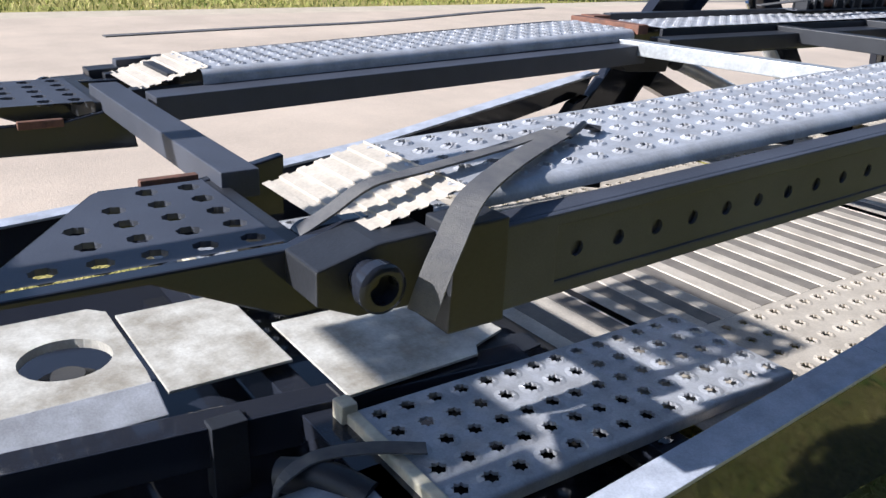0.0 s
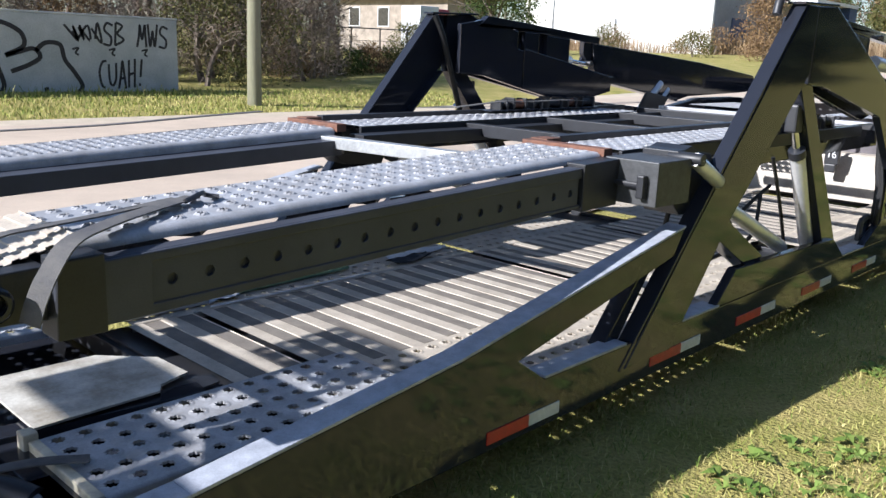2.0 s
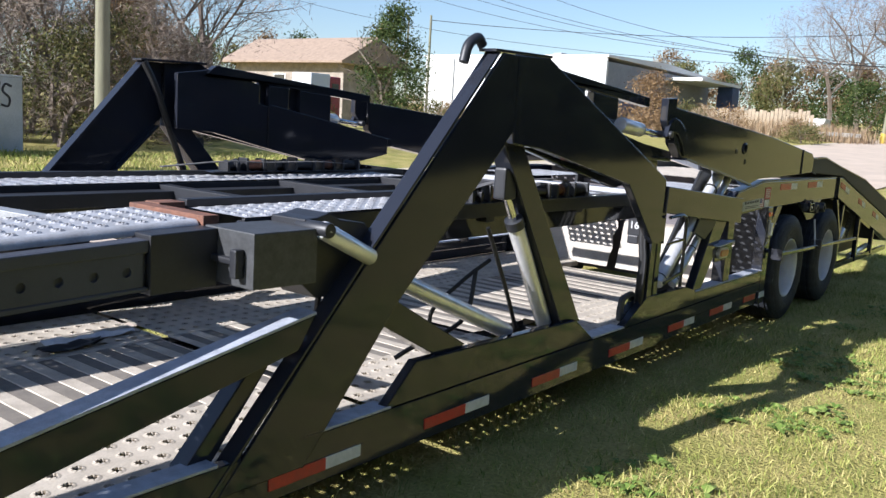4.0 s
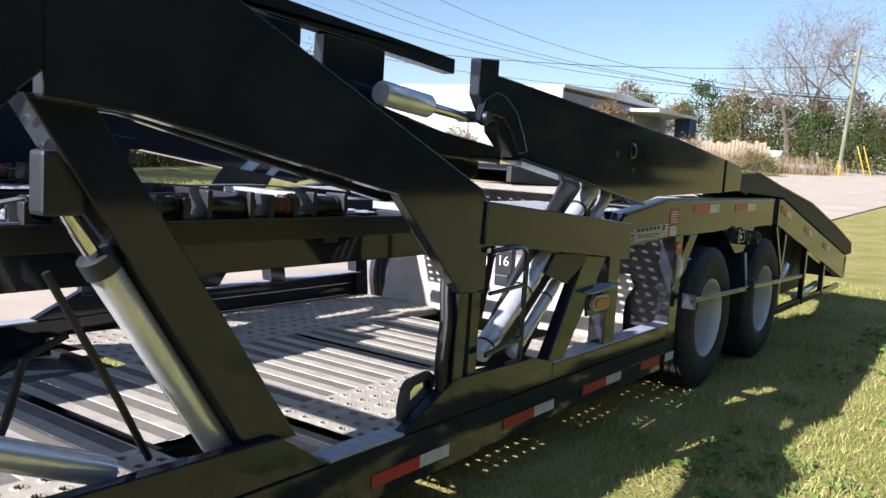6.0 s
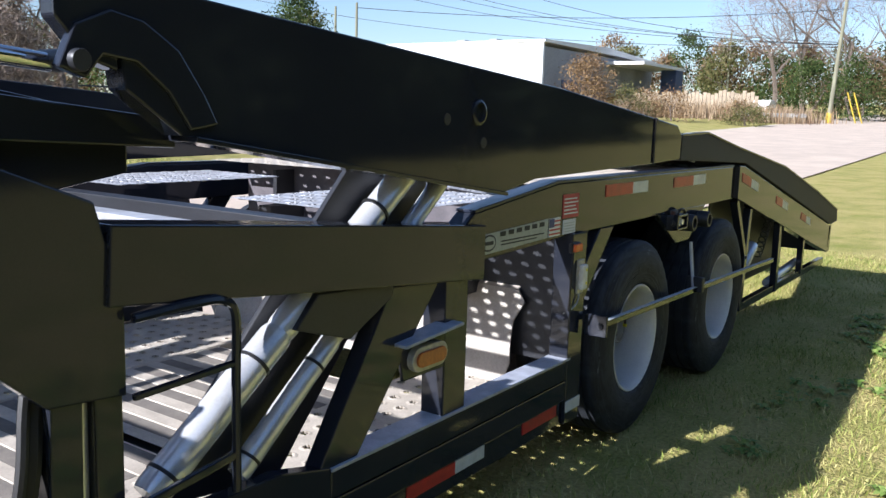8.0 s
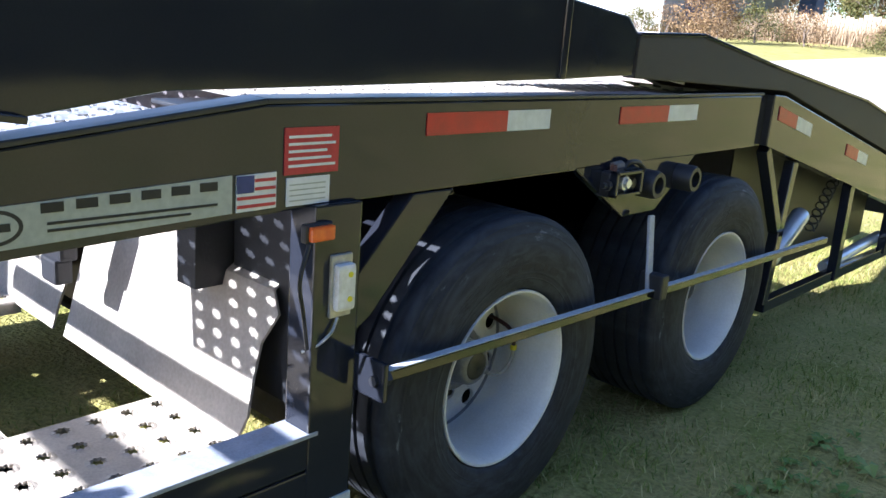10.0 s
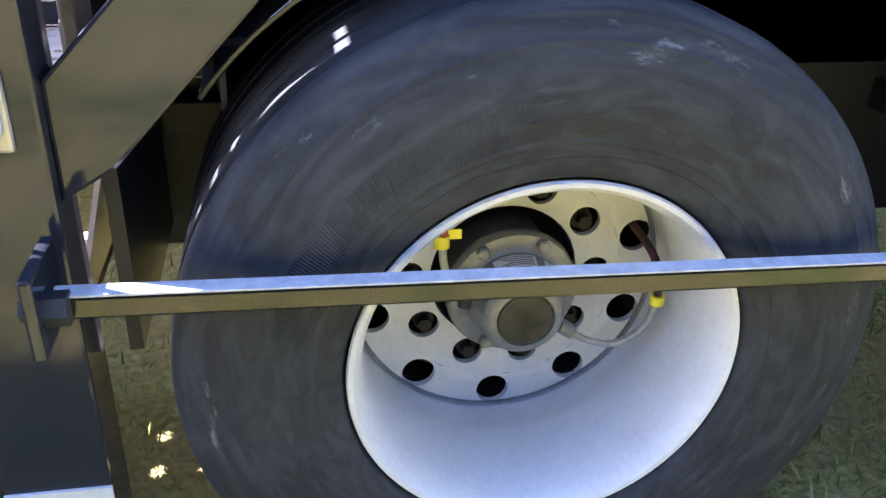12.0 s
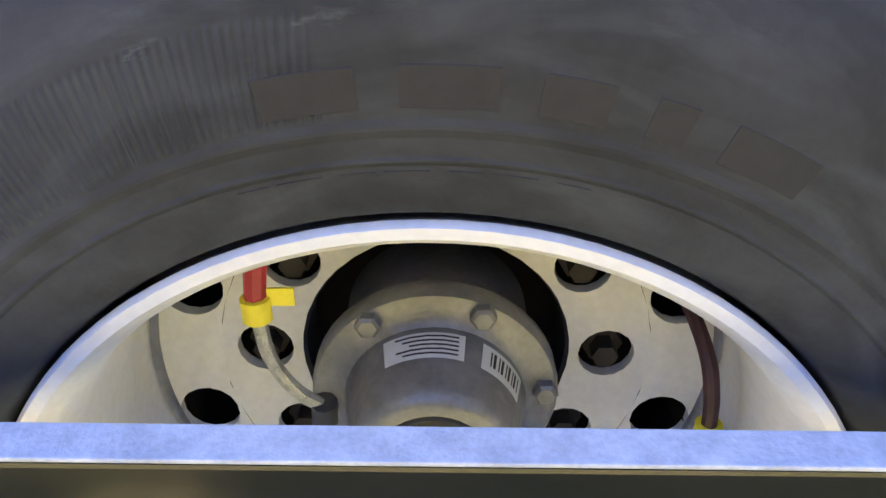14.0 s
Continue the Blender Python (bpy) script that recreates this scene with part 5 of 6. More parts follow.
# chassis, tank and springs behind the wheels
for x in (-0.55, -2.04):
    for y in AXLES:
        part("leaf_spring", beam((x, y - 0.55, 0.72), (x, y + 0.55, 0.72), 0.08, 0.06), BLACK_DUSTY, TR)
        part("air_bag", cyl((x, y + 0.3, 0.55), (x, y + 0.3, 0.78), 0.12), RUBBER, TR, smooth=True)
part("wheel_well_sheet", plate([(10.62, 0.5), (10.62, 1.13), (10.64, 1.13), (10.64, 0.5)], -0.56, -0.14, 0), BLACK_DUSTY, TR)
part("wheel_well_sheet", box((-0.6, -0.57, 10.62, 13.2, 0.45, 1.3)), BLACK_DUSTY, TR)
part("wheel_well_sheet", box((-2.03, -2.0, 10.62, 13.2, 0.45, 1.3)), BLACK_DUSTY, TR)
part("ramp_cylinder", cyl((-0.12, 13.5, 0.52), (-0.12, 13.85, 0.72), 0.05), SILVER, TR, "silver ramp cylinder", True)
part("ramp_spring", tube([(-0.1 + 0.03 * math.cos(k * 1.05), 13.95 + 0.006 * k, 0.62 + 0.006 * k + 0.03 * math.sin(k * 1.05)) for k in range(48)], 0.005, 5, 2), BLACK_DUSTY, TR, smooth=True)
part("ramp_lower_tube", cyl((-0.1, 14.3, 0.36), (-0.1, 15.3, 0.42), 0.035), SILVER, TR, smooth=True)
part("mud_flap", plate([(13.3, 0.12), (13.3, 0.5), (13.75, 0.32), (13.6, 0.16)], -0.4, -0.385, 0.003), RUBBER, TR, "black rubber mud flap")
p = part("ramp_hinge_cover", plate([(12.14, 1.42), (12.14, 1.53), (12.3, 1.54), (12.3, 1.4)], -0.11, -0.1, 0.003), PAPER, TR, "scuffed white cover plate")

# wheel-end details on the two near wheels: inflation hoses, labels
for y in AXLES[:1]:
    o = Vector((0, y, HUB_Z))

    def at(dx, dy, dz):
        return o + Vector((dx, dy, dz))

    part("inflation_hose", tube([at(-0.128, -0.089, 0.03), at(-0.122, -0.108, 0.052), at(-0.12, -0.124, 0.087), at(-0.122, -0.129, 0.13)], 0.006, 8), BRAID, TR, "braided steel tyre inflation hose", True)
    part("hose_sleeve", tube([at(-0.122, -0.129, 0.135), at(-0.126, -0.127, 0.16), at(-0.14, -0.122, 0.19), at(-0.19, -0.115, 0.215)], 0.0085, 8), RED_HOSE, TR, "red rubber sleeve", True)
    part("hose_tag", cyl(at(-0.122, -0.129, 0.119), at(-0.122, -0.129, 0.139), 0.0115, 12), YELLOW, TR, "yellow tag", True)
    part("hose_tag_flap", box((-0.124, -0.122, y - 0.12, y - 0.1, HUB_Z + 0.131, HUB_Z + 0.146), bevel=0), YELLOW, TR)
    part("hose_fitting", cyl(at(-0.13, -0.089, 0.012), at(-0.126, -0.087, 0.036), 0.011, 10), BLACK_DUSTY, TR, smooth=True)
    part("inflation_hose", tube([at(-0.13, 0.08, -0.046), at(-0.13, 0.12, -0.07), at(-0.13, 0.167, -0.078), at(-0.125, 0.208, -0.045), at(-0.129, 0.224, 0.003)], 0.006, 8), BRAID, TR, "braided steel tyre inflation hose", True)
    part("hose_sleeve", tube([at(-0.129, 0.224, 0.006), at(-0.131, 0.2225, 0.035), at(-0.15, 0.22, 0.062), at(-0.2, 0.214, 0.08), at(-0.27, 0.208, 0.086)], 0.0068, 8), mat("dark_red_sleeve", (0.06, 0.02, 0.026), 0.6, second=(0.035, 0.012, 0.016), scale=30), TR, "dark red rubber sleeve", True)
    part("hose_tag", cyl(at(-0.129, 0.224, -0.008), at(-0.129, 0.224, 0.008), 0.0115, 12), YELLOW, TR, "yellow tag", True)
    part("hose_fitting", cyl(at(-0.132, 0.066, -0.036), at(-0.13, 0.09, -0.051), 0.012, 10), HUB_GREY, TR, smooth=True)
    for a0, a1, ink in ((70, 122, 5), (20, 58, 9)):
        verts, faces = [], []
        for k in range(9):
            a = math.radians(a0 + (a1 - a0) * k / 8)
            for dx, r in ((-0.162, 0.0774), (-0.136, 0.0718)):
                verts.append(tuple(at(dx, r * math.cos(a), r * math.sin(a))))
        faces = [(2 * k, 2 * k + 2, 2 * k + 3, 2 * k + 1) for k in range(8)]
        lab = part("hub_label", (verts, faces), PAPER, TR, "white paper label with print")
        for i in range(ink):
            vs = []
            b0 = a0 + 4 + (a1 - a0 - 8) * (i / ink if ink > 6 else 0)
            b1 = b0 + ((a1 - a0 - 8) / ink * (0.35 + 0.3 * (i % 2)) if ink > 6 else (a1 - a0 - 8) * (0.9 - 0.1 * (i % 3)))
            d0, d1 = (-0.157, -0.142) if ink > 6 else (-0.159 + i * 0.0044, -0.1572 + i * 0.0044)
            for k in range(5):
                a = math.radians(b0 + (b1 - b0) * k / 4)
                for dx in (d0, d1):
                    r = 0.0779 - (dx + 0.162) / 0.026 * 0.0056
                    vs.append(tuple(at(dx, r * math.cos(a), r * math.sin(a))))
            part("print_bar", (vs, [(2 * k, 2 * k + 2, 2 * k + 3, 2 * k + 1) for k in range(4)]), INK, lab)

# ---- loose things on the trailer ----
mirror = thing("square_mirror", "black framed square mirror lying against the rail", "mirror", (-0.02, 7.83, 0.5))
part("mirror_frame", plate([(7.795, 0.5), (7.79, 0.56), (7.81, 0.64), (7.84, 0.665), (7.97, 0.68), (8.005, 0.66), (8.0, 0.55), (7.97, 0.5)], -0.09, -0.055, 0.015), RUBBER, mirror)
part("mirror_glass", plate([(7.83, 0.545), (7.835, 0.62), (7.86, 0.64), (7.955, 0.65), (7.97, 0.63), (7.965, 0.55)], -0.056, -0.052, 0), CHROME, mirror, "clean mirror glass")


def strap(points, wide, across, label, hook=None):
    ob = thing("ratchet_strap", label, "strap", points[0], "straps")
    part("webbing", ribbon(points, wide, 0.005, across), STRAP, ob)
    if hook:
        part("hook", tube(hook, 0.008, 8), BLACK_DUSTY, ob, smooth=True)
    return ob


strap([(-0.52, 2.78, 1.25), (-0.41, 2.57, 1.247), (-0.31, 2.4, 1.242), (-0.225, 2.27, 1.228), (-0.185, 2.2, 1.17), (-0.178, 2.165, 1.11), (-0.182, 2.145, 1.05)], 0.055, (0.8, 0.6, 0), "grey webbing strap laid over the track and beam",
      [(-0.46, 2.72, 1.25), (-0.5, 2.8, 1.262), (-0.53, 2.83, 1.25), (-0.5, 2.86, 1.245)])
strap([(-0.43, 2.03, 1.145), (-0.41, 2.08, 1.18), (-0.4, 2.16, 1.226), (-0.41, 2.28, 1.236), (-0.46, 2.5, 1.242), (-0.52, 2.72, 1.25)], 0.035, (1, 0.2, 0), "narrow dark strap trailing over the ribbed track end")
strap([(-0.45, 2.0, 0.3), (-0.6, 2.03, 0.42), (-0.66, 2.14, 0.46), (-0.62, 2.28, 0.472), (-0.55, 2.42, 0.464)], 0.05, (0.8, -0.5, 0), "worn tan-grey webbing strap over the rail's end",)
strap([(-2.5, 2.2, 1.25), (-2.52, 2.8, 1.262), (-2.5, 3.4, 1.275), (-2.54, 4.0, 1.3), (-2.52, 4.4, 1.32)], 0.05, (1, 0, 0), "dark strap lying along the far track")
strap([(-2.3, 5.9, 1.33), (-2.2, 6.3, 1.37), (-2.26, 6.7, 1.36), (-2.2, 7.1, 1.37), (-2.3, 7.5, 1.35)], 0.05, (1, 0, 0), "loose dark strap heaped on the far deck rail")
strap([(-0.38, 6.3, 1.33), (-0.33, 6.7, 1.405), (-0.38, 7.0, 1.4), (-0.34, 7.3, 1.405), (-0.4, 7.6, 1.38)], 0.05, (1, 0, 0), "loose grey strap laid over the winch blocks")
slat = thing("green_slat", "faded green painted steel slat lying on the shaded deck strip", "slat", (-2.02, 4.2, 0.4))
part("bar", beam((-1.99, 3.82, 0.408), (-2.02, 4.66, 0.412), 0.075, 0.016, 0.003), GREEN_STEEL, slat)
for k in range(9):
    y = 3.88 + 0.088 * k
    part("rib", beam((-2.03 - 0.0003 * k, y, 0.417), (-1.955 - 0.003 * k, y + 0.01, 0.417), 0.02, 0.006, 0.001), GREEN_STEEL, slat)


def crumpled(name, label, x0, x1, y0, y1, z, nx, ny, high, seed, material):
    """A creased scrap of sheet with a ragged edge lying on the deck."""
    r = random.Random(seed)
    verts, faces = [], []
    for i in range(nx + 1):
        for j in range(ny + 1):
            rag = 0.25 if i in (0, nx) or j in (0, ny) else 0.1
            verts.append((x0 + (x1 - x0) * (i + r.uniform(-rag, rag)) / nx, y0 + (y1 - y0) * (j + r.uniform(-rag, rag)) / ny, z + 0.004 + high * r.random()))
    top = len(verts)
    verts += [(x, y, h - 0.003) for x, y, h in verts]
    for i in range(nx):
        for j in range(ny):
            a, b = i * (ny + 1) + j, (i + 1) * (ny + 1) + j
            faces += [(a, b, b + 1, a + 1), (top + a, top + a + 1, top + b + 1, top + b)]
    return solo(name, (verts, faces), material, label, "scrap")


crumpled("scrap_sheet", "crumpled pale wrapping on the deck strip", -2.05, -1.9, 3.58, 3.83, 0.396, 4, 6, 0.02, 3, PAPER)
crumpled("scrap_sheet", "torn pale plastic strip on the deck", -2.08, -2.0, 5.02, 5.55, 0.396, 3, 9, 0.025, 5, PAPER)
crumpled("scrap_sheet", "dark torn rag beside the pale plastic strip", -1.97, -1.88, 4.95, 5.3, 0.396, 3, 6, 0.04, 9, BLACK_DUSTY)
cord = thing("thin_cord", "thin pale cord lying along the deck strip", "cord", (-1.835, 4.1, 0.4))
part("line", tube([(-1.84, 3.62, 0.402), (-1.83, 4.0, 0.403), (-1.84, 4.35, 0.402), (-1.83, 4.7, 0.403)], 0.005, 6), PAPER, cord, smooth=True)
bolster = thing("padded_chock", "dark rolled rubber mat under the front rail", "chock", (-0.55, 2.15, 0.3))
part("roll", tube([(-0.72, 2.1, 0.4), (-0.62, 2.18, 0.42), (-0.52, 2.24, 0.4)], 0.045, 12), BLACK_DUSTY, bolster, smooth=True)
part("front_step", box((-0.62, -0.3, 2.0, 2.33, 0.36, 0.42), bevel=0.01), ALU, TR, "silver step plate with a rough grip")
part("plate_hinge", box((-0.87, -0.81, 2.32, 2.37, 0.39, 0.475), bevel=0.008), CREAM, TR)
part("amber_lamp", cyl((-0.005, 2.62, 0.42), (0.02, 2.62, 0.42), 0.03, 16), ORANGE, TR, "round amber side lamp", True)
part("deck_pin", cyl((-0.35, 9.55, 0.415), (-0.1, 9.7, 0.425), 0.018, 10), BLACK_DUSTY, TR, smooth=True)
# added sheet that keeps sun spots from the perforated deck off the tyres
part("sun_block_sheet", box((-0.62, -0.11, 10.4, 13.0, 1.3, 1.312)), BLACK_DUSTY, TR)

# ---- surroundings ----
CONCRETE = mat("painted_block_wall", (0.5, 0.52, 0.52), 0.85, second=(0.36, 0.38, 0.38), scale=1.2, grain=30, bump=0.3, depth=0.01)
SPRAY = mat("black_spray_paint", (0.02, 0.02, 0.024), 0.6, bump=0)
POLE = mat("weathered_pole", (0.26, 0.26, 0.17), 0.9, second=(0.17, 0.16, 0.11), scale=5, stretch=(1, 1, 0.1), grain=60, bump=0.5)
WHITE_WALL = mat("white_metal_wall", (0.8, 0.79, 0.76), 0.6, second=(0.72, 0.71, 0.68), scale=0.3, grain=4, bump=0.1)
GREY_WALL = mat("grey_metal_wall", (0.3, 0.31, 0.33), 0.6, second=(0.24, 0.25, 0.26), scale=0.4, grain=6, bump=0.1)
BLUE_WALL = mat("blue_cladding", (0.05, 0.09, 0.2), 0.5, scale=1)
ROOF_BROWN = mat("brown_shingle_roof", (0.36, 0.27, 0.2), 0.9, second=(0.26, 0.19, 0.14), scale=3, grain=20, bump=0.4)
BRICK = mat("pale_house_wall", (0.4, 0.34, 0.28), 0.85, scale=2)
FENCE_TAN = mat("weathered_fence_boards", (0.42, 0.34, 0.24), 0.9, second=(0.3, 0.24, 0.17), scale=3, grain=20)
TRUCK_RED = mat("red_truck_paint", (0.38, 0.04, 0.04), 0.4, bump=0)
BARK = mat("grey_bark", (0.24, 0.195, 0.155), 0.95, second=(0.13, 0.1, 0.08), scale=6, grain=40, bump=0.5)
RAIL_METAL = mat("weathered_guardrail", (0.55, 0.54, 0.5), 0.6, 0.3, scale=4)
YELLOW_PAINT = mat("yellow_guard", (0.6, 0.42, 0.03), 0.5, scale=3)


def leafy(name, a, b, c, rough=0.9):
    """Leaves that differ one from another."""
    m = bpy.data.materials.new(name)
    m.use_nodes = True
    nt = m.node_tree
    g = nt.nodes.new("ShaderNodeNewGeometry")
    r = nt.nodes.new("ShaderNodeValToRGB")
    r.color_ramp.elements[0].color, r.color_ramp.elements[1].color = (*a, 1), (*c, 1)
    e = r.color_ramp.elements.new(0.5)
    e.color = (*b, 1)
    nt.links.new(g.outputs["Random Per Island"], r.inputs["Fac"])
    nt.links.new(r.outputs["Color"], nt.nodes["Principled BSDF"].inputs["Base Color"])
    nt.nodes["Principled BSDF"].inputs["Roughness"].default_value = rough
    nt.nodes["Principled BSDF"].inputs["Specular IOR Level"].default_value = 0.15
    return m


EVERGREEN = leafy("evergreen_leaves", (0.025, 0.045, 0.015), (0.05, 0.075, 0.02), (0.09, 0.11, 0.035))
DRY_LEAF = leafy("dry_brown_leaves", (0.1, 0.06, 0.035), (0.2, 0.13, 0.07), (0.3, 0.2, 0.1))
TWIG = leafy("bare_twigs", (0.13, 0.1, 0.08), (0.25, 0.195, 0.155), (0.4, 0.33, 0.26))
OLIVE = leafy("dusty_olive_leaves", (0.05, 0.06, 0.02), (0.1, 0.1, 0.035), (0.17, 0.15, 0.06))
DARK_WOOD = leafy("dark_cedar_leaves", (0.012, 0.018, 0.01), (0.022, 0.032, 0.016), (0.04, 0.05, 0.022))
BLADES = leafy("grass_blades", (0.11, 0.17, 0.03), (0.31, 0.33, 0.08), (0.54, 0.46, 0.2), 0.7)
REEDS = leafy("dead_reeds", (0.16, 0.1, 0.06), (0.28, 0.2, 0.12), (0.4, 0.31, 0.2))
rng = np.random.default_rng(7)


def leaves(blobs, count, size, thin=0.5):
    """Many small leaf-shaped quads spread through ellipsoids of (x, y, z, rx, ry, rz)."""
    vol = np.array([b[3] * b[4] * b[5] for b in blobs])
    pick = rng.choice(len(blobs), count, p=vol / vol.sum())
    b = np.array(blobs)[pick]
    d = rng.normal(size=(count, 3))
    d /= np.linalg.norm(d, axis=1)[:, None]
    p = b[:, :3] + rng.normal(size=(count, 3)) * b[:, 3:] * 0.62
    u = rng.normal(size=(count, 3))
    u /= np.linalg.norm(u, axis=1)[:, None]
    v = np.cross(u, rng.normal(size=(count, 3)))
    v /= np.linalg.norm(v, axis=1)[:, None] + 1e-6
    s = size * rng.uniform(0.5, 1.4, (count, 1))
    verts = np.concatenate([p - u * s, p + v * s * thin, p + u * s, p - v * s * thin], axis=1).reshape(-1, 3)
    return [tuple(q) for q in verts], [(4 * k, 4 * k + 1, 4 * k + 2, 4 * k + 3) for k in range(count)]


def limbs(base, height, spread, levels=4, r=0.2, lean=0.15, kids=3):
    """A tapered trunk that forks into limbs and fine twigs, as one mesh of three-sided tubes; also returns the tips."""
    verts, faces, tips = [], [], []

    def stick(p, q, r0, r1):
        d = (q - p).normalized()
        s = d.orthogonal().normalized()
        u = d.cross(s)
        n = 5 if r0 > 0.05 else 3
        k = len(verts)
        for c, rr in ((p, r0), (q, r1)):
            for j in range(n):
                a = 2 * math.pi * j / n
                verts.append(tuple(c + (s * math.cos(a) + u * math.sin(a)) * rr))
        for j in range(n):
            faces.append((k + j, k + (j + 1) % n, k + n + (j + 1) % n, k + n + j))

    def grow(p, d, length, rad, level):
        steps = 3 if level > 1 else 2
        for i in range(steps):
            d = (d + Vector(rng.normal(size=3)) * 0.14 + Vector((0, 0, 0.05))).normalized()
            q = p + d * length / steps
            r1 = rad * (1 - 0.35 / steps)
            stick(p, q, rad, r1)
            p, rad = q, r1
            if level > 0 and i > 0:
                for _ in range(kids if level > 1 else kids + 1):
                    side = Vector(rng.normal(size=3))
                    side = (side - d * side.dot(d)).normalized()
                    nd = (d * rng.uniform(0.45, 0.9) + side * spread * rng.uniform(0.6, 1.2) + Vector((0, 0, 0.12))).normalized()
                    grow(p, nd, length * rng.uniform(0.5, 0.75), rad * rng.uniform(0.35, 0.6), level - 1)
        tips.append(p)

    grow(Vector(base), Vector((lean * rng.normal(), lean * rng.normal(), 1)).normalized(), height * 0.5, r, levels)
    return (verts, faces), tips


def shift(mesh, at, scale=1.0):
    return [(x * scale + at[0], y * scale + at[1], z * scale + at[2]) for x, y, z in mesh[0]], mesh[1]


def bare_tree(x, y, h, label, r=0.18, spread=0.8, levels=4, haze=0):
    z = ground_z(x, y)
    tree = thing("bare_tree", label, "tree", (x, y, z), "bare trees")
    mesh, tips = limbs((x, y, z - 0.1), h, spread, levels, r)
    part("trunk", mesh, BARK, tree, "grey trunk forking into fine twigs")
    if haze:
        top = np.array([(t.x, t.y, t.z, 0.5 * h / 8, 0.5 * h / 8, 0.5 * h / 8) for t in tips])
        part("crown", leaves([tuple(q) for q in top[rng.choice(len(top), min(len(top), 90), replace=False)]], haze * 4, 0.16 * h / 10, 0.06), TWIG, tree, "haze of thin dry twigs")
    return tree


def leafy_tree(x, y, h, w, material, label, count=2500, size=0.2, low=0.25, name="tree", thin=0.5):
    z = ground_z(x, y)
    tree = thing(name, label, "tree" if name != "bush" else "bush", (x, y, z), name + "s")
    mesh, tips = limbs((x, y, z - 0.1), h * 0.85, 0.7, 2, 0.03 * h / 2 + 0.04, kids=3)
    part("trunk", mesh, BARK, tree)
    blobs = []
    for k in range(70):
        t = rng.uniform(low, 1)
        rr = w / 2 * math.sin(math.pi * min(0.95, 0.25 + 0.7 * t)) * rng.uniform(0.5, 1.0)
        a = rng.uniform(0, 6.28)
        s = w * rng.uniform(0.06, 0.17)
        blobs.append((x + rr * math.cos(a), y + rr * math.sin(a), z + h * t * 0.92, s, s, s * 0.8))
    part("crown", leaves(blobs, int(count * 2.2), size * 0.55, thin), material, tree, "uneven crown of small leaves")
    return tree


# graffiti wall
wall = tagged(link_mesh("block_wall", box((-20.5, -20.0, -16, 13.6, -0.1, 2.2), (-20.52, -19.985, -16, 13.615, 2.2, 2.25), bevel=0.02), CONCRETE), "grey painted concrete wall with black graffiti", "wall", kind="structure")
W[wall] = Matrix()


def scrawl(points, wide=0.05):
    """One sprayed stroke on the wall: points of (y, z)."""
    part("graffiti_stroke", ribbon([(-19.996, y, z) for y, z in points], wide, 0.004, (0, 0.6, 0.8), 5), SPRAY, wall)


GLYPHS = {"S": [[(1, 0.9), (0.4, 1.0), (0.15, 0.7), (0.8, 0.4), (0.7, 0.05), (0, 0.1)]], "B": [[(0.05, 0), (0.15, 1)], [(0.15, 1), (0.8, 0.85), (0.3, 0.52), (0.95, 0.25), (0.05, 0)]],
          "M": [[(0, 0), (0.2, 0.5), (0.3, 1), (0.42, 0.6), (0.55, 0.35), (0.7, 0.7), (0.85, 1), (0.9, 0.5), (1, 0)]], "W": [[(0, 1), (0.1, 0.5), (0.25, 0), (0.4, 0.4), (0.5, 0.7), (0.62, 0.3), (0.75, 0), (0.9, 0.5), (1, 1)]],
          "C": [[(0.9, 0.95), (0.4, 0.9), (0.05, 0.55), (0.3, 0.1), (0.7, 0.0)]], "U": [[(0, 0.8), (0.1, 0.2), (0.5, 0.05), (0.85, 0.3), (0.9, 0.85)]], "A": [[(0, 0), (0.3, 0.5), (0.5, 1), (0.7, 0.5), (0.9, 0)], [(0.1, 0.35), (0.9, 0.4)]],
          "H": [[(0.1, 0), (0.15, 1)], [(0.1, 0.45), (0.85, 0.55)], [(0.8, 0), (0.9, 1.05)]], "!": [[(0.6, 1), (0.4, 0.35)], [(0.32, 0.12), (0.3, 0.02)]]}


def tag_row(word, y0, z0, w, h):
    """Sprayed capitals in a row, each leaning a little."""
    s = w / len(word)
    for k, c in enumerate(word):
        for stroke in GLYPHS.get(c, ()):
            scrawl([(y0 + s * (k + 0.86 * u + 0.06 * v), z0 + h * v + 0.03 * math.sin(2.1 * k)) for u, v in stroke], 0.06)


def tangle(y0, z0, w, h, n, seed):
    """A row of quick sprayed zigzags and hooks that spell nothing."""
    r = random.Random(seed)
    for k in range(n):
        y, s = y0 + w * k / n, w / n
        pts = [(y + s * r.uniform(-0.2, 0.3), z0 + h * r.uniform(0.6, 1.1))]
        for q in range(r.randrange(3, 6)):
            pts.append((y + s * r.uniform(-0.1, 1.1), z0 + h * (r.uniform(0.0, 0.35) if q % 2 == 0 else r.uniform(0.5, 1.05))))
        scrawl(pts, 0.06)


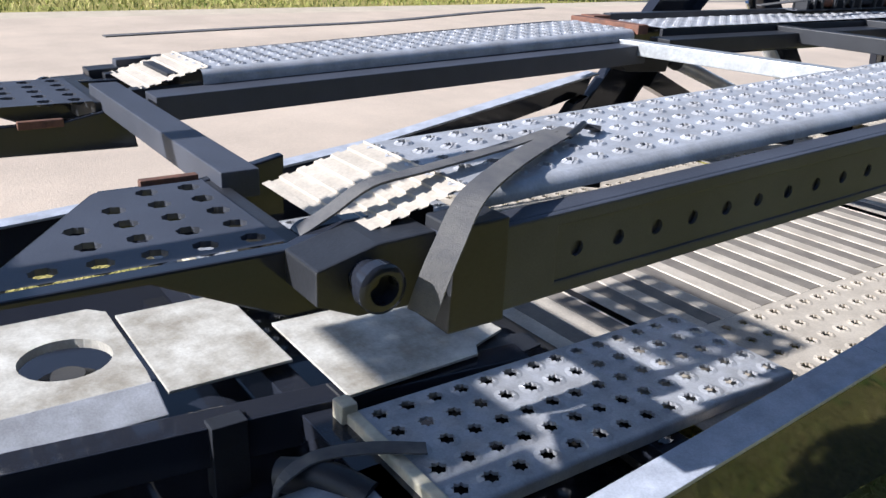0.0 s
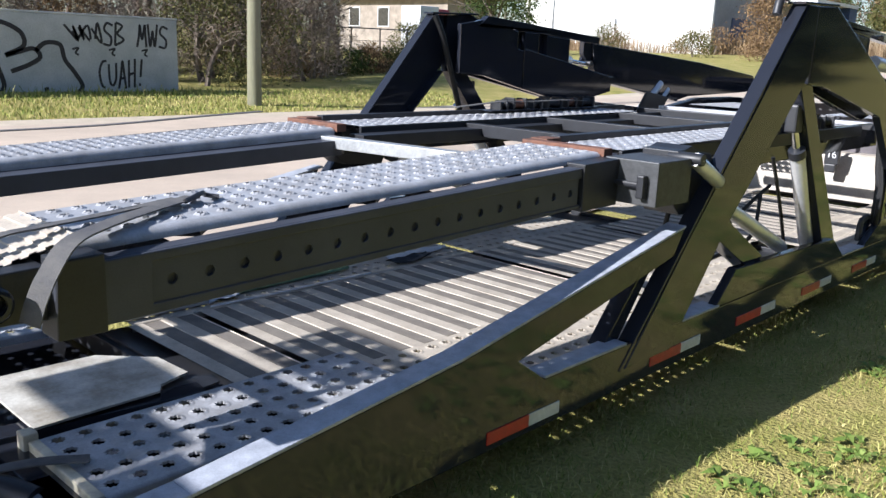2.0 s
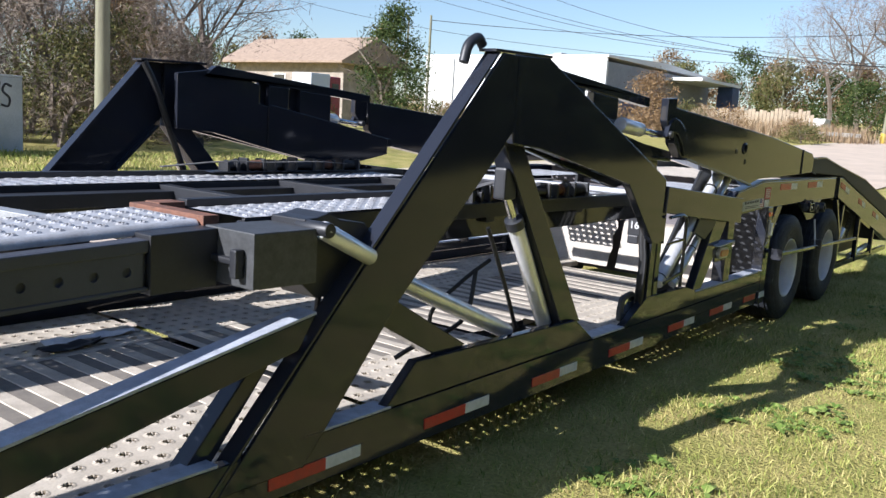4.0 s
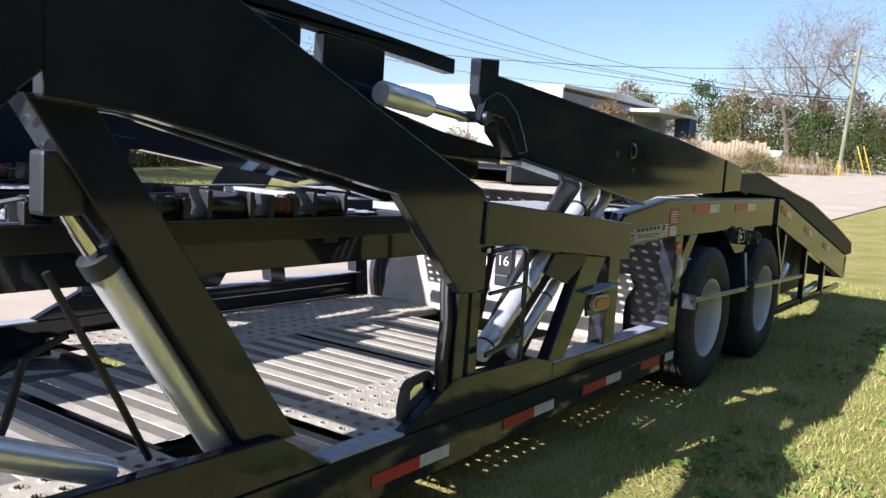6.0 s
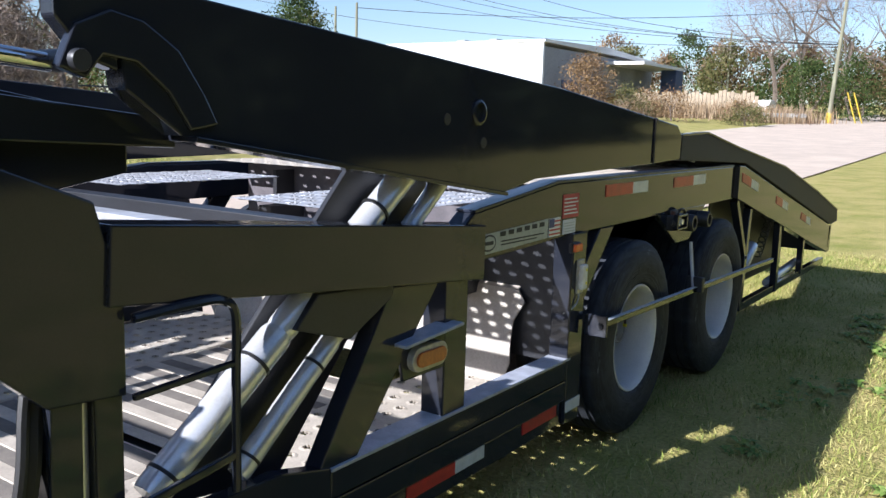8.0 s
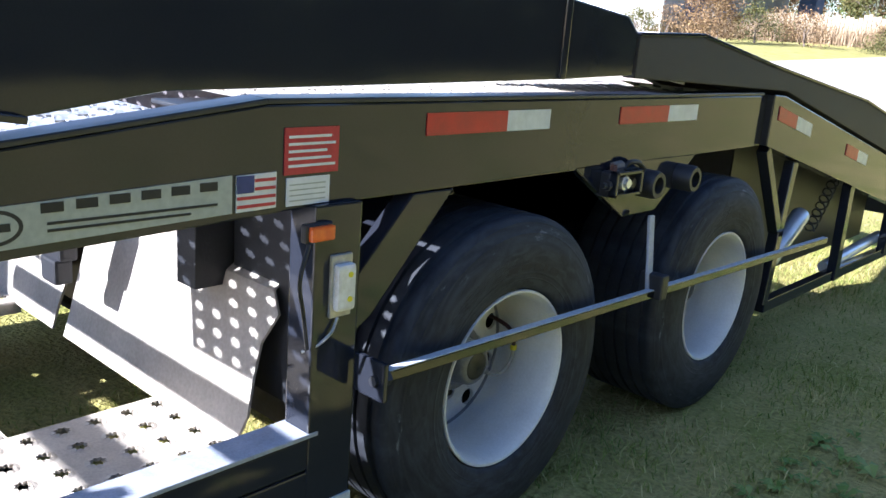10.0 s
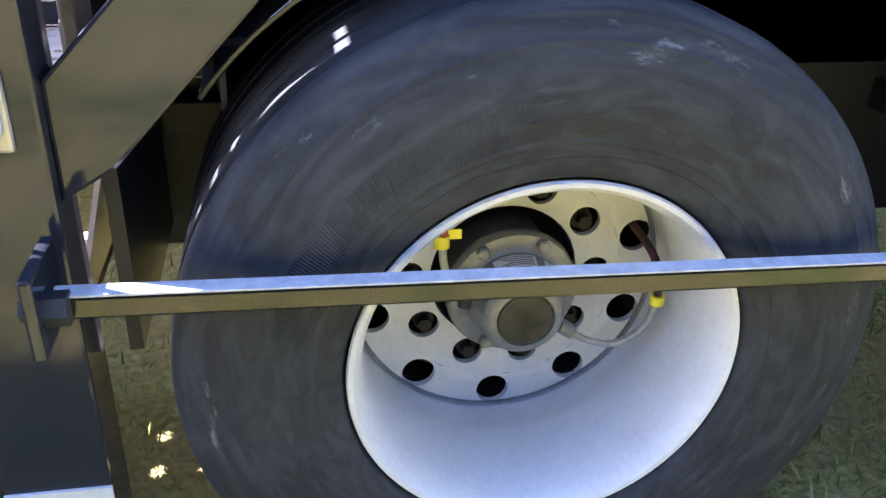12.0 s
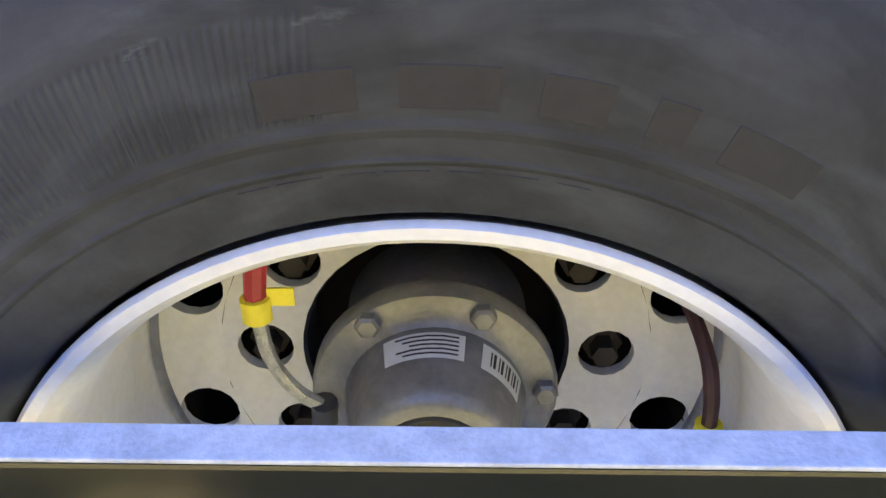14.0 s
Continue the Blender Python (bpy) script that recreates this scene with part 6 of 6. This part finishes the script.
tangle(10.55, 1.48, 0.95, 0.55, 3, 3)
tag_row("SB MWS", 11.5, 1.46, 1.85, 0.58)
tag_row("CUAH!", 11.35, 0.4, 1.3, 0.72)
for y in (10.8, 11.75, 12.65):
    scrawl([(y - 0.1, 1.36), (y + 0.06, 1.4), (y - 0.02, 1.28), (y + 0.06, 1.22)], 0.05)
for pts in ([(8.75, 1.72), (8.9, 1.95), (9.2, 1.9), (9.5, 1.7), (9.52, 1.4), (9.1, 1.18), (9.35, 1.25), (9.75, 1.35), (9.9, 1.15), (9.6, 0.95), (9.2, 0.8)],
            [(9.8, 1.3), (10.05, 1.5), (10.4, 1.46), (10.5, 1.1), (10.75, 0.75), (10.9, 0.4), (10.5, 0.12)], [(10.0, 0.42), (10.05, 0.05)],
            [(8.5, 0.55), (8.8, 1.0), (8.95, 0.75), (9.0, 0.4), (8.7, 0.1)], [(5.4, 0.4), (5.6, 1.5), (6.6, 1.95), (7.2, 1.4), (6.8, 0.8), (6.0, 0.5)],
            [(7.2, 0.4), (7.4, 1.6), (8.1, 1.9), (8.5, 1.4), (7.8, 1.1), (7.4, 1.2)], [(7.4, 0.3), (7.7, 0.8), (8.3, 0.8), (8.4, 0.3)],
            [(2.8, 0.8), (3.5, 1.7), (4.5, 1.8), (4.9, 1.0), (4.1, 0.5)], [(0.3, 0.6), (1.1, 1.7), (2.1, 1.6), (2.3, 0.8)]):
    scrawl(pts, 0.11)
# poles and wires
def pole(x, y, top, r, lean, label, arm=True):
    z = ground_z(x, y)
    ob = thing("utility_pole", label, "pole", (x, y, z), "utility poles")
    part("shaft", lathe((x, y, z - 0.3), (x + lean, y, top), [(0, r * 1.1), (1, r * 0.75)], 14), POLE, ob, smooth=True)
    if arm:
        part("cross_arm", beam((x + lean - 1.1, y, top - 0.9), (x + lean + 1.1, y, top - 0.9), 0.1, 0.12), POLE, ob)
        for d in (-0.95, -0.3, 0.95):
            part("insulator", cyl((x + lean + d, y, top - 0.84), (x + lean + d, y, top - 0.66), 0.05, 8), CLEAR_LENS, ob)
    return ob


pole(-16.9, 14.0, 11.0, 0.17, 0.1, "weathered green-grey timber utility pole on the far verge")
pole(-13.1, 84.6, 13.3, 0.17, 0.6, "leaning timber utility pole beside the road")
pole(-46.0, 62.0, 11.0, 0.13, 0.0, "thin distant utility pole", False)
pole(-52.0, 66.0, 11.5, 0.13, 0.0, "thin distant utility pole", False)
pole(-30.0, 112.0, 13.0, 0.14, 0.0, "thin distant utility pole")
guard = thing("pole_guard", "yellow plastic guard round the pole's foot", "guard", (-13.0, 84.3, ground_z(-13, 84)))
part("shell", cyl((-13.05, 84.45, ground_z(-13, 84) - 0.05), (-13.0, 84.45, ground_z(-13, 84) + 0.9), 0.24, 12), YELLOW_PAINT, guard, smooth=True)


def wire(a, b, sag, label, r=0.026):
    a, b = Vector(a), Vector(b)
    pts = [a.lerp(b, t / 14) - Vector((0, 0, 4 * sag * (t / 14) * (1 - t / 14))) for t in range(15)]
    solo("overhead_wire", tube(pts, r, 5, 2), HOSE, label, "wire", "overhead wires")


for far_x, z in ((-56.5, 8.7), (-51.8, 8.75), (-49.4, 8.7), (-43.7, 8.9)):
    wire((-12.7, 84.6, z), (-12.7 + 1.5 * (far_x + 12.7), 84.6, 20.4), 2.15, "thin black overhead wire running to the leaning pole")
wire((-12.7, 84.6, 8.5), (-90.0, 84.6, 17.6), 1.9, "thin black overhead wire above the warehouse")
wire((-12.5, 84.6, 11.6), (-46.0, 62.0, 10.6), 0.8, "thin black overhead wire to a distant pole")
wire((-12.4, 84.6, 12.4), (40.0, 130.0, 14.0), 0.8, "thin black overhead wire beyond the road")

# warehouse
house = thing("white_warehouse", "long white metal warehouse with a grey shaded end wall", "building", (-43, 82, 2.0))
part("front_wall", box((-54, -33.4, 71.4, 71.7, 1.0, 8.35), bevel=0.02), WHITE_WALL, house, "white sunlit metal wall")
part("end_wall", box((-33.7, -33.4, 71.7, 96, 1.0, 8.0), bevel=0.02), GREY_WALL, house, "grey end wall in shade")
part("rear_wall", box((-54, -33.7, 95.7, 96, 1.0, 8.0), bevel=0.02), GREY_WALL, house)
part("roof", plate([(71.3, 8.35), (71.3, 8.55), (84, 8.9), (96.2, 8.4), (96.2, 8.2)], -54.2, -33.2, 0), WHITE_WALL, house)
part("canopy", box((-33.4, -29.5, 84, 95, 7.3, 7.6)), WHITE_WALL, house, "white canopy over the loading side")
part("blue_end", box((-31.2, -29.6, 93, 95, 3.0, 7.3)), BLUE_WALL, house, "dark blue clad corner")
for y in (75, 81):
    part("roller_door", box((-33.4, -33.3, y, y + 3, 2.0, 5.4), bevel=0.03), BLUE_WALL, house)
for x in (-44, -40.5):
    part("roof_vent", box((x, x + 0.9, 74, 75, 8.5, 9.0)), GREY_WALL, house)

# brown-roofed house and far buildings
home = thing("brown_roofed_house", "low house with a pale brown shingle roof among trees", "house", (-47, 49, 1.5))
part("wall", box((-53.2, -41.2, 46.6, 52, 1.2, 5.7)), BRICK, home)
part("roof", plate([(45.6, 5.6), (49.3, 7.6), (53, 5.6), (53, 5.45), (45.6, 5.45)], -54.0, -40.4, 0), ROOF_BROWN, home, "brown shingle roof")
for x in (-52.0, -48.6, -44.2):
    win = part("window", box((x, x + 1.3, 46.55, 46.6, 3.2, 4.7), bevel=0.01), PAPER, home)
    part("pane", box((x + 0.08, x + 1.22, 46.53, 46.55, 3.28, 4.62), bevel=0), DARK_GLASS, win)
truck = thing("parked_truck", "red and white truck parked by the house", "truck", (-34.2, 37.6, 1.6))
tz = ground_z(-34, 38)
part("cab", box((-35.1, -33.7, 37.95, 38.9, tz + 0.5, tz + 3.0), bevel=0.12), TRUCK_RED, truck, "red cab")
part("body", box((-35.2, -33.6, 36.4, 37.9, tz + 0.8, tz + 3.1), bevel=0.05), PAPER, truck, "white box body")
part("side_window", box((-33.72, -33.68, 38.15, 38.7, tz + 1.9, tz + 2.6), bevel=0.01), DARK_GLASS, truck)
for x in (-35.0, -33.85):
    for y in (36.8, 38.4):
        part("wheel", cyl((x, y, tz + 0.4), (x + 0.22, y, tz + 0.4), 0.42, 16), RUBBER, truck, smooth=True)
mesh_fence = thing("wire_fence", "old wire fence with a dark top rail across the field", "fence", (-31, 26, 0.6))
for k in range(7):
    y = 21.5 + 1.9 * k
    z = ground_z(-31, y)
    part("fence_post", cyl((-31, y, z - 0.1), (-31, y, 2.62), 0.035, 8), BLACK_DUSTY, mesh_fence)
for z, r in ((2.6, 0.03), (2.0, 0.012), (1.5, 0.012), (1.0, 0.012)):
    part("fence_rail", tube([(-31, 21.5, z), (-31, 27.0, z - 0.03), (-31, 33.0, z)], r, 6), BLACK_DUSTY, mesh_fence, smooth=True)

# guardrail, pale fence, parked car by the bend
rail = thing("guardrail", "low weathered guardrail along the road's bend", "guardrail", (-15, 79, ground_z(-15, 79)))
gz = ground_z(-15, 79)
part("rail_beam", beam((-19.4, 78.0, gz + 0.75), (-14.0, 80.5, gz + 0.72), 0.08, 0.32), RAIL_METAL, rail)
for k in range(5):
    x = -19.2 + k * 1.25
    part("rail_post", box((x - 0.07, x + 0.07, 78.1 + k * 0.58, 78.25 + k * 0.58, gz - 0.2, gz + 0.7)), FENCE_TAN, rail)
fence = thing("board_fence", "weathered pale board fence with leaning boards", "fence", (-26, 84, 2.5))
for k in range(38):
    x = -33 + k * 0.36
    z = ground_z(x, 86)
    h = 1.9 + 0.5 * rng.random()
    part("board", box((x, x + 0.32, 86 + 0.1 * rng.random(), 86.15, z - 0.2, z + h), bevel=0), FENCE_TAN, fence)
car = thing("parked_car", "pale saloon car parked beyond the bend", "car", (-22, 98, 3.0))
cz = ground_z(-22, 98)
part("body", plate([(96.2, cz + 0.35), (96.1, cz + 0.8), (97.2, cz + 0.95), (97.9, cz + 1.45), (99.4, cz + 1.45), (100.2, cz + 0.95), (100.6, cz + 0.85), (100.6, cz + 0.35)], -23, -21.2, 0.08), WHITE_WALL, car)
for x in (-22.95, -21.35):
    for y in (97.0, 99.7):
        part("wheel", cyl((x, y, cz + 0.32), (x + 0.15, y, cz + 0.32), 0.32, 14), RUBBER, car, smooth=True)
for x0 in (-11.2, -10.7):
    z = ground_z(-11, 86)
    solo("guy_wire_guard", beam((x0, 86, z), (x0 - 0.9, 86.3, z + 2.6), 0.09, 0.09), YELLOW_PAINT, "yellow guy wire guard leaning by the road", "guard", "wire guards")

# trees and scrub
for k in range(13):
    y = -8 + k * 2.6 + rng.uniform(-0.8, 0.8)
    bare_tree(-23.5 - rng.uniform(0, 5), y, rng.uniform(7, 11), "bare tangled winter tree behind the wall", 0.13, 0.9, 3, 250)
for k in range(10):
    leafy_tree(-22 - rng.uniform(0, 3), -6 + k * 2.3, rng.uniform(3.0, 4.6), 3.2, (DRY_LEAF, TWIG)[k % 2], "scrubby dry bush behind the wall", 1300, (0.1, 0.3)[k % 2], 0.1, "bush", (0.4, 0.07)[k % 2])
for x, y, h, w, m in ((-21.2, 15.2, 3.6, 3.2, OLIVE), (-21.8, 17.4, 4.2, 3.4, OLIVE), (-22.5, 19.8, 4.0, 3.4, TWIG), (-22.8, 16.0, 5.5, 4.0, TWIG), (-24.0, 20.5, 5.8, 3.6, TWIG)):
    leafy_tree(x, y, h, w, m, "dense scrub bush at the field's edge", 2000, 0.3 if m is TWIG else 0.1, 0.05, "bush", 0.07 if m is TWIG else 0.4)
for x, y, h in ((-24, 18, 9.5), (-26, 22, 9.0), (-28.5, 25.5, 8.0), (-23.5, 15, 9.0)):
    bare_tree(x, y, h, "bare tree among dark scrub", 0.13, 0.9, 3, 350)
for k in range(20):
    bx = -27 - rng.uniform(0, 10)
    leafy_tree(bx, min(2 + k * 1.7, 0.5 + 0.7 * (2.0 - bx)) - rng.uniform(0, 1.5), rng.uniform(5.5, 8.5), 4.6, (TWIG, DRY_LEAF, TWIG, OLIVE)[k % 4], "tall tangle of bare winter brush", 2600, 0.3, 0.03, "bush", 0.09)
for k in range(8):
    leafy_tree(-24.5 - 0.5 * k, 21.0 + 1.6 * k, rng.uniform(0.8, 1.1), 2.2, (DRY_LEAF, OLIVE, EVERGREEN)[k % 3], "low tangled scrub along the field's edge", 1500, 0.09, 0.0, "bush")
for x, y, h in ((-31.5, 34.6, 2.3), (-30.2, 33.4, 1.8), (-33.4, 35.2, 2.2)):
    leafy_tree(x, y, h, 2.4, OLIVE, "low green bush before the parked truck", 1200, 0.1, 0.0, "bush")
leafy_tree(-28.0, 37.0, 7.0, 4.0, EVERGREEN, "dark evergreen tree with an open crown", 3500, 0.13, 0.2)
leafy_tree(-42.0, 52.0, 8.0, 5.5, OLIVE, "dusty evergreen tree behind the house", 2500, 0.2, 0.2)
for k in range(6):
    leafy_tree(-66 + k * 2.6, 46 + k * 1.4, rng.uniform(5, 8), 5.0, (OLIVE, DRY_LEAF, EVERGREEN)[k % 3], "mixed evergreen and bare tree beyond the house", 1600, 0.22, 0.15)
leafy_tree(-23.8, 60.5, 4.8, 4.2, DRY_LEAF, "round orange-brown bush before the warehouse", 3500, 0.13, 0.05, "bush")
for k in range(16):
    t = k / 15
    leafy_tree(-52 + 36 * t, 64 + 6 * math.sin(k * 1.9) + 8 * t, rng.uniform(1.4, 2.6), 3.6, (DRY_LEAF, OLIVE)[k % 3 == 0], "low brown scrub along the field", 900, 0.13, 0.05, "bush")
for k in range(12):
    t = k / 11
    leafy_tree(-46 + 34 * t, 112 + 8 * rng.random(), rng.uniform(7, 10.5), 7.5, (DRY_LEAF, OLIVE, DRY_LEAF, EVERGREEN)[k % 4], "distant autumn-brown tree behind the board fence", 1800, 0.32, 0.1)
for x, y, h in ((-19.5, 104, 17), (-15.5, 100, 15), (-23, 106, 13), (-10, 104, 14)):
    bare_tree(x, y, h, "tall bare tree beyond the bend", 0.3, 0.95, 4, 900)
for k in range(9):
    leafy_tree(-17 + 4.2 * k, 92 + 3 * rng.random(), rng.uniform(4.5, 7.5), 5.5, (EVERGREEN, EVERGREEN, OLIVE)[k % 3], "evergreen scrub beyond the bend", 2200, 0.2, 0.03)
for k in range(8):
    leafy_tree(22 + 8 * k, 95 - 4 * k, rng.uniform(7, 12), 8, (OLIVE, DRY_LEAF)[k % 2], "distant brown-green tree beyond the grass", 1200, 0.35, 0.1)


# reeds along the foot of the wall, grass near the trailer
def blades(n, place, tall, wide, lean=0.35):
    verts, faces = [], []
    for k in range(n):
        x, y, s = place()
        z = ground_z(x, y) - 0.005
        a = rng.uniform(0, 6.28)
        h = tall * s * rng.uniform(0.4, 1.2)
        w = wide * rng.uniform(0.6, 1.3)
        lx, ly = rng.normal() * lean * h, rng.normal() * lean * h
        c, q = math.cos(a) * w, math.sin(a) * w
        i = len(verts)
        verts += [(x - c, y - q, z), (x + c, y + q, z), (x + lx * 0.4 + c * 0.7, y + ly * 0.4 + q * 0.7, z + h * 0.6), (x + lx * 0.4 - c * 0.7, y + ly * 0.4 - q * 0.7, z + h * 0.6), (x + lx, y + ly, z + h * (1 - lean * 0.4))]
        faces += [(i, i + 1, i + 2, i + 3), (i + 3, i + 2, i + 4)]
    return verts, faces


def near_grass():
    while True:
        y = 3 + 16 * rng.random() ** 1.2
        x = rng.uniform(-1.6, 3.2)
        d = noise.noise((x * 1.3, y * 1.3, 4.0))
        if rng.random() < 0.65 + 0.8 * d:
            return x, y, 1.0 + 0.9 * max(0, d)


def verge_grass():
    return rng.uniform(-19.8, -15.5), rng.uniform(-8, 22), 1.0


def wall_reeds():
    return rng.uniform(-19.8, -19.0), rng.uniform(-10, 14.5), rng.choice([0.6, 1.0, 1.8], p=[0.6, 0.3, 0.1])


solo("grass", blades(90000, near_grass, 0.05, 0.0028, 0.6), BLADES, "short winter grass, green mixed with straw", "grass", kind="stuff")


def weed_leaves(n):
    """Low rosettes of broad green leaves."""
    verts, faces = [], []
    for k in range(n):
        x, y = rng.uniform(0.5, 3.0), 4 + 14 * rng.random()
        if noise.noise((x * 0.9, y * 0.9, 9.0)) < 0.02:
            continue
        big = rng.uniform(0.5, 1.3)
        for q in range(7):
            a, l, w = rng.uniform(0, 6.28), 0.075 * big * rng.uniform(0.6, 1.2), 0.014 * big
            c, s, z = math.cos(a), math.sin(a), ground_z(x, y)
            i = len(verts)
            verts += [(x, y, z + 0.004), (x + c * l * 0.5 - s * w, y + s * l * 0.5 + c * w, z + 0.03 * big), (x + c * l, y + s * l, z + 0.022 * big), (x + c * l * 0.5 + s * w, y + s * l * 0.5 - c * w, z + 0.03 * big)]
            faces.append((i, i + 1, i + 2, i + 3))
    return verts, faces


solo("grass_weeds", weed_leaves(2600), leafy("broad_weed_leaves", (0.09, 0.15, 0.03), (0.15, 0.22, 0.045), (0.24, 0.29, 0.08), 0.6), "low green weed clumps in the grass", "weeds", kind="stuff")
solo("verge_grass", blades(14000, verge_grass, 0.11, 0.012), BLADES, "short grass on the far verge", "grass", kind="stuff")
solo("wall_weeds", blades(6000, wall_reeds, 0.17, 0.01), BLADES, "tall weeds along the foot of the wall", "weeds", kind="stuff")


def field_reeds():
    t = rng.random()
    return -50 + 36 * t + rng.normal(), 70 + 12 * t + rng.normal() * 2, 1.0


solo("dead_reeds", blades(9000, field_reeds, 1.5, 0.03, 0.15), REEDS, "dead brown reeds before the fence", "reeds", kind="stuff")


# the tall dark wood across the grass, which the paint mirrors
for k in range(20):
    leafy_tree(15.5 + 3.5 * (k % 2) + rng.uniform(0, 2), -22 + k * 3.6, rng.uniform(8.5, 12.0), 7.5, DARK_WOOD, "tall dense dark evergreen along the strip of grass", 4200, 0.5, 0.0)
for k in range(12):
    leafy_tree(24 + rng.uniform(0, 6), 22 + k * 5.0, rng.uniform(6, 10), 8.0, DARK_WOOD, "tall dark evergreen along the grass field", 1300, 0.5, 0.0)
